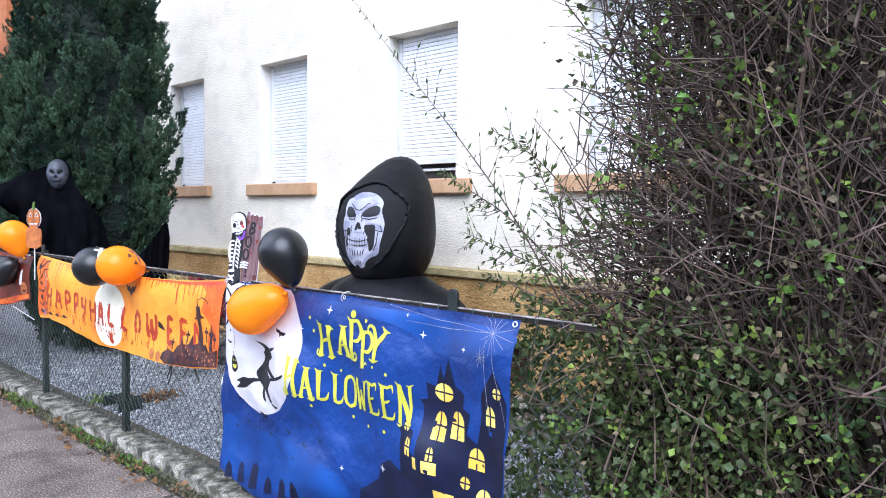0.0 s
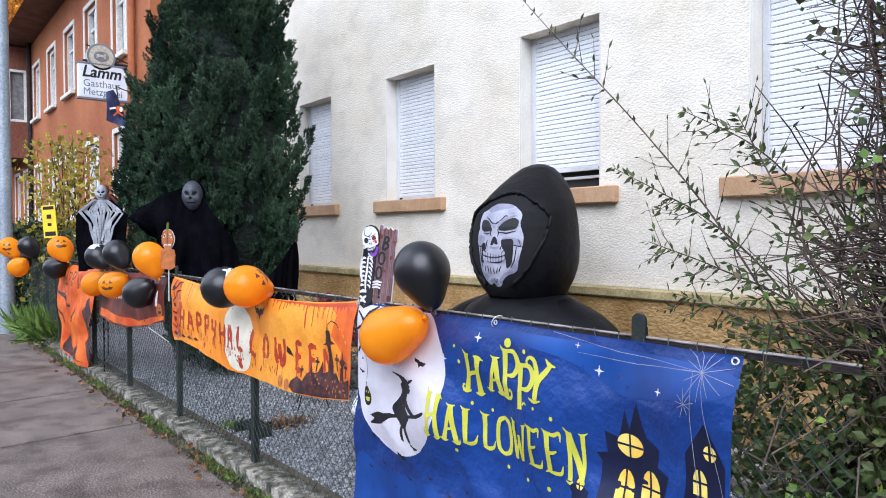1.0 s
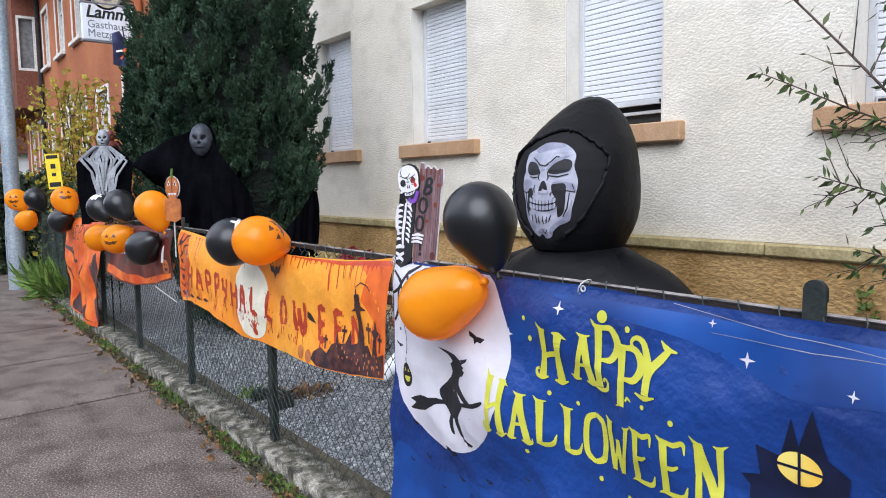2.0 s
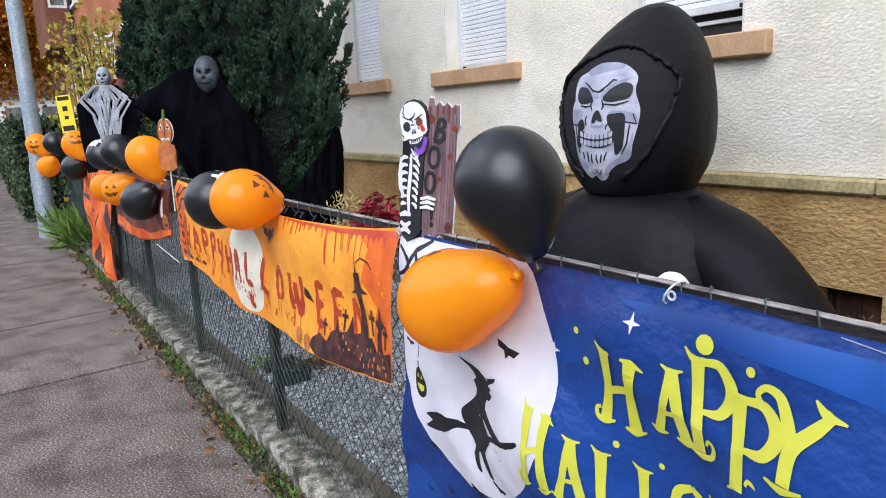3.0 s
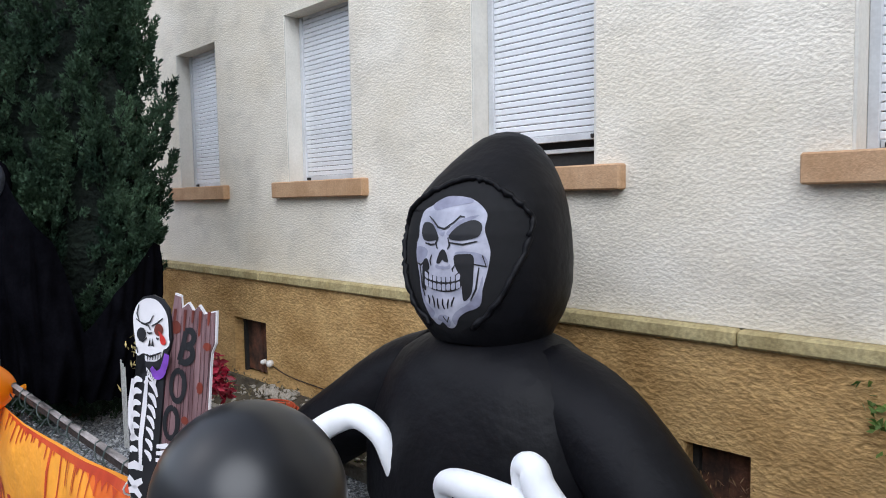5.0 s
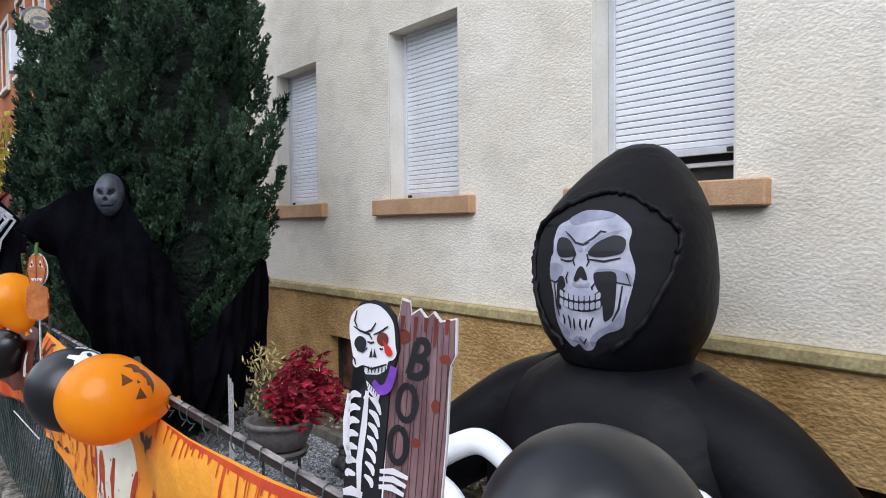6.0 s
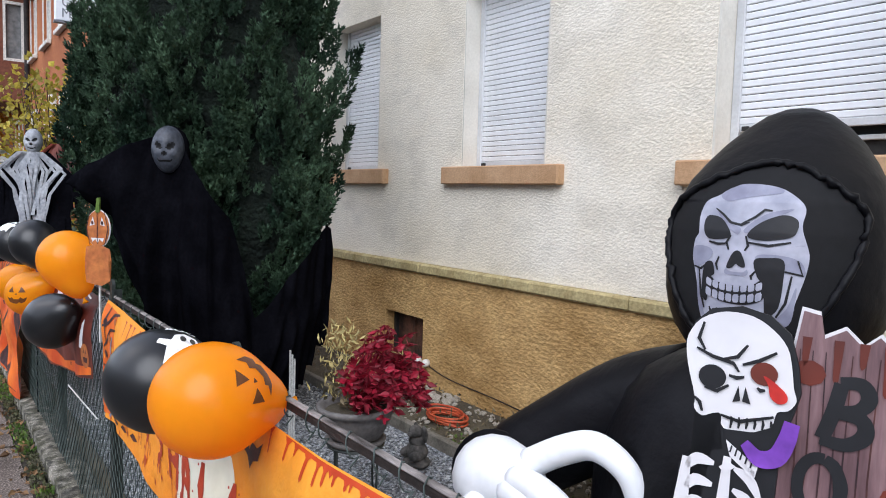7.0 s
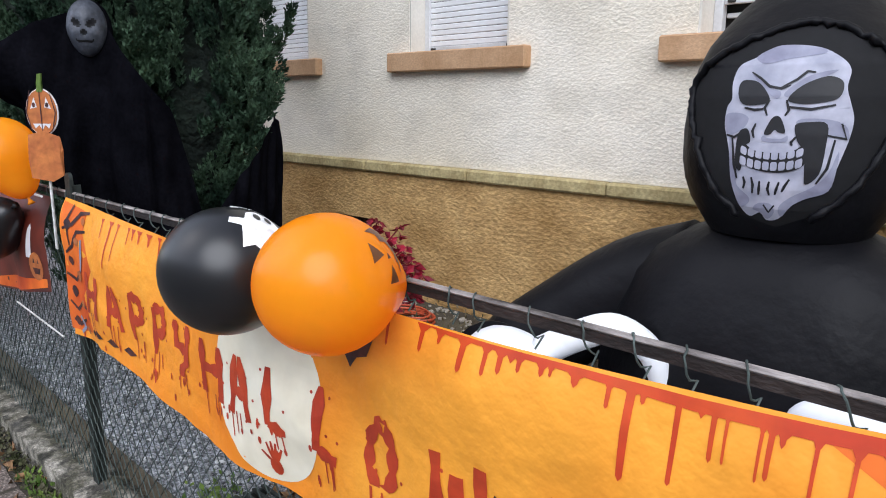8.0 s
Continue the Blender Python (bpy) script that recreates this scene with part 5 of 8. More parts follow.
    OPENING = [(-0.12, 1.02), (-0.21, 1.11), (-0.28, 1.24), (-0.325, 1.37), (-0.322, 1.47), (-0.24, 1.555), (-0.12, 1.615), (0.0, 1.655), (0.10, 1.650), (0.22, 1.59), (0.315, 1.50), (0.32, 1.38), (0.275, 1.24), (0.20, 1.11), (0.10, 1.02)]
    line = smooth_line([(x, z, 0) for x, z in OPENING], 7)
    for k, v in enumerate(line):
        x, z = v.x, v.y
        p = head_front(max(-0.38, min(0.38, x)), max(0.96, min(1.75, z)), 0.016 + 0.022 * noise.noise(Vector((k * 0.6, 3, 0))))
        p.z += 0.016 * noise.noise(Vector((k * 0.7, 9, 1)))
        p.x += 0.012 * noise.noise(Vector((k * 0.7, 2, 6)))
        rim.append(p)
    tube(bm, rim, [0.013 + 0.011 * noise.noise(Vector((k * 0.9, 0, 7))) for k in range(len(rim))], 8, mi=0)

    def print_on(outlines, off, mi):
        b = lay(shape(*outlines), head_front, off, 0.03)
        for f in b.faces:
            f.material_index = mi
        me = bpy.data.meshes.new("tmp")
        b.to_mesh(me)
        b.free()
        bm.from_mesh(me)
        bpy.data.meshes.remove(me)

    def px(points):
        return [((x - 1396) * 0.00166, 1.582 - (y - 74) * 0.0018) for x, y in points]
    print_on([[(v.x * 0.97, v.y) for v in line[::3]] + [(0.0, 0.985)]], 0.002, 1)
    skull = [(1350, 82), (1380, 74), (1440, 80), (1480, 100), (1497, 120), (1495, 150), (1505, 180), (1512, 205), (1508, 240), (1494, 290), (1484, 330), (1445, 347), (1422, 362), (1400, 388), (1378, 392), (1366, 378), (1345, 387), (1322, 362), (1306, 320),
             (1298, 270), (1290, 240), (1283, 215), (1285, 185), (1293, 170), (1290, 140), (1300, 110), (1330, 95)]
    print_on([px(curvy(skull))], 0.004, 3)
    shade = [[(1350, 82), (1380, 74), (1440, 80), (1452, 90), (1420, 96), (1390, 100), (1350, 108), (1330, 96)], [(1284, 200), (1312, 196), (1330, 205), (1322, 224), (1300, 236), (1290, 236)], [(1508, 238), (1490, 236), (1460, 226), (1420, 216), (1425, 205), (1470, 205), (1500, 215)],
             [(1306, 320), (1300, 280), (1296, 236), (1303, 238), (1312, 300), (1320, 330), (1345, 352), (1335, 368), (1322, 362)], [(1484, 330), (1445, 347), (1422, 362), (1405, 384), (1400, 365), (1420, 345), (1455, 325), (1480, 300), (1494, 260), (1494, 290)], [(1366, 378), (1352, 372), (1362, 360), (1385, 360), (1392, 376), (1380, 390)],
             [(1330, 126), (1362, 150), (1384, 158), (1378, 170), (1350, 152)], [(1392, 158), (1430, 130), (1478, 120), (1440, 140), (1400, 166)], [(1360, 236), (1372, 240), (1395, 240), (1404, 234), (1402, 246), (1362, 246)]]
    print_on([px(curvy(s)) for s in shade], 0.0055, 4)
    black = [[(1305, 145), (1315, 136), (1342, 141), (1364, 166), (1360, 178), (1320, 181), (1306, 166)], [(1398, 172), (1420, 147), (1460, 131), (1486, 139), (1488, 160), (1475, 172), (1430, 179)],
             [(1362, 232), (1371, 208), (1381, 200), (1391, 206), (1400, 229), (1387, 229), (1381, 225), (1373, 233)],
             [(1313, 234), (1330, 224), (1338, 246), (1328, 258), (1324, 300), (1312, 288)], [(1416, 216), (1440, 210), (1470, 213), (1472, 250), (1466, 300), (1444, 320), (1440, 296), (1438, 262), (1424, 246)],
             [(1317, 262), (1326, 250), (1345, 262), (1380, 266), (1415, 262), (1438, 248), (1443, 268), (1436, 288), (1405, 300), (1365, 300), (1328, 288)]]
    lines = [stroke(px(p), 0.009) for p in ([(1326, 122), (1345, 134), (1362, 148), (1385, 152), (1400, 146)], [(1384, 150), (1410, 136), (1426, 122), (1440, 124)], [(1366, 172), (1358, 186), (1364, 200)], [(1396, 172), (1402, 190), (1396, 200)], [(1320, 186), (1340, 190), (1356, 188)],
                                              [(1402, 184), (1440, 188), (1480, 180)], [(1290, 236), (1306, 240), (1326, 226)], [(1494, 212), (1504, 238), (1468, 232)], [(1302, 240), (1310, 290), (1318, 316)], [(1486, 240), (1478, 290), (1462, 318)], [(1330, 312), (1334, 322), (1332, 334)], [(1346, 312), (1350, 326), (1350, 342)], [(1362, 318), (1362, 334), (1362, 344)],
                                              [(1380, 318), (1378, 332), (1382, 344)], [(1398, 318), (1394, 332), (1392, 342)], [(1416, 312), (1408, 326), (1404, 336)], [(1372, 362), (1382, 376), (1392, 362)], [(1345, 214), (1340, 228), (1344, 240)], [(1420, 236), (1412, 246), (1414, 252)])]
    print_on([px(curvy(s)) for s in black] + lines, 0.007, 5)
    teeth = []
    for row, (top, low) in enumerate(((0, 0.46), (0.54, 1))):
        for k in range(8):
            a, b = 1321 + k * 14.6, 1321 + (k + 1) * 14.6 - 2.4
            sag = lambda x: 10 * (1 - ((x - 1379) / 60) ** 2)
            y0, y1 = 254 + 34 * top, 254 + 34 * low - (1.5 if row == 0 else 0)
            teeth.append(px([(a + 2, y0 + sag(a)), (b - 2, y0 + sag(b)), (b, y0 + 3 + sag(b)), (b, y1 - 3 + sag(b)), (b - 2, y1 + sag(b)), (a + 2, y1 + sag(a)), (a, y1 - 3 + sag(a)), (a, y0 + 3 + sag(a))]))
    print_on(teeth, 0.0085, 3)
    bmesh.ops.recalc_face_normals(bm, faces=[f for f in bm.faces if f.material_index in (0, 2)])
    ob = part("inflatable_reaper", bm, [M["nylon"], M["lining"], M["glovewhite"], M["bone"], M["boneshade"], M["ink"]], smooth=True)
    ob.matrix_basis = pose(-3.345, 4.01, 0.02, 0, 0, 3)
    return tagged(ob, "large black hooded inflatable figure with printed skull and white gloves", "inflatable figure")


reaper()

# ---- cut-out skeleton sign on the fence ----
boo = thing("skeleton_sign", "cut-out skeleton sign with a purple-brown plank on a stake", "sign")
bp = lambda pts: [((x - 1256) * 0.00053, 0.33 - (y - 565) * 0.00053) for x, y in pts]
flat = lambda x, z, off: Vector((x, -off, z))
plank = bp([(1250, 560), (1275, 565), (1282, 600), (1310, 583), (1335, 607), (1355, 588), (1378, 610), (1425, 600), (1430, 690), (1415, 720), (1420, 900), (1412, 1180), (1390, 1160), (1370, 1188), (1340, 1165), (1310, 1188), (1280, 1165), (1236, 1182), (1232, 900), (1240, 640)])
figure = bp([(1078, 640), (1086, 598), (1112, 573), (1160, 564), (1204, 574), (1236, 600), (1252, 650), (1258, 690), (1250, 725), (1240, 760), (1235, 812), (1228, 1160), (1190, 1185), (1120, 1180), (1098, 1140), (1105, 1050), (1085, 960), (1082, 840), (1120, 812), (1150, 800), (1140, 745), (1100, 738), (1094, 700), (1080, 670)])


def plate(outline, y0, y1):
    bm = bmesh.new()
    a = [bm.verts.new((x, y0, z)) for x, z in outline]
    b = [bm.verts.new((x, y1, z)) for x, z in outline]
    for i in range(len(a)):
        bm.faces.new((a[i - 1], a[i], b[i], b[i - 1]))
    f = [bm.faces.new(a), bm.faces.new(b[::-1])]
    bmesh.ops.triangulate(bm, faces=f)
    return bm


grown = lambda o, k: [(sum(p[0] for p in o) / len(o) + (x - sum(p[0] for p in o) / len(o)) * k, sum(p[1] for p in o) / len(o) + (z - sum(p[1] for p in o) / len(o)) * (1 + (k - 1) * 0.5)) for x, z in o]
part("plank_rim", plate(grown(plank, 1.045), 0.0022, 0.006), M["bonewhite"], boo, "white cut edge")
part("plank", plate(plank, 0.0, 0.002), M["board"], boo, "purple-brown printed plank")
part("figure", plate(figure, -0.004, -0.0005), M["ink"], boo, "black cut-out ground of the skeleton")
sp = lambda pts: bp([(1078 + (x - 85) * 0.546, 560 + (y - 45) * 0.48) for x, y in pts])
skull = sp(curvy([(85, 175), (120, 112), (190, 78), (270, 84), (330, 122), (370, 172), (386, 232), (396, 300), (406, 342), (386, 376), (358, 388), (346, 438), (300, 466), (216, 474), (204, 428), (178, 432), (150, 446), (124, 426), (122, 385), (98, 300), (84, 232)], 3))
jaw = sp([(226, 508), (242, 520), (292, 556), (322, 574), (316, 612), (282, 592), (242, 562)])
part("skull", lay(shape(skull), flat, 0.0055, 0), M["bonewhite"], boo, "white printed skull")
part("mouth", lay(shape(sp([(216, 476), (300, 467), (348, 438), (362, 390), (400, 384), (392, 480), (335, 570), (290, 580), (236, 545)])), flat, 0.0058, 0), M["ink"], boo, "open black mouth")
part("jaw", lay(shape(jaw), flat, 0.0064, 0), M["bonewhite"], boo, "white printed jaw")
prints("neck_bone", boo, [sp([(236, 578), (262, 592), (232, 624), (214, 606)]), sp([(272, 572), (318, 594), (312, 622), (290, 606)])], flat, 0.0064, M["bonewhite"], "white printed bone", 0)
part("eye_socket", lay(shape(sp(oval(170, 306, 41, 41, 20))), flat, 0.007, 0), M["ink"], boo, "black eye socket")
part("bleeding_eye", lay(shape(sp(oval(315, 269, 38, 38, 20))), flat, 0.007, 0), M["maroon"], boo, "dark red eye socket")
part("blood_drop", lay(shape(sp(curvy([(315, 275), (345, 290), (380, 322), (382, 348), (360, 358), (338, 340), (330, 305)], 3))), flat, 0.0078, 0), M["red"], boo, "bright red blood drop")
sk = [sp([(235, 380), (248, 322), (257, 372)]), sp([(262, 372), (268, 322), (286, 376)])]
sk += [stroke(sp(q), 0.0034) for q in ([(116, 214), (165, 236), (228, 250), (246, 276)], [(254, 250), (300, 228), (345, 194)], [(195, 242), (238, 226), (264, 182)], [(132, 122), (120, 180), (142, 218)], [(150, 345), (188, 352), (220, 326)], [(218, 292), (240, 297), (262, 290)], [(300, 318), (310, 326), (322, 322)],
                                       [(124, 386), (140, 400), (150, 430)], [(206, 430), (260, 440), (352, 404)])]
sk += [stroke(sp([(214 + 22 * k, 430 - 2 * k), (216 + 22 * k, 450 - 3 * k), (214 + 22 * k, 472 - 4 * k)]), 0.0024) for k in range(1, 7)]
sk += [stroke(sp([(246 + 15 * k, 524 + 9 * k), (242 + 15 * k, 548 + 9 * k)]), 0.0018) for k in range(5)]
part("skull_drawing", lay(shape(*sk), flat, 0.0072, 0), M["ink"], boo)
part("tongue", lay(shape(band(sp([(280, 505), (322, 545), (368, 530), (392, 470), (402, 410)]), [0.008, 0.014, 0.015, 0.014, 0.012])), flat, 0.0085, 0), M["purple"], boo, "purple tongue")
bent = lambda pts: [(q.x, q.y) for q in smooth_line([(x, y, 0) for x, y in pts], 4)]
ribs = [stroke(bp(bent([(1096 + 2 * k, 842 + 34 * k), (1112, 824 + 35 * k), (1140, 826 + 35 * k)])), 0.010) for k in range(7)] + [stroke(bp(bent([(1172, 826 + 34 * k), (1196, 838 + 34 * k), (1214 - 2 * k, 866 + 32 * k)])), 0.009) for k in range(7)] + [stroke(bp([(1160, 810), (1158, 900), (1150, 1000), (1158, 1090)]), 0.012)]
ribs += [stroke(bp(p), 0.014) for p in ([(1095, 825), (1092, 900), (1098, 960), (1120, 1010)], [(1100, 1090), (1130, 1080), (1170, 1085)], [(1105, 1120), (1135, 1140), (1170, 1120)], [(1110, 1160), (1140, 1150), (1170, 1170)])]
ribs += [stroke(bp(p), 0.009) for p in ([(1225, 1010), (1270, 1002), (1320, 1010)], [(1225, 1030), (1270, 1022), (1315, 1032)], [(1225, 1050), (1268, 1044), (1310, 1054)])]
prints("bone", boo, ribs, flat, 0.0055, M["bonewhite"], "white printed bone", 0)
ring = lambda cx, cy, rx, ry: band(sp([(cx + rx * math.cos(radians(q)), cy + ry * math.sin(radians(q))) for q in range(-80, 281, 24)]), [0.0085, 0.0105, 0.0095, 0.011, 0.009], 3)
drawn_b = [band(sp(q), w) for q, w in (([(512, 262), (498, 350), (474, 442)], [0.011, 0.0115, 0.011]), ([(508, 258), (560, 256), (580, 296), (556, 336), (500, 350)], [0.009, 0.011, 0.012, 0.010, 0.009]), ([(498, 352), (566, 362), (576, 412), (532, 448), (470, 444)], [0.009, 0.011, 0.0125, 0.0105, 0.009]))]
for k, q in enumerate(drawn_b + [ring(478, 595, 54, 92), ring(444, 826, 52, 92)]):
    part("letter_stroke", lay(shape(q), flat, 0.0012 + 0.0002 * k, 0), M["ink"], boo, "dark painted stroke of the word BOO")
part("letter_stroke", lay(letters("!", 0.070, bp([(1275, 1130)])[0], 1, 0, 3, 0.002), flat, 0.0015, 0), M["ink"], boo)
spots = [bp([(x, 600), (x + 14, 600), (x + 10, 600 + l), (x + 5, 606 + l), (x + 2, 600 + l)]) for x, l in ((1252, 40), (1296, 60), (1330, 34), (1362, 70), (1398, 36))] + [bp(oval(1265, 655, 24, 20, 9)), bp(oval(1405, 700, 18, 12, 8)), bp(oval(1385, 820, 14, 18, 8)), bp(oval(1330, 920, 16, 12, 8)), bp(oval(1390, 1130, 20, 26, 9))]
prints("blood_spot", boo, spots, flat, 0.001, M["maroon"], "dark red printed blood", 0)
grain = [stroke(bp([(x, 620), (x + rnd(-6, 6), 800), (x + rnd(-6, 6), 980), (x, 1150)]), 0.0014) for x in range(1250, 1420, 18)]
prints("grain_print", boo, grain, flat, 0.0006, M["grave"], "", 0)
bm = bmesh.new()
box(bm, -0.004, 0.004, 0.0065, 0.0125, -0.07, 0.12)
box(bm, 0.055, 0.063, 0.0065, 0.0125, -0.07, 0.12)
part("stake", bm, M["tie"], boo, "pale plastic stakes")
boo.matrix_basis = pose(-2.282, 2.026, 1.090, -7.5, 0, 15) @ Matrix.Scale(1.05, 4)

# ---- pumpkin stake sign ----
pump = thing("pumpkin_sign", "small cut-out pumpkin sign with a brown plank on a stake", "sign")
part("head", plate(oval(0, 0.235, 0.050, 0.068, 24), 0, 0.004), M["pumpkinbrown"], pump, "orange-brown pumpkin head")
part("rim", plate(oval(0, 0.235, 0.054, 0.072, 24), 0.0045, 0.007), M["bonewhite"], pump)
part("stem", plate([(-0.008, 0.296), (0.010, 0.296), (0.006, 0.33), (0.012, 0.352), (-0.002, 0.35), (-0.006, 0.325)], -0.002, 0.0035), M["weed"], pump, "green stem")
part("plank", plate([(-0.05, 0.165), (0.0, 0.178), (0.055, 0.16), (0.062, 0.12), (0.05, 0.10), (0.058, 0.04), (0.02, 0.02), (-0.05, 0.03), (-0.056, 0.09)], -0.003, 0.0), M["pumpkinbrown"], pump, "brown plank")
prints("feature", pump, [[(-0.035, 0.245), (-0.012, 0.25), (-0.02, 0.28)], [(0.012, 0.25), (0.035, 0.245), (0.02, 0.28)], [(-0.03, 0.20), (0.03, 0.20), (0.022, 0.185), (0.01, 0.196), (0, 0.18), (-0.01, 0.196), (-0.022, 0.185)]], flat, 0.001, M["bonewhite"], "pale eye or tooth print", 0)
prints("dark_print", pump, [oval(-0.022, 0.257, 0.006, 0.008, 8), oval(0.022, 0.257, 0.006, 0.008, 8)] + [stroke([(x, 0.17), (x * 1.5, 0.235), (x, 0.30)], 0.004) for x in (-0.032, 0.0, 0.032)], flat, 0.002, M["grave"], "", 0)
part("stake", one_box(-0.003, 0.003, 0.0075, 0.0135, -0.2, 0.2), M["tie"], pump, "pale stake")
pump.matrix_basis = pose(-5.0, 2.005, 1.118, 0, 0, 38) @ Matrix.Scale(1.04, 4)
stick = thing("balloon_stick", "pale plastic stick tied across the fence", "stick")
bm = bmesh.new()
tube(bm, [(-5.10, 1.99, 1.088), (-4.98, 1.975, 1.094)], 0.004, 6)
part("rod", bm, M["tie"], stick)
stick = thing("loose_tie", "pale loose cable tie end below the banner", "cable tie")
bm = bmesh.new()
tube(bm, [(-5.22, 1.93, 0.70), (-4.95, 1.99, 0.62)], 0.003, 6)
part("rod", bm, M["tie"], stick)

# ---- big yew tree ----
TREE = Vector((-6.89, 3.20, 0))
YEW = [(0.0, 0.40), (0.35, 0.54), (0.8, 0.75), (1.3, 0.95), (1.8, 1.02), (2.3, 1.0), (2.8, 0.90), (3.3, 0.79), (3.8, 0.64), (4.3, 0.48), (4.8, 0.32), (5.3, 0.14), (5.5, 0.02)]


def yew_r(z, a):
    r = ring_at(YEW, z)[1] * 0.91 * (1 - 0.23 * max(0, math.cos(a - radians(72))) ** 2)
    if z > 2.0:
        r *= 1 - 0.17 * max(0, math.cos(a - radians(-111))) ** 3 * min(1, (z - 2.0) / 0.5)
    if z < 1.85:  # pressed in by the hung robe
        r *= 1 - 0.13 * max(0, math.cos(a - radians(-41))) ** 3
    return r * (1 + 0.10 * math.sin(3 * a + 1.0) * math.sin(z * 1.3) + 0.16 * noise.noise(Vector((math.cos(a) * 1.6, math.sin(a) * 1.6, z * 1.1))))


tree = thing("yew_tree", "tall dense dark green yew tree in the front garden", "tree")
bm = bmesh.new()
tube(bm, smooth_line([TREE + Vector((0, 0, -0.05)), TREE + Vector((0.04, 0.02, 0.8)), TREE + Vector((-0.03, 0.0, 2.4)), TREE + Vector((0.02, 0.02, 4.9))], 4), [0.16, 0.15, 0.14, 0.14, 0.13, 0.12, 0.11, 0.10, 0.09, 0.07, 0.05, 0.03, 0.01], 12)
part("trunk", bm, M["bark"], tree, smooth=True)
rng = random.Random(11)
bm = bmesh.new()
for k in range(26):
    a, z = rng.uniform(0, 6.28), rng.uniform(0.3, 4.0)
    r = yew_r(z + 0.6, a) * 0.8
    d = Vector((math.cos(a), math.sin(a), 0))
    tube(bm, smooth_line([TREE + Vector((0, 0, z)), TREE + d * r * 0.5 + Vector((0, 0, z + 0.35)), TREE + d * r + Vector((0, 0, z + 0.8))], 3), [0.03, 0.028, 0.024, 0.02, 0.016, 0.012, 0.006], 6)
part("limbs", bm, M["bark"], tree)
# closed dark shell: its colour supplies the shade seen between the needle sprays
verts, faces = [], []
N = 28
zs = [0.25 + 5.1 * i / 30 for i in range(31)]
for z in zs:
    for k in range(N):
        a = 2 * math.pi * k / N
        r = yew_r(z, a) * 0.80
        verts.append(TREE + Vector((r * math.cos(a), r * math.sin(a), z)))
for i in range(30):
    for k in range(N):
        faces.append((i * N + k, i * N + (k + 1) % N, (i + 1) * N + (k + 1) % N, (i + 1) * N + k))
soup("inner_crown", verts, faces, M["inner_shade"], tree, "near-black shell painted as the shade inside the crown")
verts, faces = [], []


def plume(base, way, length, width, count):
    """A brush of needle sprays round a short twig."""
    way = way.normalized()
    s = way.cross(Vector((0.31, 0.2, 0.93))).normalized()
    u = way.cross(s)
    for i in range(count):
        t = (i + rng.random()) / count
        q = rng.uniform(0, 6.28)
        w = width * (0.35 + 1.0 * math.sin(math.pi * min(1, 0.18 + t * 0.78))) * rng.uniform(0.55, 1.05)
        out = s * math.cos(q) + u * math.sin(q)
        p = base + way * (length * t) + out * w * 0.55
        d = (out * 0.75 + way * rng.uniform(0.7, 1.5)).normalized()
        n = d.cross(Vector((rng.gauss(0, 1), rng.gauss(0, 1), rng.gauss(0, 1)))).normalized()
        l = rng.uniform(0.020, 0.034)
        b = len(verts)
        verts.extend((p - n * 0.0085, p + n * 0.0085, p + d * l + n * 0.003))
        faces.append((b, b + 1, b + 2))
        p2 = p + d * l * 0.35
        m = d.cross(n)
        verts.extend((p2 - m * 0.006, p2 + m * 0.006, p2 + d * l * 0.8))
        faces.append((b + 3, b + 4, b + 5))


# upright branch tips, each a bundle of plumes
for k in range(560):
    z = 0.15 + 4.75 * rng.random() ** 1.1
    a = rng.uniform(0, 6.283)
    if math.sin(a - 0.3) > 0.5 and rng.random() < 0.7:
        continue
    r = yew_r(z, a)
    d = Vector((math.cos(a), math.sin(a), 0))
    tall, wide = rng.uniform(0.30, 0.62), rng.uniform(0.075, 0.125)
    foot = TREE + d * (r * rng.uniform(0.70, 0.96)) + Vector((0, 0, z - 0.15))
    axis = (d * rng.uniform(0.14, 0.40) + Vector((rng.gauss(0, 0.07), rng.gauss(0, 0.07), 1.0))).normalized()
    for i in range(26):
        t = (i + rng.random()) / 26
        q = rng.uniform(0, 6.283)
        out = Vector((math.cos(q), math.sin(q), 0))
        w = wide * rng.uniform(0.55, 1.0) * (1 - t) ** 0.8
        plume(foot + axis * (tall * t) + out * w, axis + out * rng.uniform(0.25, 0.6), rng.uniform(0.055, 0.10), rng.uniform(0.016, 0.024), 28)
crown = soup("crown", verts, faces, M["yew"], tree, "dark green needle sprays")
crown["kind"] = "stuff"

# ---- robed figure hung on the yew: one mesh ----
verts, faces, index = [], [], []
TOPS = [(-70, 1.57, 1.07), (-64, 1.65, 1.10), (-55, 1.76, 1.01), (-48, 1.82, 0.90), (-41, 1.84, 0.86), (-36, 1.78, 0.90), (-31, 1.64, 0.98), (-24, 1.47, 1.05), (-19, 1.36, 1.04), (-15, 1.10, 1.02), (-11, 0.78, 1.0), (-8, 0.84, 1.03), (0, 1.04, 1.05), (10, 1.22, 1.02), (19, 1.34, 0.94), (24, 1.30, 0.93)]
LOWS = [(-70, 1.49), (-68, 1.46), (-64, 1.40), (-58, 1.16), (-54, 0.85), (-50, 0.5), (-46, 0.4), (-10, 0.32), (8, 0.32), (18, 0.50), (24, 0.62)]
NA, NZ = 150, 26
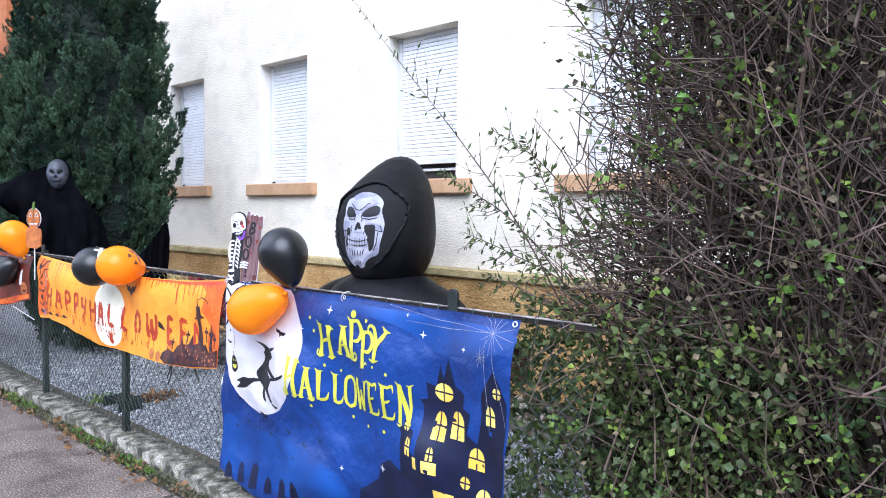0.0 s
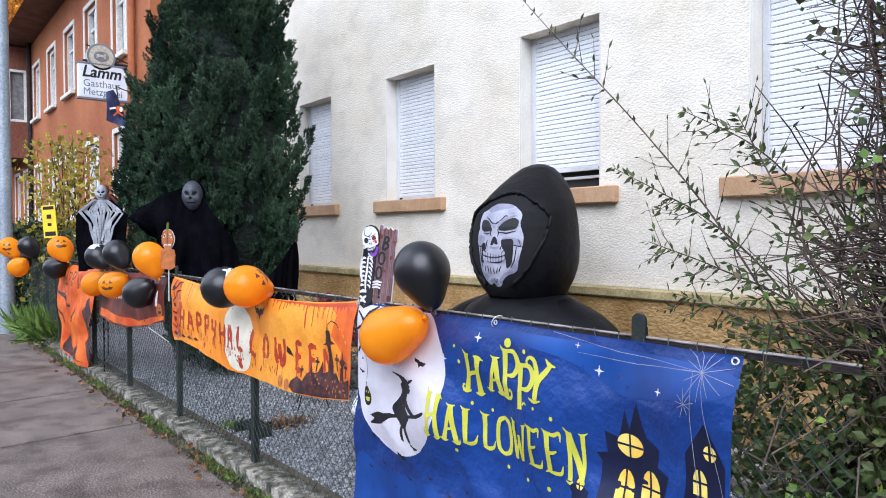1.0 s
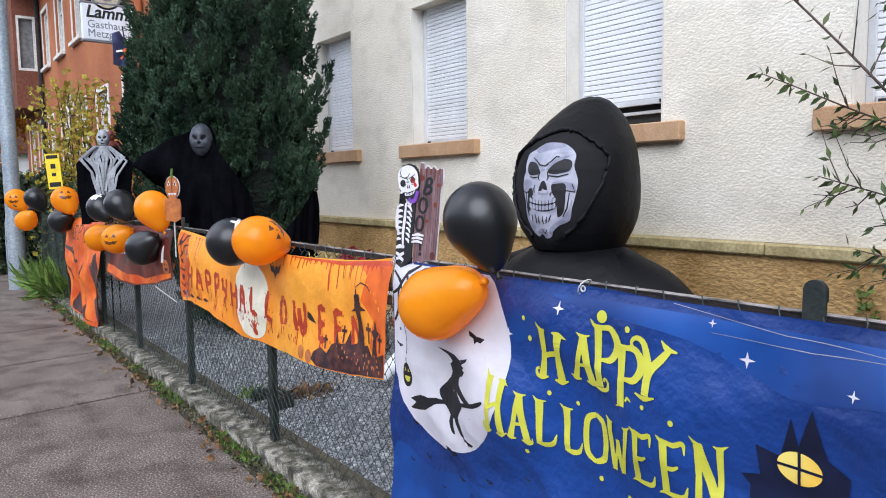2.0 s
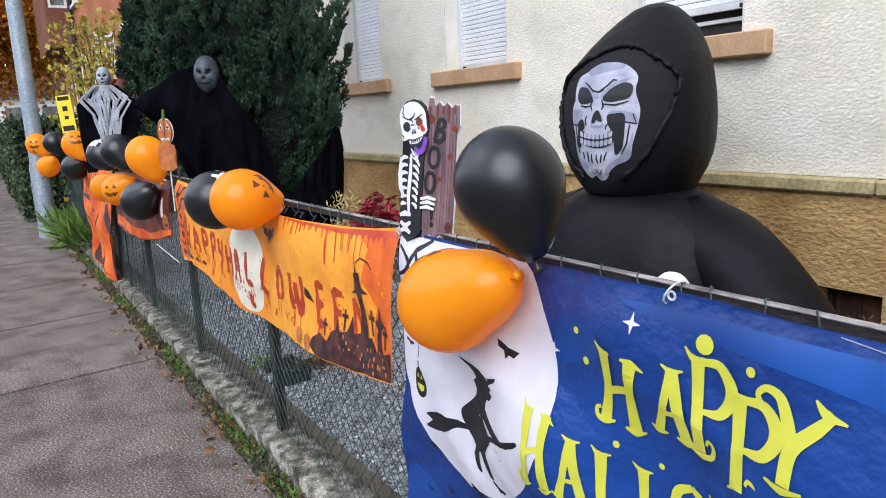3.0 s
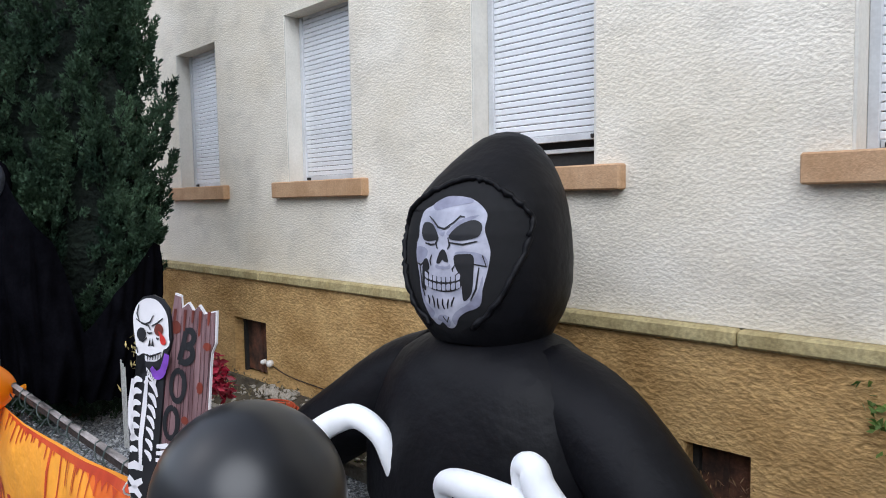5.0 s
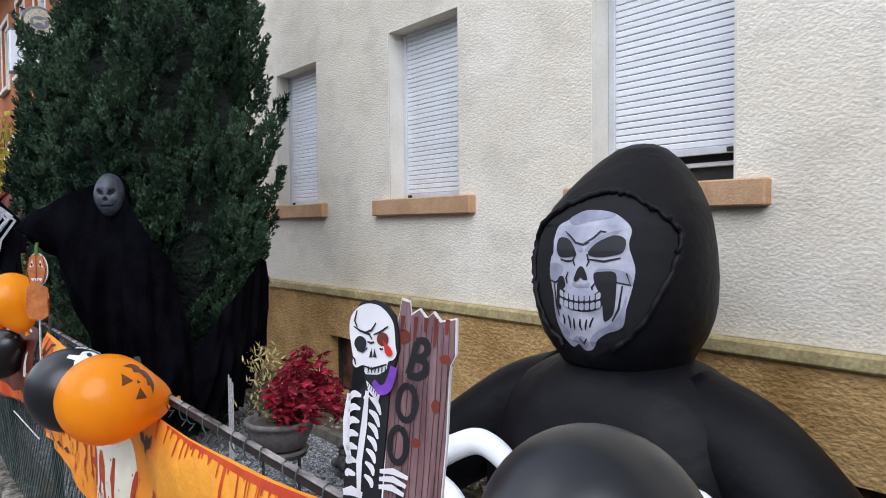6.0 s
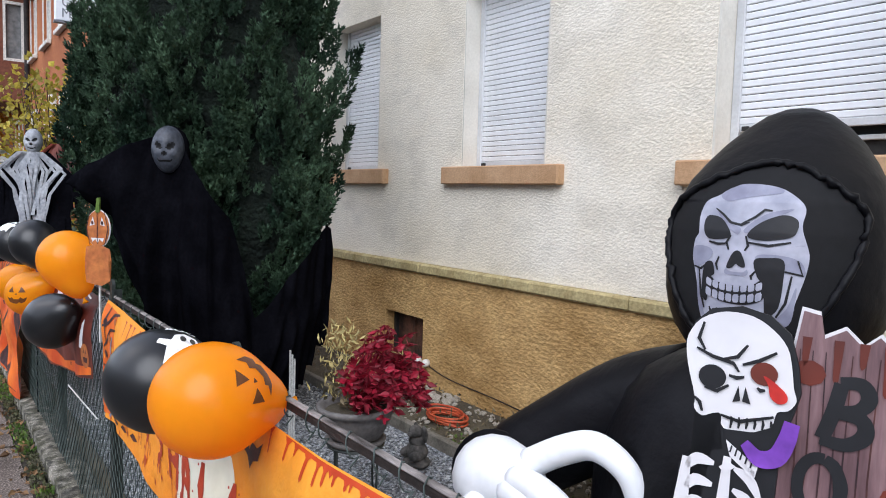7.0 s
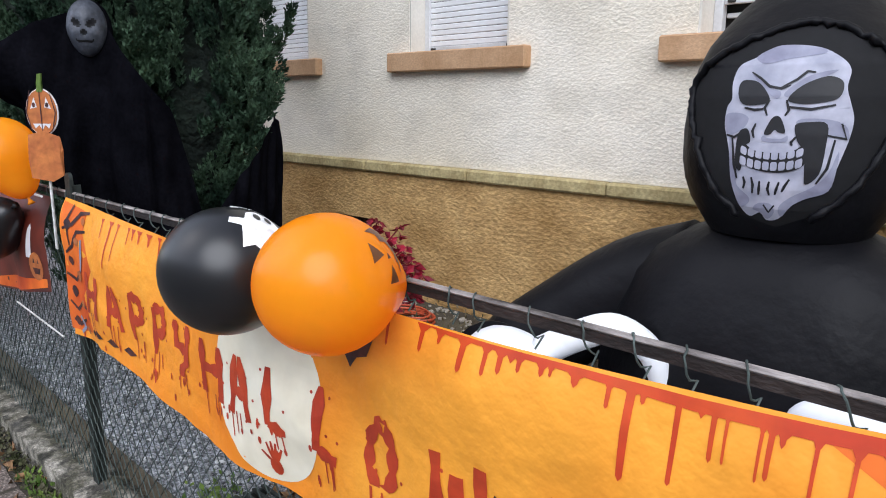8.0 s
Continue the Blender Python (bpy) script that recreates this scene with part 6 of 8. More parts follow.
for i in range(NA + 1):
    deg = -70 + 94 * i / NA
    _, zt, rt = ring_at(TOPS, deg)
    zb = ring_at(LOWS, deg)[1] + 0.05 * noise.noise(Vector((deg * 0.35, 1, 2)))
    for j in range(NZ + 1):
        t = j / NZ
        z = zt + (zb - zt) * t
        fold = 0.018 * math.sin(deg * 0.9 + 2.5 * t + 4 * noise.noise(Vector((deg * 0.08, t * 1.5, 0)))) * (0.25 + t) + 0.045 * noise.noise(Vector((deg * 0.30 + 3 * t, t * 0.8, 3))) * (0.4 + t) + 0.05 * noise.noise(Vector((deg * 0.11, t * 2.2, 5)))
        r = rt + (0.07 * math.sin(math.pi * min(1, t * 1.2)) if deg < -25 else 0.0) - 0.18 * max(0, t - 0.5) + fold
        a = radians(deg)
        verts.append(TREE + Vector((r * math.cos(a), r * math.sin(a), z)))
for i in range(NA):
    for j in range(NZ):
        b = i * (NZ + 1) + j
        faces.append((b, b + NZ + 1, b + NZ + 2, b + 1))
        index.append(0)


def skull_mask(verts, faces, index, at, face_to, w, h, mi, eye_mi):
    """An egg-shaped mask with sunken eyes, a nose hollow and a mouth line."""
    f = Vector(face_to).normalized()
    s = Vector((0, 0, 1)).cross(f).normalized()
    nu, nv = 72, 56
    base = len(verts)
    for j in range(nv + 1):
        ph = math.pi * j / nv
        for i in range(nu):
            q = 2 * math.pi * i / nu
            x, y, z = math.sin(ph) * math.sin(q), math.sin(ph) * math.cos(q), math.cos(ph)
            narrow = 1 - 0.14 * max(0, -z) ** 1.4
            k = 1.0
            if y > 0:
                for ex in (-0.38, 0.38):
                    k -= 0.20 * math.exp(-(((x - ex) / 0.2) ** 2 + ((z - 0.12) / 0.15) ** 2))
                k -= 0.12 * math.exp(-((x / 0.10) ** 2 + ((z + 0.22) / 0.14) ** 2))
                k -= 0.06 * math.exp(-((x / 0.36) ** 2 + ((z + 0.52) / 0.035) ** 2))
                k += 0.05 * math.exp(-(((abs(x) - 0.5) / 0.18) ** 2 + ((z + 0.18) / 0.14) ** 2))
            p = Vector(at) + (s * (x * w * narrow) + f * (y * w * 1.05 * narrow) + Vector((0, 0, z * h))) * k
            verts.append(p)
    for j in range(nv):
        for i in range(nu):
            a, b = base + j * nu + i, base + j * nu + (i + 1) % nu
            faces.append((a, b, b + nu, a + nu))
            c = [verts[v] - Vector(at) for v in (a, b, b + nu, a + nu)]
            m = sum(c, Vector()) / 4
            x, z, y = m.dot(s) / w, m.z / h, m.dot(f)
            dark = y > 0 and (any(((x - ex) / 0.25) ** 2 + ((z - 0.02 - 0.30 * abs(x)) / 0.135) ** 2 < 1 for ex in (-0.36, 0.36)) or (x / 0.13) ** 2 + ((z + 0.20) / 0.12) ** 2 < 1 or (abs(x) < 0.44 and abs(z + 0.52 - 0.35 * x * x) < 0.04))
            index.append(eye_mi if dark else mi)


skull_mask(verts, faces, index, (-6.20, 2.60, 1.75), (0.86, -0.5, -0.05), 0.091, 0.136, 1, 2)
# hood cloth behind the mask
b = len(verts)
HO = Vector((-6.24, 2.635, 1.74))
for j in range(9):
    for i in range(20):
        q, ph = 2 * math.pi * i / 20, math.pi * 0.95 * j / 8 + 0.02
        verts.append(HO + Vector((0.098 * math.sin(ph) * math.cos(q), 0.098 * math.sin(ph) * math.sin(q), 0.150 * math.cos(ph))))
for j in range(8):
    for i in range(20):
        faces.append((b + j * 20 + i, b + j * 20 + (i + 1) % 20, b + (j + 1) * 20 + (i + 1) % 20, b + (j + 1) * 20 + i))
        index.append(0)
robed = soup("robed_skull_figure", verts, faces, [M["robe"], M["maskgrey"], M["lining"]], smooth=True, index=index)
tagged(robed, "black robed figure with grey skull mask spread over the yew", "hanging decoration")

# ---- gauze ghoul and a small purple one hanging behind the balloons: one mesh each ----
def ghoul(at, scale, cloth, under, name, label):
    verts, faces, index = [], [], []
    c = Vector(at)
    face = Vector((0.93, -0.36, 0))
    side = Vector((0.36, 0.93, 0))
    skull_mask(verts, faces, index, c, face, 0.046 * scale, 0.070 * scale, 0, 2)
    r2 = random.Random(5)
    FALL = (((0.0, 0.3), (0.16, 1.0), (0.7, 0.95), (1.0, 0.9)), ((0.0, 0.3), (0.16, 1.0), (0.34, 0.48), (1.0, 0.30)))
    for layer, (m, wid, drop) in enumerate(((1, 0.17, 0.50), (0, 0.17, 0.60))):
        for k in range(24 if layer else 14):
            x = (k / (23 if layer else 13) - 0.5) * 2
            b = len(verts)
            n = 7
            l = drop * r2.uniform(0.45, 1.0) * (1 - 0.35 * abs(x)) if layer else drop * r2.uniform(0.85, 1.05)
            hw = (0.008 if layer else 0.026) * scale
            for i in range(n):
                t = i / (n - 1)
                sx = x * wid * scale * ring_at(FALL[layer], t)[1] + 0.008 * math.sin(9 * t + k)
                p = c + side * sx + face * ((0.05 if layer else 0.02) + 0.015 * math.sin(5 * x + 6 * t)) * scale + Vector((0, 0, (-0.055 - l * t - 0.10 * abs(x) * min(1, 3 * t)) * scale))
                verts.extend((p - side * hw, p + side * hw))
            for i in range(n - 1):
                faces.append((b + 2 * i, b + 2 * i + 1, b + 2 * i + 3, b + 2 * i + 2))
                index.append(m if layer == 0 else 0)
    # the thin rod that holds it up, standing in the bed behind
    b, back = len(verts), c - face * 0.03
    for z in (0.0, back.z):
        for k in range(6):
            verts.append(Vector((back.x + 0.006 * math.cos(k * math.pi / 3), back.y + 0.006 * math.sin(k * math.pi / 3), z)))
    for k in range(6):
        faces.append((b + k, b + (k + 1) % 6, b + 6 + (k + 1) % 6, b + 6 + k))
        index.append(1)
    ob = soup(name, verts, faces, [cloth, under, M["ink"]], smooth=True, index=index)
    return tagged(ob, label, "hanging decoration")


ghoul((-7.02, 2.02, 1.79), 1.15, M["gauze"], M["robe"], "gauze_ghoul", "hanging ghoul with skull head and tattered white gauze")
ghoul((-8.3, 2.35, 1.90), 0.9, M["maroon"], M["robe"], "purple_ghoul", "small hanging ghoul in dark purple cloth")


# ---- hedge beside the fence, with long arching shoots ----
hedge = thing("overgrown_hedge", "overgrown privet hedge with bare twigs and small green leaves", "hedge")
rng = random.Random(21)


def hedge_left(z):
    return -0.63 + 0.05 * math.sin(z * 2.3) + 0.26 * min(1, max(0, (z - 1.1) / 0.5))


twig_v, twig_f = [], []


def twig(points, r0, r1):
    n, first = len(points), len(twig_v)
    for i, p in enumerate(points):
        d = (points[min(i + 1, n - 1)] - points[max(i - 1, 0)]).normalized()
        s = d.cross(Vector((0.2, 0.9, 0.4))).normalized()
        u = d.cross(s)
        r = r0 + (r1 - r0) * i / (n - 1)
        twig_v.extend((p + s * r, p - s * r * 0.5 + u * r * 0.87, p - s * r * 0.5 - u * r * 0.87))
    for i in range(n - 1):
        for k in range(3):
            a, b = first + 3 * i + k, first + 3 * i + (k + 1) % 3
            twig_f.append((a, b, b + 3, a + 3))


tips = []
for k in range(5600):
    x = -0.45 + 3.2 * rng.random() ** 1.35
    y = rng.uniform(2.25, 3.5)
    z = rng.uniform(0.05, 2.4)
    x = max(x, hedge_left(z) + 0.10)
    d = Vector((rng.gauss(-0.25 if x < 0.3 else 0, 0.55), rng.gauss(-0.35, 0.5), rng.gauss(0.75, 0.45))).normalized()
    p, pts = Vector((x, y, z)), []
    l = rng.uniform(0.10, 0.17)
    for i in range(6):
        pts.append(p.copy())
        d = (d + Vector((rng.gauss(0, 0.22), rng.gauss(0, 0.22), rng.gauss(0.02, 0.2)))).normalized()
        p = p + d * l
        if p.y < 2.05:
            d.y = abs(d.y) * 0.3
        if p.x < hedge_left(p.z) + 0.04:
            d.x = abs(d.x) * 0.2
        if p.x > hedge_left(p.z) - 0.03 and (p.z > 1.2 or rng.random() < 0.75):
            tips.append((p.copy(), d.copy()))
    twig(pts, rng.uniform(0.003, 0.0062), 0.0016)
for k in range(2600):
    z = rng.uniform(0.9, 3.3)
    x = rng.uniform(-0.34, 3.2)
    p = Vector((x, rng.uniform(2.08, 2.9), z))
    pts = [p + Vector((rng.gauss(0, 0.02), rng.gauss(0, 0.02), rng.gauss(0, 0.02))) + Vector((rng.choice((-1, -1, 1)) * 0.045, -0.015, 0.045 * rng.gauss(0.5, 1))) * i for i in range(4)]
    twig(pts, 0.0035, 0.0012)
for k in range(1500):
    # fine side growth that fans out of the hedge's end
    z = rng.uniform(1.05, 3.2)
    p = Vector((hedge_left(z) + rng.uniform(0.05, 0.38), rng.uniform(2.1, 2.75), z))
    d = Vector((-1, rng.gauss(-0.2, 0.3), rng.gauss(0.22, 0.32))).normalized()
    pts, l = [], rng.uniform(0.028, 0.062)
    for i in range(6):
        pts.append(p.copy())
        d = (d + Vector((rng.gauss(0, 0.16), rng.gauss(0, 0.16), rng.gauss(0.02, 0.18)))).normalized()
        p = p + d * l
        if rng.random() < 0.5:
            tips.append((p.copy(), d.copy()))
    twig(pts, rng.uniform(0.002, 0.0034), 0.001)
for k in range(46):
    x, y = rng.uniform(-0.35, 3.3), rng.uniform(2.3, 3.3)
    pts = smooth_line([(x, y, 0.0), (x + rng.gauss(0, 0.12), y + rng.gauss(0, 0.08), 0.8), (x + rng.gauss(0, 0.2), y + rng.gauss(0, 0.12), 1.7), (x + rng.gauss(0, 0.3), y + rng.gauss(0, 0.15), 3.1)], 4)
    twig(pts, rng.uniform(0.009, 0.016), 0.004)
# bumpy sheet behind the twigs, coloured dark in place of real shade
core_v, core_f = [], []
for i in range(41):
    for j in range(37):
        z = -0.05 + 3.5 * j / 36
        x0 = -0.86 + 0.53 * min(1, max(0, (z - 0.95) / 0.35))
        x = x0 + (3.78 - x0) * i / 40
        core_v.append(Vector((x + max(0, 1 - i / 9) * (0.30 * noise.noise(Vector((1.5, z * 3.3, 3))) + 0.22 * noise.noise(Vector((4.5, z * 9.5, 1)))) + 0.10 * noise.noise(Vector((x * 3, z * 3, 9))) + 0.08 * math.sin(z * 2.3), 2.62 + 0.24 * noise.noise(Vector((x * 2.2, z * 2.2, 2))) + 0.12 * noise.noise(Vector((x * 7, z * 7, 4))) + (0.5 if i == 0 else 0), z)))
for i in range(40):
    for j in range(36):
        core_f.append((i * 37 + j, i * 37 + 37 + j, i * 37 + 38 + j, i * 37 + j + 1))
soup("inner_hedge", core_v, core_f, M["twig_shade"], hedge, "dark brown sheet painted as shaded twigs inside the hedge", smooth=True)
soup("bare_growth", twig_v, twig_f, M["twig"], hedge, "purple-brown bare twigs")["kind"] = "stuff"


def face_spots(count, zlo, zhi, power, y0, y1):
    out = []
    for k in range(count):
        z = zlo + (zhi - zlo) * rng.random() ** power
        x = hedge_left(z) + (3.9 * rng.random() ** 1.1) + rng.gauss(-0.02, 0.05)
        y = rng.uniform(y0, y1) + 0.10 * noise.noise(Vector((x * 2.5, 0, z * 2.5)))
        if x < -0.4 and z < 1.15:  # behind the banner's end
            y = max(y, 2.08)
        if noise.noise(Vector((x * 3.2, 4, z * 3.2))) > -0.25 or rng.random() < 0.35:
            out.append(Vector((x, y, z)))
    return out


street = lambda p: Vector((0, -0.7, 0.25))
for name, m, spots, size in (("leaves", "leaf", face_spots(14000, 0.02, 2.6, 2.0, 1.95, 2.33), 0.024), ("dull_leaves", "leaf_grey", face_spots(7500, 0.05, 3.0, 1.4, 1.96, 2.34), 0.023),
                             ("young_leaves", "leaf_bright", [q + Vector((rng.gauss(0, 0.022), rng.gauss(0, 0.022), rng.gauss(0, 0.022))) for q in face_spots(560, 0.1, 3.0, 1.2, 2.0, 2.2) for k in range(8)], 0.024)):
    v, f = leaf_soup(rng, spots, size, street, 0.75)
    soup(name, v, f, M[m], hedge)["kind"] = "stuff"
spots = [p + Vector((rng.gauss(0, 0.02), rng.gauss(0, 0.02), rng.gauss(0, 0.02))) for p, d in tips if rng.random() < 0.21]
v, f = leaf_soup(rng, spots, 0.019, street, 0.9)
soup("inner_leaves", v, f, M["leaf"], hedge)["kind"] = "stuff"
v, f = leaf_soup(rng, [Vector((-0.72 + 2.6 * rng.random() ** 1.6, rng.uniform(2.05, 2.3), 0.02 + 1.15 * rng.random() ** 1.2)) for k in range(6500)] + [Vector((rng.uniform(-0.86, 0.1), rng.uniform(2.12, 2.55), 0.02 + 1.02 * rng.random())) for k in range(4200)], 0.032, street, 0.8, 0.33)
soup("corner_leaves", v, f, M["leaf"], hedge)["kind"] = "stuff"
ivy = [Vector((rng.uniform(0.55, 1.3), rng.uniform(1.97, 2.1), rng.uniform(0.5, 1.45))) for k in range(26)]
v, f = leaf_soup(rng, ivy, 0.085, lambda p: Vector((0, -0.2, -0.6)), 0.5, 0.5)
soup("ivy_leaves", v, f, M["leaf"], hedge, "large dark ivy leaves")["kind"] = "stuff"

twig_v, twig_f = [], []
shoot_leaves = []
SHOOTS = [[(-0.55, 2.30, 0.95), (-0.80, 2.24, 1.38), (-1.05, 2.2, 1.70), (-1.38, 2.18, 2.05), (-1.72, 2.16, 2.42)],
          [(-0.35, 2.25, 0.80), (-0.62, 2.22, 1.22), (-0.82, 2.2, 1.42), (-1.0, 2.2, 1.52), (-1.16, 2.2, 1.60)],
          [(-0.30, 2.2, 0.95), (-0.58, 2.2, 1.20), (-0.80, 2.18, 1.30), (-1.02, 2.18, 1.37)],
          [(-0.35, 2.2, 1.1), (-0.55, 2.2, 1.45), (-0.70, 2.2, 1.62), (-0.92, 2.2, 1.75)],
          [(-0.30, 2.25, 0.85), (-0.55, 2.2, 1.08), (-0.78, 2.2, 1.18), (-0.95, 2.2, 1.22)],
          [(-0.25, 2.15, 0.9), (-0.50, 2.12, 1.3), (-0.62, 2.1, 1.55), (-0.70, 2.1, 1.7)]]
for s in SHOOTS:
    pts = smooth_line(s, 9)
    twig(pts, 0.0042, 0.0012)
    for i, p in enumerate(pts[6:], 6):
        d = (pts[min(i + 1, len(pts) - 1)] - pts[i - 1]).normalized()
        for sgn in (-1, 1) if s is SHOOTS[0] else (-1, 1, 1):
            w = (d.cross(Vector((0, 1, 0))).normalized() * sgn + d * 0.8 + Vector((0, rng.gauss(0, 0.5), rng.gauss(0, 0.2)))).normalized()
            q = p + d * rng.uniform(-0.02, 0.02)
            shoot_leaves.append((q, w))
            if i < 26 and rng.random() < 0.3:
                e = [q, q + w * 0.05, q + w * 0.10 + Vector((0, 0, 0.02))]
                twig(e, 0.0018, 0.0008)
                shoot_leaves += [(e[1], (w + Vector((0, 0, 0.7)))), (e[2], w), (e[1], (w - Vector((0, 0, 0.6))))]
soup("arching_growth", twig_v, twig_f, M["twig"], hedge, "long thin arching shoots")["kind"] = "stuff"
v, f = [], []
for p, w in shoot_leaves:
    a, b = leaf_soup(rng, [p], 0.028, lambda q, w=w: w * 5, 0.8, 0.17)
    k = len(v)
    v += a
    f += [tuple(i + k for i in face) for face in b]
soup("shoot_leaves", v, f, M["leaf"], hedge)["kind"] = "stuff"

# ---- red plant in a pot on a stand, straw plant, statue, hose, stones ----
POT = Vector((-4.785, 3.056, 0))
pot = thing("plant_pot", "round grey-brown plastic flower pot on a wire stand", "flower pot")
bm = lathe(bmesh.new(), [(0.0, 0.4025), (0.0975, 0.4025), (0.1237, 0.4138), (0.1613, 0.4963), (0.1688, 0.53), (0.1837, 0.5338), (0.186, 0.5563), (0.1688, 0.56), (0.1537, 0.5488), (0.1425, 0.5263), (0.0, 0.5263)], 40, POT)
part("bowl", bm, M["pot"], pot, smooth=True)
part("soil", lathe(bmesh.new(), [(0.0, 0.5353), (0.075, 0.5338), (0.1477, 0.53)], 24, POT), M["earth"], pot)
part("saucer", lathe(bmesh.new(), [(0.0, 0.3763), (0.1275, 0.3763), (0.1425, 0.4003), (0.1312, 0.4018), (0.0, 0.3875)], 32, POT), M["pot"], pot, smooth=True)
stand = thing("plant_stand", "black wire plant stand under the flower pot", "plant stand")
bm = bmesh.new()
tube(bm, [POT + Vector((0.13 * math.cos(radians(q)), 0.13 * math.sin(radians(q)), 0.371)) for q in range(0, 361, 20)], 0.006, 6, cap=False)
part("ring", bm, M["iron"], stand)
for q in (20, 110, 200, 290):
    bm = bmesh.new()
    d = Vector((math.cos(radians(q)), math.sin(radians(q)), 0))
    tube(bm, smooth_line([POT + d * 0.13 + Vector((0, 0, 0.37)), POT + d * 0.13 + Vector((0, 0, 0.14)), POT + d * 0.17 + Vector((0, 0, 0.022))], 4), 0.006, 6)
    part("leg", bm, M["iron"], stand)
plant = thing("red_coleus", "bushy crimson-leaved coleus growing in the pot", "plant")
rng = random.Random(8)
bm = bmesh.new()
heads = []
for k in range(95):
    a, r = rng.uniform(0, 6.28), 0.205 * rng.random() ** 0.55
    top = POT + Vector((0.075 + r * math.cos(a) * 1.05, 0.10 + r * math.sin(a), 0.57 + 0.37 * rng.random() ** 0.8 * (1 - (r / 0.26) ** 2)))
    tube(bm, [POT + Vector((0.03 * math.cos(a), 0.03 * math.sin(a), 0.52)), (POT + top) / 2 + Vector((0, 0, 0.30)), top], [0.005, 0.004, 0.003], 5)
    heads.append(top)
part("stem_growth", bm, M["redleaf"], plant)["kind"] = "stuff"
v, f = [], []
for h in heads:
    for ring_ in range(2):
        for q in range(6):
            a = q * 1.047 + rng.uniform(-0.2, 0.2)
            d = Vector((math.cos(a), math.sin(a), rng.uniform(-0.5, 0.25)))
            p, g = leaf_soup(rng, [h + Vector((0, 0, -0.035 * ring_))], 0.05, lambda _, d=d: d * 4, 0.9, 0.27, 0.25)
            k = len(v)
            v += p
            f += [tuple(i + k for i in face) for face in g]
part_leaves = soup("leaves", v, f, M["redleaf"], plant, "crimson leaves")
part_leaves["kind"] = "stuff"
v, f = leaf_soup(rng, [h + Vector((rng.gauss(0, 0.02), rng.gauss(0, 0.02), 0.03)) for h in heads[:7] for k in range(7)], 0.035, None, 1, 0.12)
soup("flower_straw", v, f, M["straw"], plant, "pale dry flower heads")["kind"] = "stuff"
straw = thing("dry_plant", "dry straw-coloured plant beside the red coleus", "plant")
v, f = leaf_soup(rng, [POT + Vector((-0.07 + rng.gauss(0, 0.045), -0.05 + rng.gauss(0, 0.05), 0.53 + 0.38 * rng.random() ** 0.6)) for k in range(240)], 0.042, lambda p: Vector((0, 0, 1.2)), 0.9, 0.13)
soup("stalk_growth", v, f, M["straw"], straw)["kind"] = "stuff"
v, f = leaf_soup(rng, [POT + Vector((-0.03 + rng.gauss(0, 0.045), -0.05 + rng.gauss(0, 0.04), 0.56 + 0.12 * rng.random())) for k in range(60)], 0.04, None, 1, 0.3)
soup("grey_leaves", v, f, M["leaf_grey"], straw)["kind"] = "stuff"
label = thing("plant_label", "pale upright plastic strips behind the flower pot", "plastic strips")
for k in range(3):
    part("strip", one_box(-5.80 + 0.03 * k, -5.782 + 0.03 * k, 3.18, 3.184, 0.02, 0.60 - 0.02 * k), M["tie"], label)

gnome = bmesh.new()
GN = Vector((-5.129, 3.646, 0.02))
for c, r in (((0, 0, 0.03), (0.085, 0.075, 0.035)), ((0, 0, 0.09), (0.07, 0.06, 0.06)), ((-0.045, -0.03, 0.08), (0.03, 0.05, 0.03)), ((0.045, -0.03, 0.08), (0.03, 0.05, 0.03)), ((0, 0, 0.15), (0.05, 0.045, 0.045)), ((0, -0.01, 0.20), (0.042, 0.04, 0.04)), ((-0.04, 0.02, 0.19), (0.03, 0.012, 0.05)), ((0.04, 0.02, 0.19), (0.03, 0.012, 0.05)), ((0, -0.045, 0.192), (0.018, 0.018, 0.014))):
    q = bmesh.ops.create_icosphere(gnome, subdivisions=2, radius=1)
    for v_ in q["verts"]:
        v_.co = GN + Vector(c) + Vector((v_.co.x * r[0], v_.co.y * r[1], v_.co.z * r[2])) * (1 + 0.08 * noise.noise(v_.co * 3))
tagged(part("garden_statue", gnome, M["statue"], smooth=True), "small dark weathered crouching stone statue on the gravel", "statue")

hose = thing("garden_hose", "coiled orange-red garden hose on the flower bed", "hose")
bm = bmesh.new()
pts = []
for k in range(150):
    q = k * 0.24
    r = 0.13 + 0.05 * noise.noise(Vector((k * 0.07, 0, 3)))
    pts.append(Vector((-5.62 + 1.25 * r * math.cos(q) + 0.03 * math.sin(q * 0.31), 4.22 + 0.75 * r * math.sin(q), 0.048 + 0.0004 * k + 0.012 * abs(noise.noise(Vector((k * 0.2, 5, 0)))))))
tube(bm, pts, 0.0075, 6)
part("coil", bm, M["hose"], hose, smooth=True)
tap = thing("wall_tap_cover", "pale round fitting on the ochre plinth", "wall fitting")
for dx, r in ((0, 0.032), (-0.10, 0.022)):
    bm = bmesh.new()
    tube(bm, [(-6.40 + dx, 4.618, 0.225), (-6.40 + dx, 4.585, 0.225), (-6.40 + dx, 4.57, 0.222)], [r, r * 0.95, r * 0.5], 16)
    part("knob", bm, M["frame_white"], tap, smooth=True)
cable = thing("wall_cable", "thin brown cable clipped along the plinth", "cable")
bm = bmesh.new()
tube(bm, smooth_line([(-6.40, 4.612, 0.21), (-6.1, 4.612, 0.16), (-5.5, 4.612, 0.14), (-4.6, 4.612, 0.08), (-3.9, 4.612, 0.05)], 5), 0.004, 5)
part("lead", bm, M["rust"], cable)

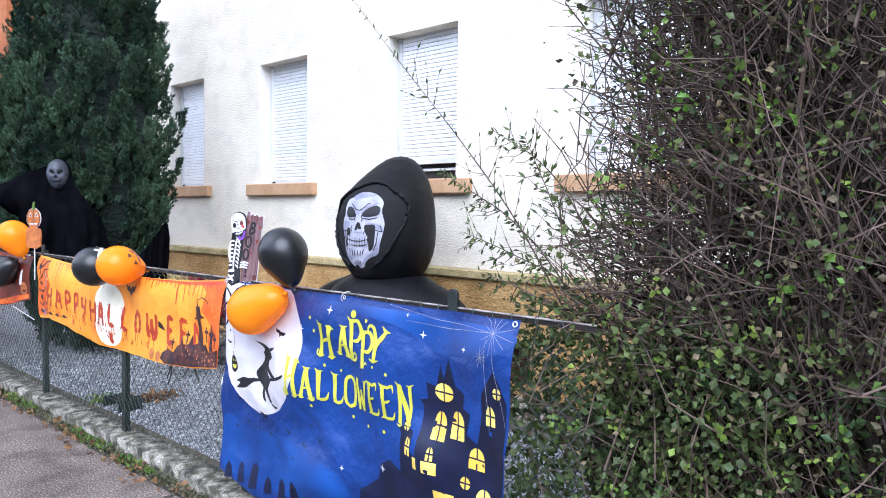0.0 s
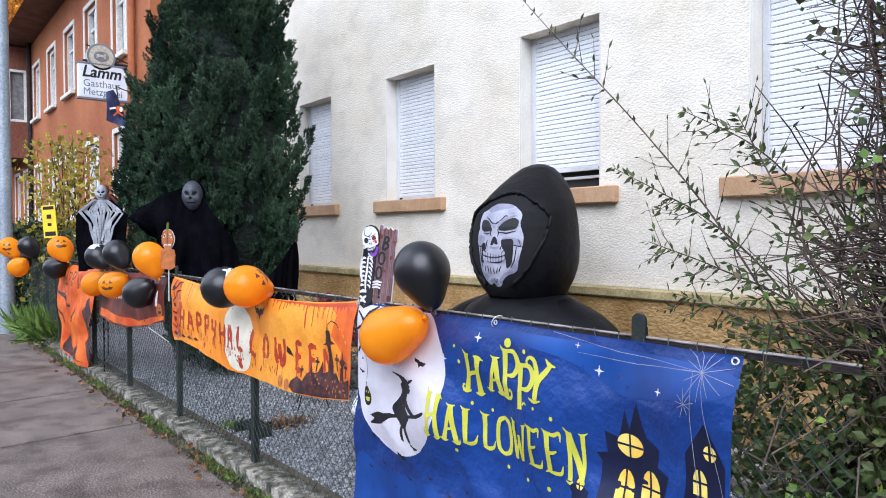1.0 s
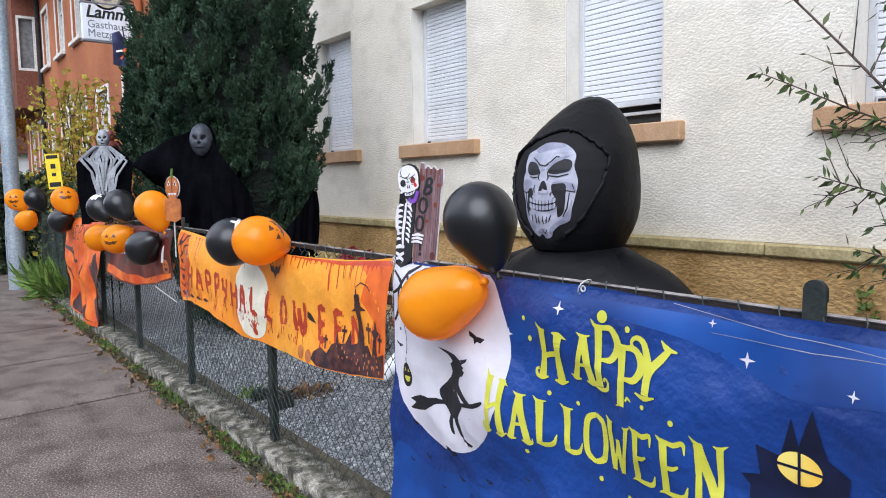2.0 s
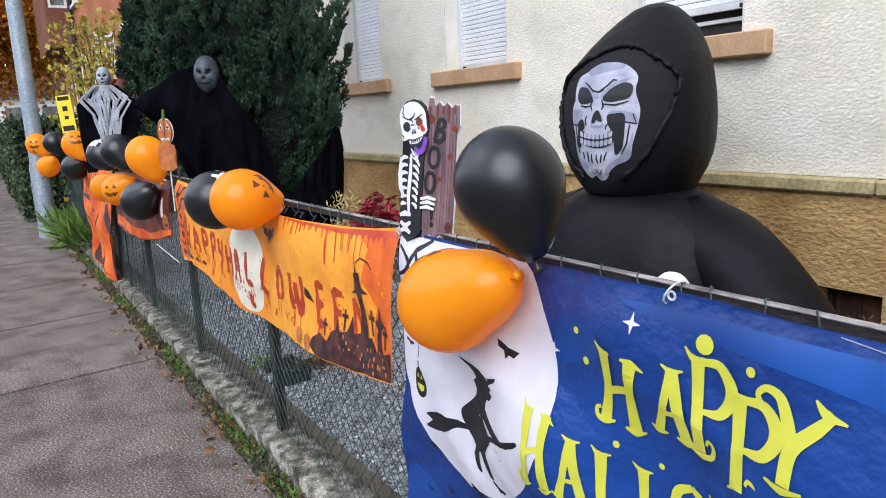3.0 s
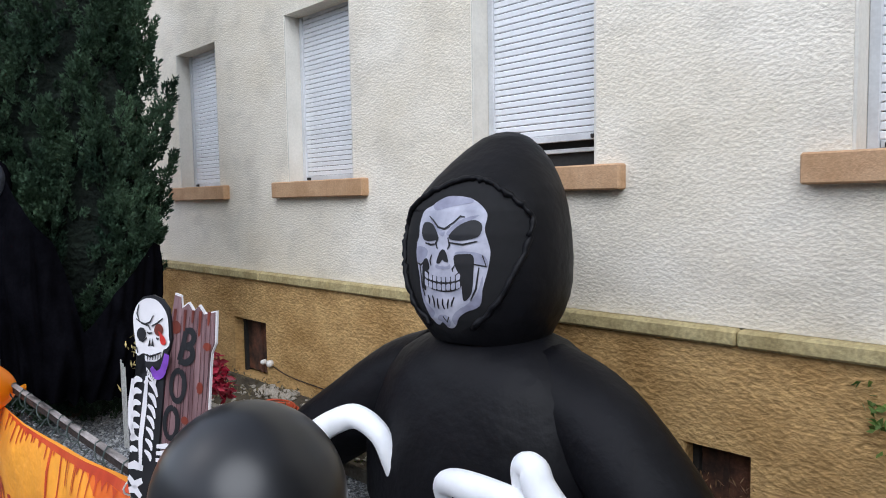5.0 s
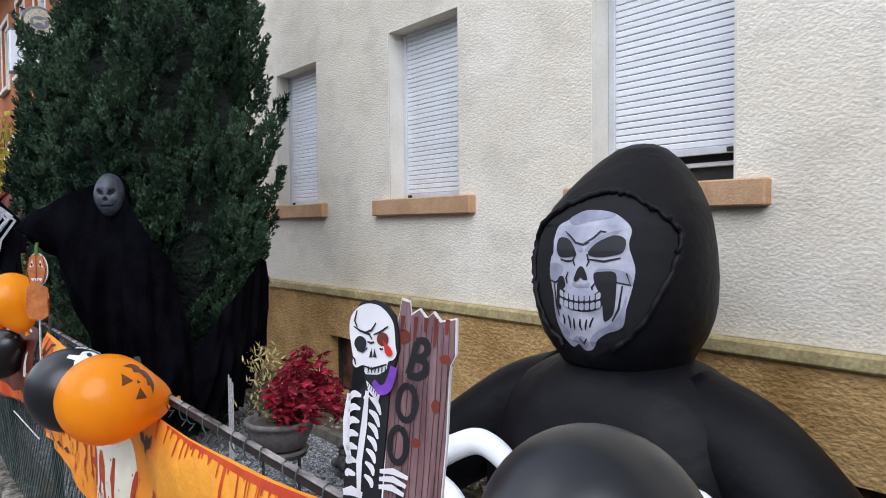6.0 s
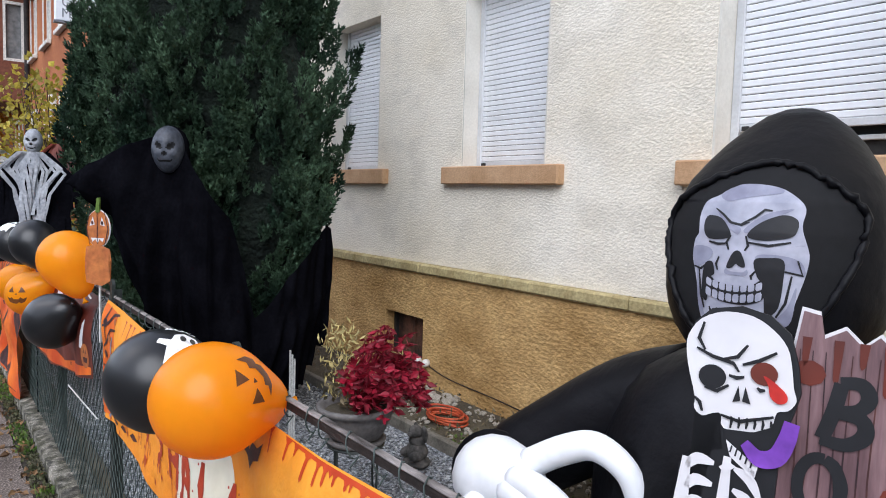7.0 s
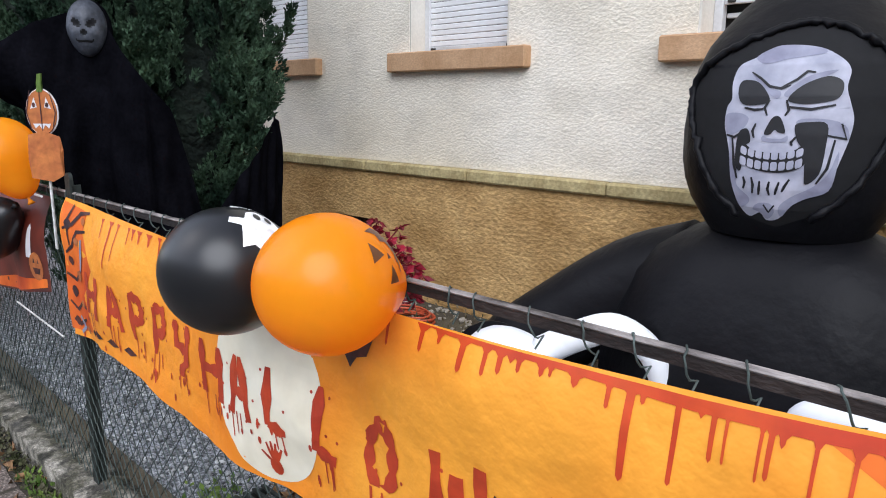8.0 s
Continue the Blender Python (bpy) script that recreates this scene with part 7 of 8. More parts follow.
edging = thing("bed_edging", "mossy concrete edging along the flower bed", "edging")
x = -9.4
while x < 3.0:
    bm = one_box(x + 0.004, x + 0.996, 3.90, 3.948, -0.05, 0.095, 0.008)
    part("edging_stone", bm, M["edging"], edging)
    x += 1.0

rug = thing("red_mat", "brown-red heap of dry leaves on the gravel", "dry leaves")
v, f = leaf_soup(random.Random(3), [Vector((-4.38 + random.gauss(0, 0.05), 2.60 + random.gauss(0, 0.09), 0.03 + random.random() * 0.03)) for k in range(160)], 0.05, lambda p: Vector((0, 0, 0.2)), 1, 0.3)
soup("leaves", v, f, M["deadleaf"], rug)["kind"] = "stuff"
tray = thing("metal_shoe_rack", "low dark metal grate standing on the gravel", "metal grate")
for k in range(5):
    part("bar", one_box(-4.46, -4.20, 2.28 + 0.035 * k, 2.292 + 0.035 * k, 0.09, 0.10), M["iron"], tray)
for x in (-4.46, -4.212):
    part("side_bar", one_box(x, x + 0.012, 2.275, 2.437, 0.021, 0.089), M["iron"], tray)

# loose stones on the bed
stones = [stone_mesh("stone", M["rubble"], k, 0.6) for k in range(5)]
rng = random.Random(17)
rubble = thing("bed_stones", "loose rubble stones on the flower bed", "stones", kind="stuff")
for k in range(400):
    if k < 90 or k >= 230:
        x, y, s = rng.uniform(-6.6, -4.3), rng.uniform(4.0, 4.58), rng.uniform(0.008, 0.03)
    elif k < 200:
        x, y, s = rng.uniform(-2.9, -0.6), rng.uniform(4.0, 4.58), rng.uniform(0.018, 0.06)
    else:
        x, y, s = rng.uniform(-6.35, -5.9), rng.uniform(4.4, 4.58), rng.uniform(0.03, 0.055)
    o = new("stone", stones[k % 5])
    o.parent = rubble
    o.matrix_basis = Matrix.Translation((x, y, 0.035 + s * 0.35)) @ Euler((rng.uniform(-0.3, 0.3), rng.uniform(-0.3, 0.3), rng.uniform(0, 6))).to_matrix().to_4x4() @ Matrix.Diagonal((s, s * 0.8, s, 1))


def scatter(name, label, category, material, count, area, size, height, seed, aim=None, ratio=0.35, spread=1.0, bend=0.25):
    r = random.Random(seed)
    spots = []
    while len(spots) < count:
        p = area(r)
        if p is not None:
            spots.append(Vector((p[0], p[1], p[2] + r.random() * height)))
    v, f = leaf_soup(r, spots, size, aim, spread, ratio, bend)
    return tagged(soup(name, v, f, material), label, category, kind="stuff")


# gravel chips
rng = random.Random(4)
ico = [Vector(c) for c in ((0, 0, 1), (0.9, 0, 0.2), (0.28, 0.85, 0.2), (-0.72, 0.53, 0.2), (-0.72, -0.53, 0.2), (0.28, -0.85, 0.2), (0, 0, -0.6))]
tri = [(0, 1, 2), (0, 2, 3), (0, 3, 4), (0, 4, 5), (0, 5, 1), (6, 2, 1), (6, 3, 2), (6, 4, 3), (6, 5, 4), (6, 1, 5)]
v, f = [], []
for k in range(15000):
    x = -7.0 + 6.2 * rng.random() ** 1.1
    y = rng.uniform(2.15, 3.88)
    s = rng.uniform(0.007, 0.016)
    m = Euler((rng.uniform(-0.5, 0.5), rng.uniform(-0.5, 0.5), rng.uniform(0, 6.3))).to_matrix()
    b = len(v)
    v += [m @ Vector((c.x * s * rng.uniform(0.7, 1.3), c.y * s * 0.8, c.z * s * 0.7)) + Vector((x, y, 0.024)) for c in ico]
    f += [(a + b, c + b, d + b) for a, c, d in tri]
tagged(soup("gravel", v, f, M["chip"]), "loose blue-grey gravel chips in the front garden", "gravel", kind="stuff")

up = lambda p: Vector((0, -0.2, 1.0))


def along_kerb(r):
    x = r.uniform(-11.5, 0.5)
    if noise.noise(Vector((x * 1.7, 0, 0))) < 0.0:
        return None
    return (x, r.gauss(1.915, 0.022), 0.0)


def litter(r):
    x = r.uniform(-11, 0.8)
    if noise.noise(Vector((x * 2.1, 7, 0))) < -0.05 and r.random() < 0.8:
        return None
    return (x, min(1.94, 1.935 - abs(r.gauss(0, 0.075))), 0.006)


scatter("kerb_weeds", "green weeds along the foot of the kerb", "weeds", M["weed"], 1900, along_kerb, 0.032, 0.02, 31, up, 0.22, 0.6)
scatter("kerb_moss", "moss and earth along the foot of the kerb", "moss", M["kerbmoss"], 9000, lambda r: (r.uniform(-12, 1), r.gauss(1.915, 0.022), 0.0), 0.016, 0.022, 32, up, 0.5, 1.0)
scatter("fallen_leaves", "brown fallen leaves on the pavement edge", "fallen leaves", M["deadleaf"], 620, litter, 0.044, 0.012, 33, None, 0.38, 1.0, 0.5).matrix_basis = Matrix.Diagonal((1, 1, 1, 1))
scatter("bed_weeds", "low weeds and dry stalks on the flower bed", "weeds", M["leaf_grey"], 1700, lambda r: (r.uniform(-8, -0.6), r.uniform(3.97, 4.6), 0.035), 0.04, 0.06, 34, up, 0.16, 0.8)
scatter("bed_moss", "green moss patches on the flower bed", "moss", M["weed"], 900, lambda r: (r.gauss(-4.95, 0.22), r.uniform(3.97, 4.3), 0.036), 0.02, 0.01, 35, up, 0.4, 1.0)
scatter("gravel_weeds", "small green weeds in the gravel", "weeds", M["weed"], 130, lambda r: (r.gauss(-4.55, 0.08), r.gauss(2.32, 0.05), 0.03), 0.03, 0.02, 36, up, 0.3, 0.8)
scatter("dry_stalks", "dry brown stalks before the cellar window", "dry plant", M["deadleaf"], 260, lambda r: (r.uniform(-2.75, -2.3), r.uniform(4.35, 4.55), 0.05), 0.035, 0.32, 37, up, 0.1, 0.8)
scatter("wall_creeper", "thin green creeper growing up the plinth", "creeper", M["weed"], 130, lambda r: (lambda t: (-1.95 + 0.35 * t + r.gauss(0, 0.025), 4.60 - 0.01 * r.random(), 0.85 - 0.8 * t))(r.random()), 0.04, 0.03, 38, None, 0.3, 1.0)

# ---- ferns and shrubs near the lamp pole ----
scatter("fern_clump", "clump of long green strap leaves behind the pole", "plant", M["weed"], 260, lambda r: (r.gauss(-10.2, 0.45), r.gauss(2.0, 0.10), 0.05), 0.34, 0.18, 41, lambda p: Vector(((p.x + 10.2) * 1.2, -0.5, 1.1)), 0.07, 0.6, 0.5)
scatter("yellow_shrub", "tall shrub with yellow-green autumn leaves", "shrub", M["yellowleaf"], 2600, lambda r: (r.gauss(-12.6, 0.6), r.gauss(2.75, 0.28), 0.3 + 2.6 * r.random() ** 1.3), 0.085, 0.1, 42, up, 0.4, 1.2)
scatter("green_shrub", "green shrub leaves behind the fence", "shrub", M["darkhedge"], 2200, lambda r: (r.gauss(-11.6, 0.9), r.gauss(2.5, 0.25), 0.05 + 1.3 * r.random()), 0.075, 0.1, 43, up, 0.4, 1.2)
bm = bmesh.new()
r5 = random.Random(44)
for k in range(14):
    x, y = r5.gauss(-12.6, 0.35), r5.gauss(2.75, 0.15)
    tube(bm, [(x, y, 0), (x + r5.gauss(0, 0.15), y + r5.gauss(0, 0.1), 1.4), (x + r5.gauss(0, 0.3), y + r5.gauss(0, 0.2), 2.9)], [0.015, 0.01, 0.004], 5)
tagged(part("shrub_stems", bm, M["bark"]), "thin brown shrub stems behind the fence", "shrub stems", kind="stuff")

# far hedge along the pavement
fh = thing("far_hedge", "long clipped dark green hedge along the pavement", "hedge")
# plain filler box, its near-black colour standing in for shade behind the leaves
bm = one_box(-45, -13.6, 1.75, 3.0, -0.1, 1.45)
part("inner_hedge", bm, M["inner_shade"], fh, "near-black box painted as the shade inside the hedge")
r6 = random.Random(51)
pts = []
for k in range(13000):
    x = -13.4 - 30 * r6.random() ** 1.7
    if r6.random() < 0.6:
        pts.append(Vector((x, 1.72 - 0.14 * r6.random() - 0.1 * noise.noise(Vector((x, 0, 0))), r6.uniform(0.02, 1.55))))
    elif r6.random() < 0.5:
        pts.append(Vector((x, r6.uniform(1.6, 3.0), 1.45 + r6.gauss(0.06, 0.07))))
    else:
        pts.append(Vector((-13.55 + r6.gauss(0.05, 0.06), r6.uniform(1.65, 3.0), r6.uniform(0.02, 1.55))))
v, f = leaf_soup(r6, pts, 0.085, up, 1.2, 0.4)
soup("leaves", v, f, M["darkhedge"], fh)["kind"] = "stuff"

warn = thing("yellow_sign", "narrow yellow warning plate with black markings on a stake", "sign")
bm = one_box(-0.09, 0.09, -0.006, 0.006, 0, 0.46, 0.003)
part("plate", bm, M["yellowsign"], warn)
for z0, z1, w in ((0.40, 0.445, 0.07), (0.27, 0.33, 0.03), (0.17, 0.21, 0.025), (0.03, 0.09, 0.07)):
    part("marking", one_box(-w, w, -0.009, -0.0065, z0, z1), M["ink"], warn)
part("stake", one_box(-0.012, 0.012, 0.0065, 0.02, -1.62, 0.4), M["rust"], warn)
warn.matrix_basis = pose(-9.15, 1.94, 1.36, 0, -4, 60) @ Matrix.Scale(0.84, 4)

# ---- orange guest house ----
gh = thing("orange_guest_house", "three-storey orange rendered house with white windows", "house")
GX0, GX1, GY, GZ = -27.0, -11.4, 3.75, 6.9
cols = [(-26.1, -25.2), (-24.3, -23.4), (-22.35, -21.4), (-20.2, -19.2), (-18.05, -17.05), (-15.95, -14.95), (-13.7, -12.8)]
rows_ = [(1.75, 3.25), (4.6, 6.05)]
bm = bmesh.new()
prev = GX0
for a, b in cols + [(GX1, GX1)]:
    box(bm, prev, a, GY, GY + 0.3, -0.1, GZ)
    prev = b
for a, b in cols:
    z = -0.1
    for lo, hi in rows_ + [(GZ, GZ)]:
        box(bm, a, b, GY, GY + 0.3, z, lo)
        z = hi
box(bm, GX1 - 0.3, GX1, GY + 0.301, GY + 9, -0.1, GZ)
box(bm, GX0, GX0 + 0.3, GY + 0.301, GY + 9, -0.1, GZ)
part("wall", bm, M["terracotta"], gh, "orange rendered facade")
bm = bmesh.new()
rv = [bm.verts.new(q) for q in ((GX0 - 0.6, GY - 0.75, GZ - 0.1), (GX1 + 0.5, GY - 0.75, GZ - 0.1), (GX1 + 0.5, GY + 9.5, GZ - 0.1), (GX0 - 0.6, GY + 9.5, GZ - 0.1), (GX0 - 0.6, GY + 4.4, GZ + 4), (GX1 + 0.5, GY + 4.4, GZ + 4))]
for q in ((0, 1, 5, 4), (2, 3, 4, 5), (0, 4, 3), (1, 2, 5), (3, 2, 1, 0)):
    bm.faces.new([rv[i] for i in q])
part("roof", bm, M["rooftile"], gh, "brown tiled roof with deep eaves")
for a, b in cols:
    for lo, hi in rows_:
        w = part("window", one_box(a + 0.09, b - 0.09, GY + 0.14, GY + 0.16, lo + 0.09, hi - 0.09), M["pane"], gh)
        fr = bmesh.new()
        box(fr, a + 0.002, a + 0.09, GY + 0.05, GY + 0.17, lo + 0.002, hi - 0.002)
        box(fr, b - 0.09, b - 0.002, GY + 0.05, GY + 0.17, lo + 0.002, hi - 0.002)
        box(fr, a + 0.091, b - 0.091, GY + 0.05, GY + 0.17, lo + 0.002, lo + 0.09)
        box(fr, a + 0.091, b - 0.091, GY + 0.05, GY + 0.17, hi - 0.09, hi - 0.002)
        box(fr, (a + b) / 2 - 0.04, (a + b) / 2 + 0.04, GY + 0.08, GY + 0.135, lo + 0.091, hi - 0.091)
        box(fr, a + 0.091, (a + b) / 2 - 0.041, GY + 0.09, GY + 0.13, lo + 1.0, lo + 1.05)
        box(fr, (a + b) / 2 + 0.041, b - 0.091, GY + 0.09, GY + 0.13, lo + 1.0, lo + 1.05)
        part("frame", fr, M["frame_white"], w, "white window frame")
        sur = bmesh.new()
        box(sur, a - 0.09, a, GY - 0.02, GY - 0.002, lo, hi)
        box(sur, b, b + 0.09, GY - 0.02, GY - 0.002, lo, hi)
        box(sur, a - 0.09, b + 0.09, GY - 0.02, GY - 0.002, hi + 0.001, hi + 0.09)
        part("surround", sur, M["frame_white"], w, "pale window surround")
        part("sill", one_box(a - 0.10, b + 0.10, GY - 0.10, GY - 0.002, lo - 0.09, lo - 0.001, 0.01), M["frame_white"], w, "pale stone sill")
bay = bmesh.new()
box(bay, -26.5, -23.0, 3.12, GY - 0.001, 3.6, 4.62)
box(bay, -26.5, -23.0, 3.12, GY - 0.001, 6.1, 6.75)
box(bay, -26.5, -23.0, 3.12, 3.20, 4.621, 6.099)
box(bay, -26.5, -23.0, 3.66, GY - 0.001, 4.621, 6.099)
part("bay", bay, M["darkrender"], gh, "brown projecting bay")
bw = part("bay_window", one_box(-23.12, -23.1, 3.201, 3.659, 4.63, 6.09), M["pane"], gh)
fr = bmesh.new()
box(fr, -23.09, -23.0, 3.201, 3.26, 4.622, 6.098)
box(fr, -23.09, -23.0, 3.60, 3.659, 4.622, 6.098)
box(fr, -23.09, -23.0, 3.261, 3.599, 4.622, 4.69)
box(fr, -23.09, -23.0, 3.261, 3.599, 6.03, 6.098)
part("frame", fr, M["frame_white"], bw)
for x, y in ((-22.6, GY - 0.08), (-12.2, GY - 0.08)):
    bm = bmesh.new()
    tube(bm, [(x, y, 0.0), (x, y, GZ - 0.1)], 0.06, 10)
    part("drainpipe", bm, M["rust"] if x < -20 else M["terracotta"], gh, smooth=True)
part("meter_box", one_box(-18.75, -18.45, GY - 0.12, GY - 0.003, 3.05, 3.5, 0.01), M["frame_white"], gh)

# hanging sign of the guest house
hs = thing("hanging_inn_sign", "white hanging inn sign with black lettering on an iron bracket", "sign")
SX = -12.3
part("panel", one_box(SX - 0.05, SX + 0.05, 2.87, 3.62, 3.62, 4.16, 0.01), M["signwhite"], hs)
part("lower_edge", one_box(SX - 0.055, SX + 0.055, 2.86, 3.63, 3.595, 3.619), M["signgrey"], hs)
part("upper_edge", one_box(SX - 0.055, SX + 0.055, 2.86, 3.63, 4.161, 4.185), M["signgrey"], hs)
onx = lambda y, z, off: Vector((SX + 0.05 + off, y, z))
part("name_lettering", lay(letters("Lamm", 0.255, (2.92, 3.955), 0.95, 0.22, 0, 0.006), onx, 0.004, 0), M["ink"], hs, "black lettering reading Lamm")
part("lower_lettering", lay(joined(letters("Gasthaus", 0.165, (2.94, 3.80), 0.93), letters("Metzgerei", 0.165, (2.94, 3.665), 0.90)), onx, 0.004, 0), M["signgrey"], hs, "grey lettering reading Gasthaus Metzgerei")
bm = bmesh.new()
tube(bm, [(SX - 0.04, 3.22, 4.30), (SX + 0.04, 3.22, 4.30)], 0.22, 32)
part("roundel", bm, M["signgold"], hs, "round cream and gold emblem")
part("roundel_ring", lay(shape(oval(3.22, 4.30, 0.215, 0.215, 40)), onx, 0.0, 0), M["signgrey"], hs)
part("roundel_face", lay(shape(oval(3.22, 4.30, 0.185, 0.185, 40)), onx, 0.004, 0), M["signgold"], hs)
part("emblem_field", lay(shape(oval(3.22, 4.30, 0.115, 0.085, 32)), onx, 0.008, 0), M["signgrey"], hs)
part("emblem", lay(shape([(3.14, 4.27), (3.17, 4.27), (3.175, 4.295), (3.25, 4.295), (3.255, 4.27), (3.28, 4.27), (3.28, 4.32), (3.30, 4.34), (3.27, 4.35), (3.24, 4.33), (3.15, 4.335)]), onx, 0.012, 0), M["signgold"], hs)
bm = bmesh.new()
tube(bm, [(SX, 2.95, 4.22), (SX, GY, 4.22)], 0.02, 8)
tube(bm, [(SX, 3.0, 4.48), (SX, GY, 4.22)], 0.012, 6)
part("bracket", bm, M["iron"], hs, "black iron bracket")
flag = thing("small_flag", "small dark blue flag hanging below the inn sign", "flag")
v, f = [], []
for i in range(9):
    for j in range(9):
        t, u = i / 8, j / 8
        v.append(Vector((-11.9 + 0.03 * math.sin(5 * u + 3 * t), 3.20 + 0.34 * u * (0.55 + 0.45 * t), 3.60 - 0.38 * t - 0.1 * u + 0.18 * (1 - t) * (1 - abs(u - 0.6)))))
for i in range(8):
    for j in range(8):
        f.append((i * 9 + j, i * 9 + j + 1, i * 9 + j + 10, i * 9 + j + 9))
soup("cloth", v, f, M["flag"], flag, smooth=True)
part("emblem", lay(shape(oval(3.38, 3.42, 0.05, 0.045, 10), stroke([(3.3, 3.30), (3.36, 3.37), (3.44, 3.31)], 0.035)), lambda y, z, off: Vector((-11.86 + off, y, z)), 0.0, 0), M["redorange"], flag)
prints("emblem_white", flag, [oval(3.41, 3.41, 0.025, 0.045, 10), [(3.24, 3.39), (3.33, 3.41), (3.33, 3.44), (3.24, 3.42)]], lambda y, z, off: Vector((-11.85 + off, y, z)), 0.0, M["whiteprint"], "", 0)
bm = bmesh.new()
tube(bm, [(-11.92, 3.42, 3.2), (-11.92, 3.36, 3.80)], 0.010, 6)
tube(bm, [(-11.92, 3.36, 3.78), (-12.1, GY, 3.7)], 0.008, 6)
part("staff", bm, M["iron"], flag)

# ---- distance: autumn trees, white house, houses across the street ----
def leafy_tree(name, label, base, height, radius, material, count, size, seed):
    t = thing(name, label, "tree")
    r = random.Random(seed)
    b = Vector(base)
    bm = bmesh.new()
    tube(bm, smooth_line([b, b + Vector((0.1, 0, height * 0.3)), b + Vector((-0.1, 0.1, height * 0.85))], 4), [0.28, 0.26, 0.24, 0.22, 0.18, 0.14, 0.10, 0.06, 0.02], 10)
    part("trunk", bm, M["bark"], t, smooth=True)
    bm = bmesh.new()
    clumps = []
    for k in range(34):
        a, u = r.uniform(0, 6.28), r.random()
        z = height * (0.32 + 0.66 * u)
        q = radius * math.sin(math.pi * (0.18 + 0.75 * u)) * r.uniform(0.5, 1.0)
        c = b + Vector((q * math.cos(a), q * math.sin(a), z))
        clumps.append(c)
        tube(bm, [b + Vector((0, 0, z * 0.7)), (b + Vector((0, 0, z * 0.8)) + c) / 2, c], [0.07, 0.05, 0.015], 6)
    part("limbs", bm, M["bark"], t)
    spots = []
    for k in range(count):
        c = r.choice(clumps)
        spots.append(c + Vector((r.gauss(0, 1), r.gauss(0, 1), r.gauss(0, 0.75))) * radius * 0.22)
    v, f = leaf_soup(r, spots, size, lambda p: Vector((0, 0, -0.4)), 1.0, 0.45)
    soup("crown", v, f, material, t)["kind"] = "stuff"
    return t


leafy_tree("autumn_tree", "large tree with orange autumn leaves", (-33, 1.2, -0.15), 12.5, 4.8, M["autumn"], 34000, 0.19, 61)
leafy_tree("autumn_tree", "tree with orange-yellow autumn leaves", (-38, 5.6, -0.15), 13, 4.5, M["autumn"], 20000, 0.22, 62)
wh = thing("white_house", "distant white house with a brown tiled roof", "house")
part("wall", one_box(-60, -50, 2.0, 9.0, -0.15, 3.6), M["whitehouse"], wh)
bm = bmesh.new()
rv = [bm.verts.new(q) for q in ((-60.5, 1.4, 3.5), (-49.5, 1.4, 3.5), (-49.5, 9.6, 3.5), (-60.5, 9.6, 3.5), (-60.5, 5.5, 7.4), (-49.5, 5.5, 7.4))]
for q in ((0, 1, 5, 4), (2, 3, 4, 5), (0, 4, 3), (1, 2, 5), (3, 2, 1, 0)):
    bm.faces.new([rv[i] for i in q])
part("roof", bm, M["rooftile"], wh)
for y in (2.7, 4.6, 6.6):
    w = part("window", one_box(-49.99, -49.95, y, y + 1.0, 1.5, 2.8), M["pane"], wh)
    part("sill", one_box(-49.99, -49.88, y - 0.1, y + 1.1, 1.40, 1.499), M["frame_white"], w)
wing = thing("white_shed", "low pale outbuilding behind the hedge", "house")
part("wall", one_box(-46, -40, 1.3, 1.9, -0.15, 3.2), M["whitehouse"], wing)
opposite = bmesh.new()
box(opposite, -60, 30, -16.5, -16, -0.15, 6.5)
tagged(part("wall_opposite", opposite, M["whitehouse"]), "plain pale house fronts across the street", "wall", kind="structure")

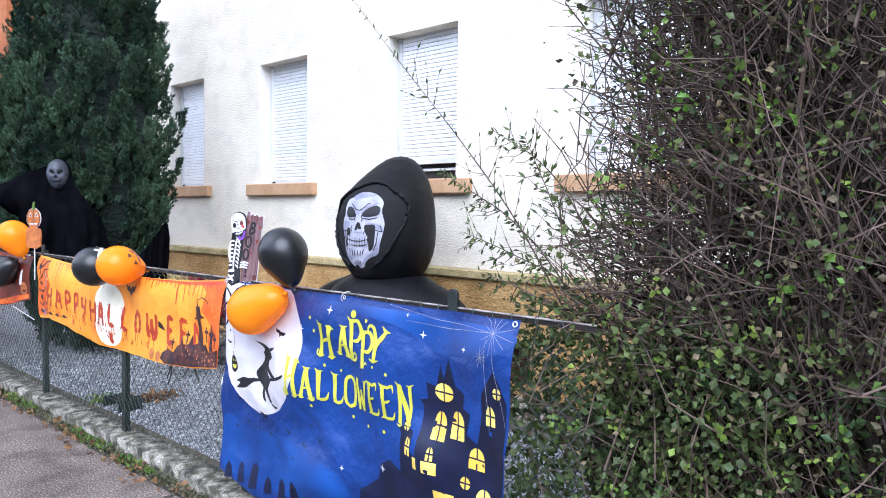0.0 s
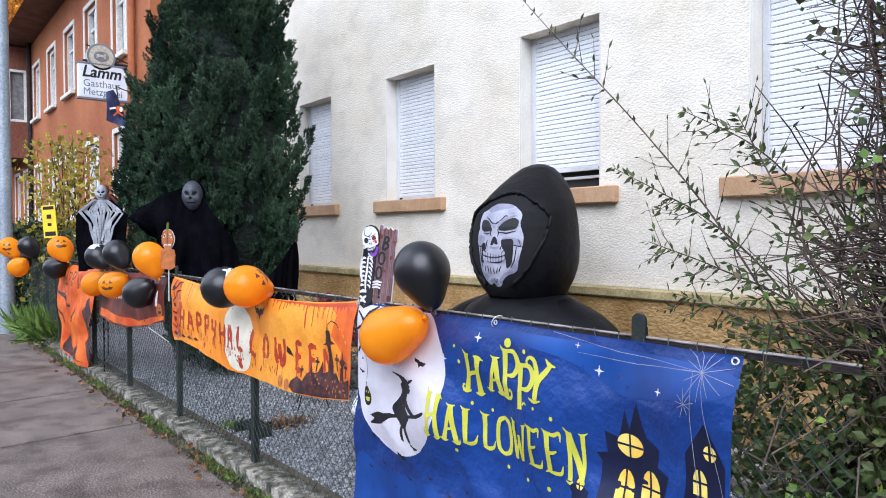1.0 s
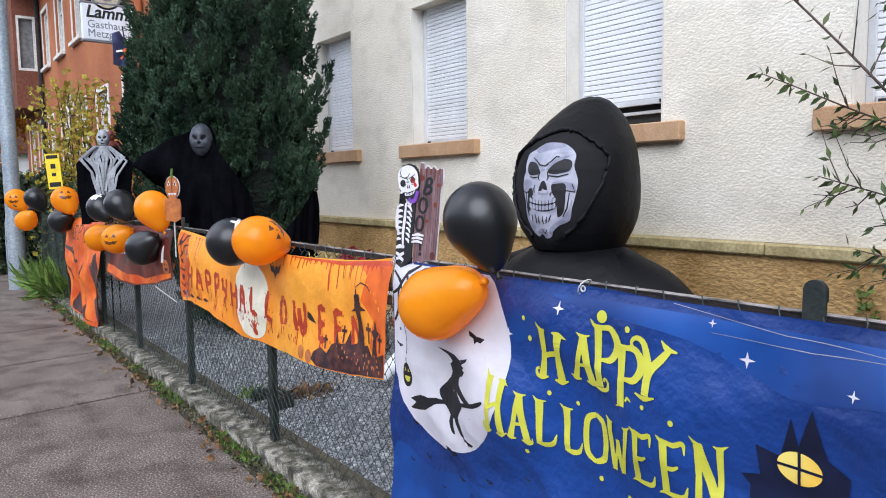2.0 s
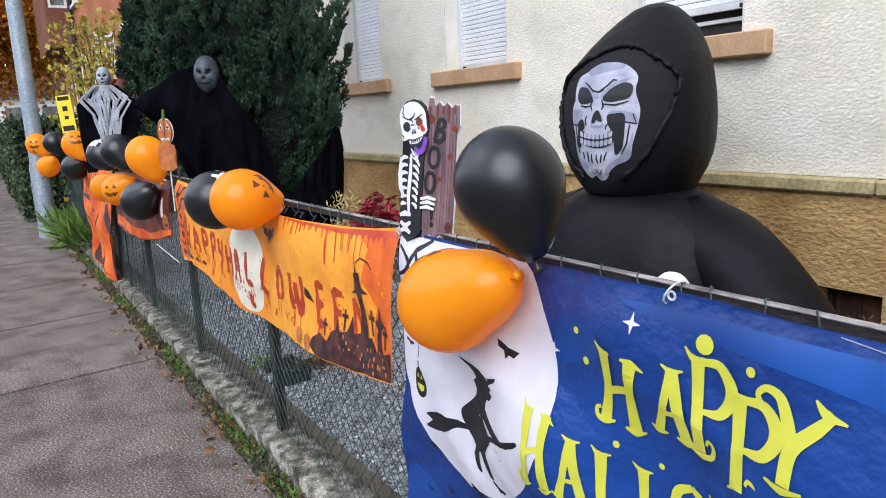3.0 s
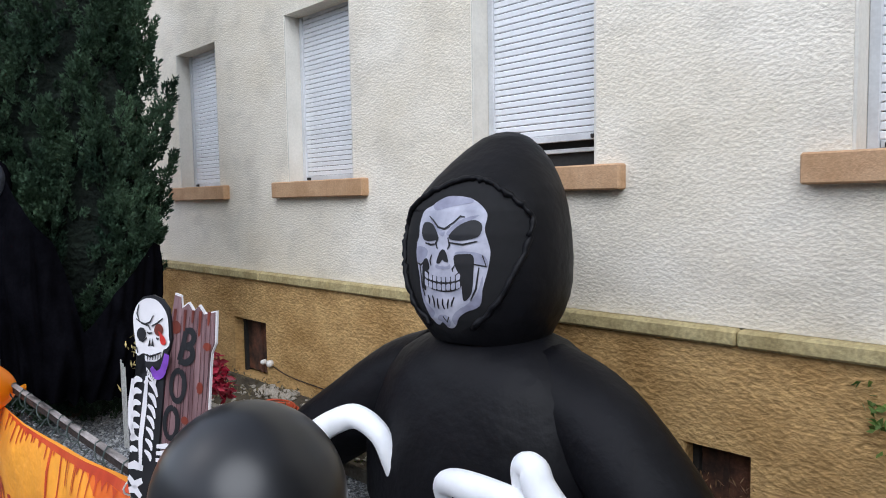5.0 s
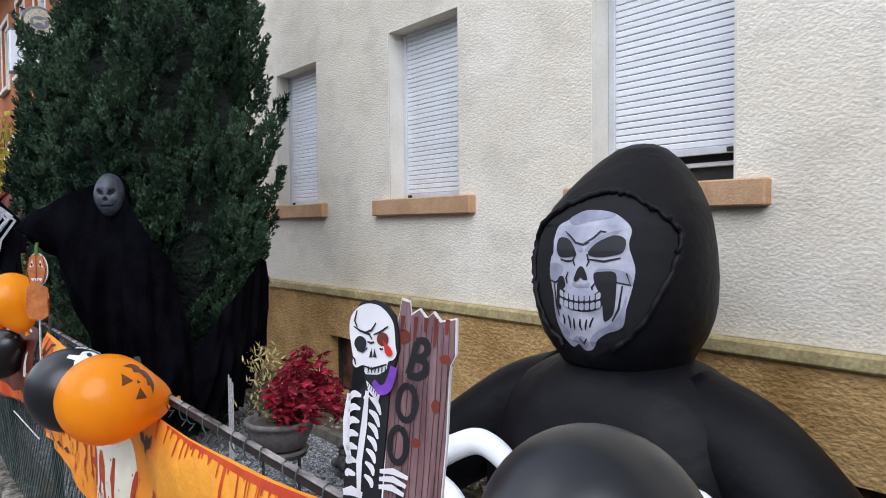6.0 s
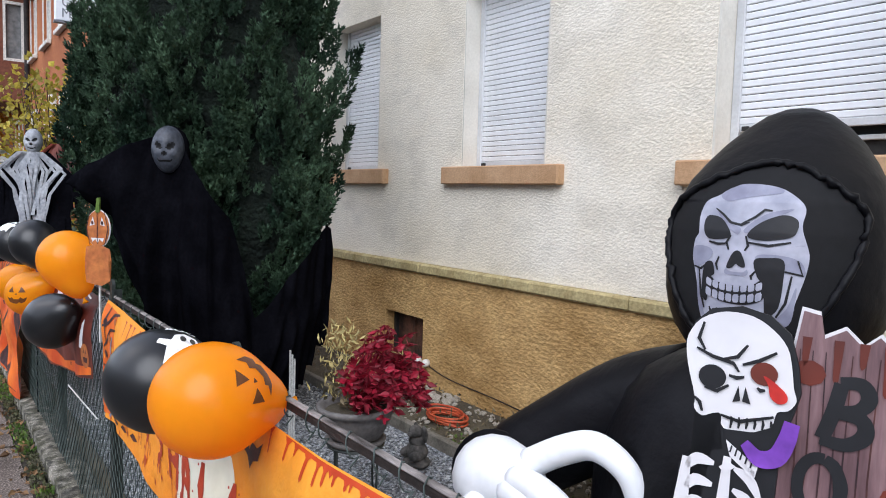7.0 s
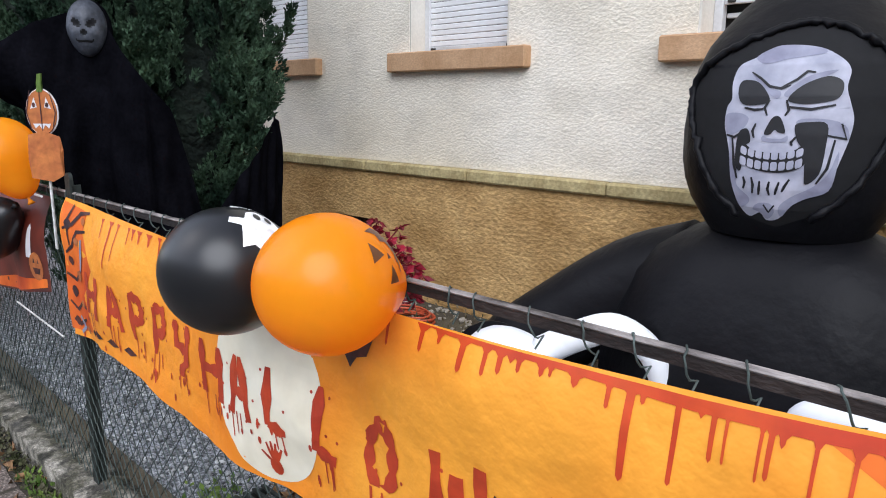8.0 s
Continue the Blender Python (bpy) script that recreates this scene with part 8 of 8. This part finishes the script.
# ---- pavement slabs and street kerb, piece by piece ----
x, k = -30.0, 0
edges = [-5.19 + 1.46 * i for i in range(-18, 1)] + [-2.6 + 1.46 * i for i in range(0, 9)]
for a, b in zip(edges, edges[1:]):
    bm = bmesh.new()
    n = 36
    lean = 0.10
    top = [[bm.verts.new((a + 0.016 + (b - a - 0.032) * i / n - lean * (j / 3 - 0.5) * 0.9 + 0.011 * noise.noise(Vector((a + 7, j * 1.1 + i * 0.01, 0))) + 0.004 * noise.noise(Vector((i * 0.8, j * 2.3, a))), 0.815 + (1.868 + 0.012 * noise.noise(Vector((a + i * 0.35, 5, 2))) - 0.815) * j / 3, (0.0 if 0 < i < n else -0.003) + 0.002 * noise.noise(Vector((a + i * 0.7, j * 0.9, 3))))) for i in range(n + 1)] for j in range(4)]
    for j in range(3):
        for i in range(n):
            bm.faces.new((top[j][i], top[j][i + 1], top[j + 1][i + 1], top[j + 1][i]))
    ring_ = top[0] + [r_[-1] for r_ in top[1:]] + top[-1][::-1][1:] + [r_[0] for r_ in top[1:-1]][::-1]
    low = [bm.verts.new((q.co.x, q.co.y, -0.03)) for q in ring_]
    for i in range(len(ring_)):
        bm.faces.new((ring_[i], ring_[i - 1], low[i - 1], low[i]))
    part("slab", bm, M["slab"], pavement, smooth=False)
street_kerb = tagged(new("street_kerb"), "pale worn granite kerb along the street", "kerb", kind="structure")
x = -30.0
rng = random.Random(9)
while x < 8:
    l = rng.uniform(0.75, 1.0)
    dy = rng.uniform(-0.006, 0.006)
    part("kerb_stone", one_box(x + 0.008, x + l - 0.008, 0.63 + dy, 0.80 + dy, -0.15, 0.004 + rng.uniform(-0.004, 0.006), 0.012), M["whitekerb"], street_kerb)
    x += l
scatter("joint_grass", "thin grass between kerb and pavement", "grass", M["weed"], 900, lambda r: (r.uniform(-16, 0), r.gauss(0.808, 0.010), -0.005), 0.03, 0.012, 71, up, 0.2, 0.7)
scatter("verge_leaves", "brown fallen leaves beside the street kerb", "fallen leaves", M["deadleaf"], 240, lambda r: (r.uniform(-9, -1), r.uniform(0.45, 0.64), -0.105), 0.05, 0.01, 72, None, 0.4, 1.0, 0.5)
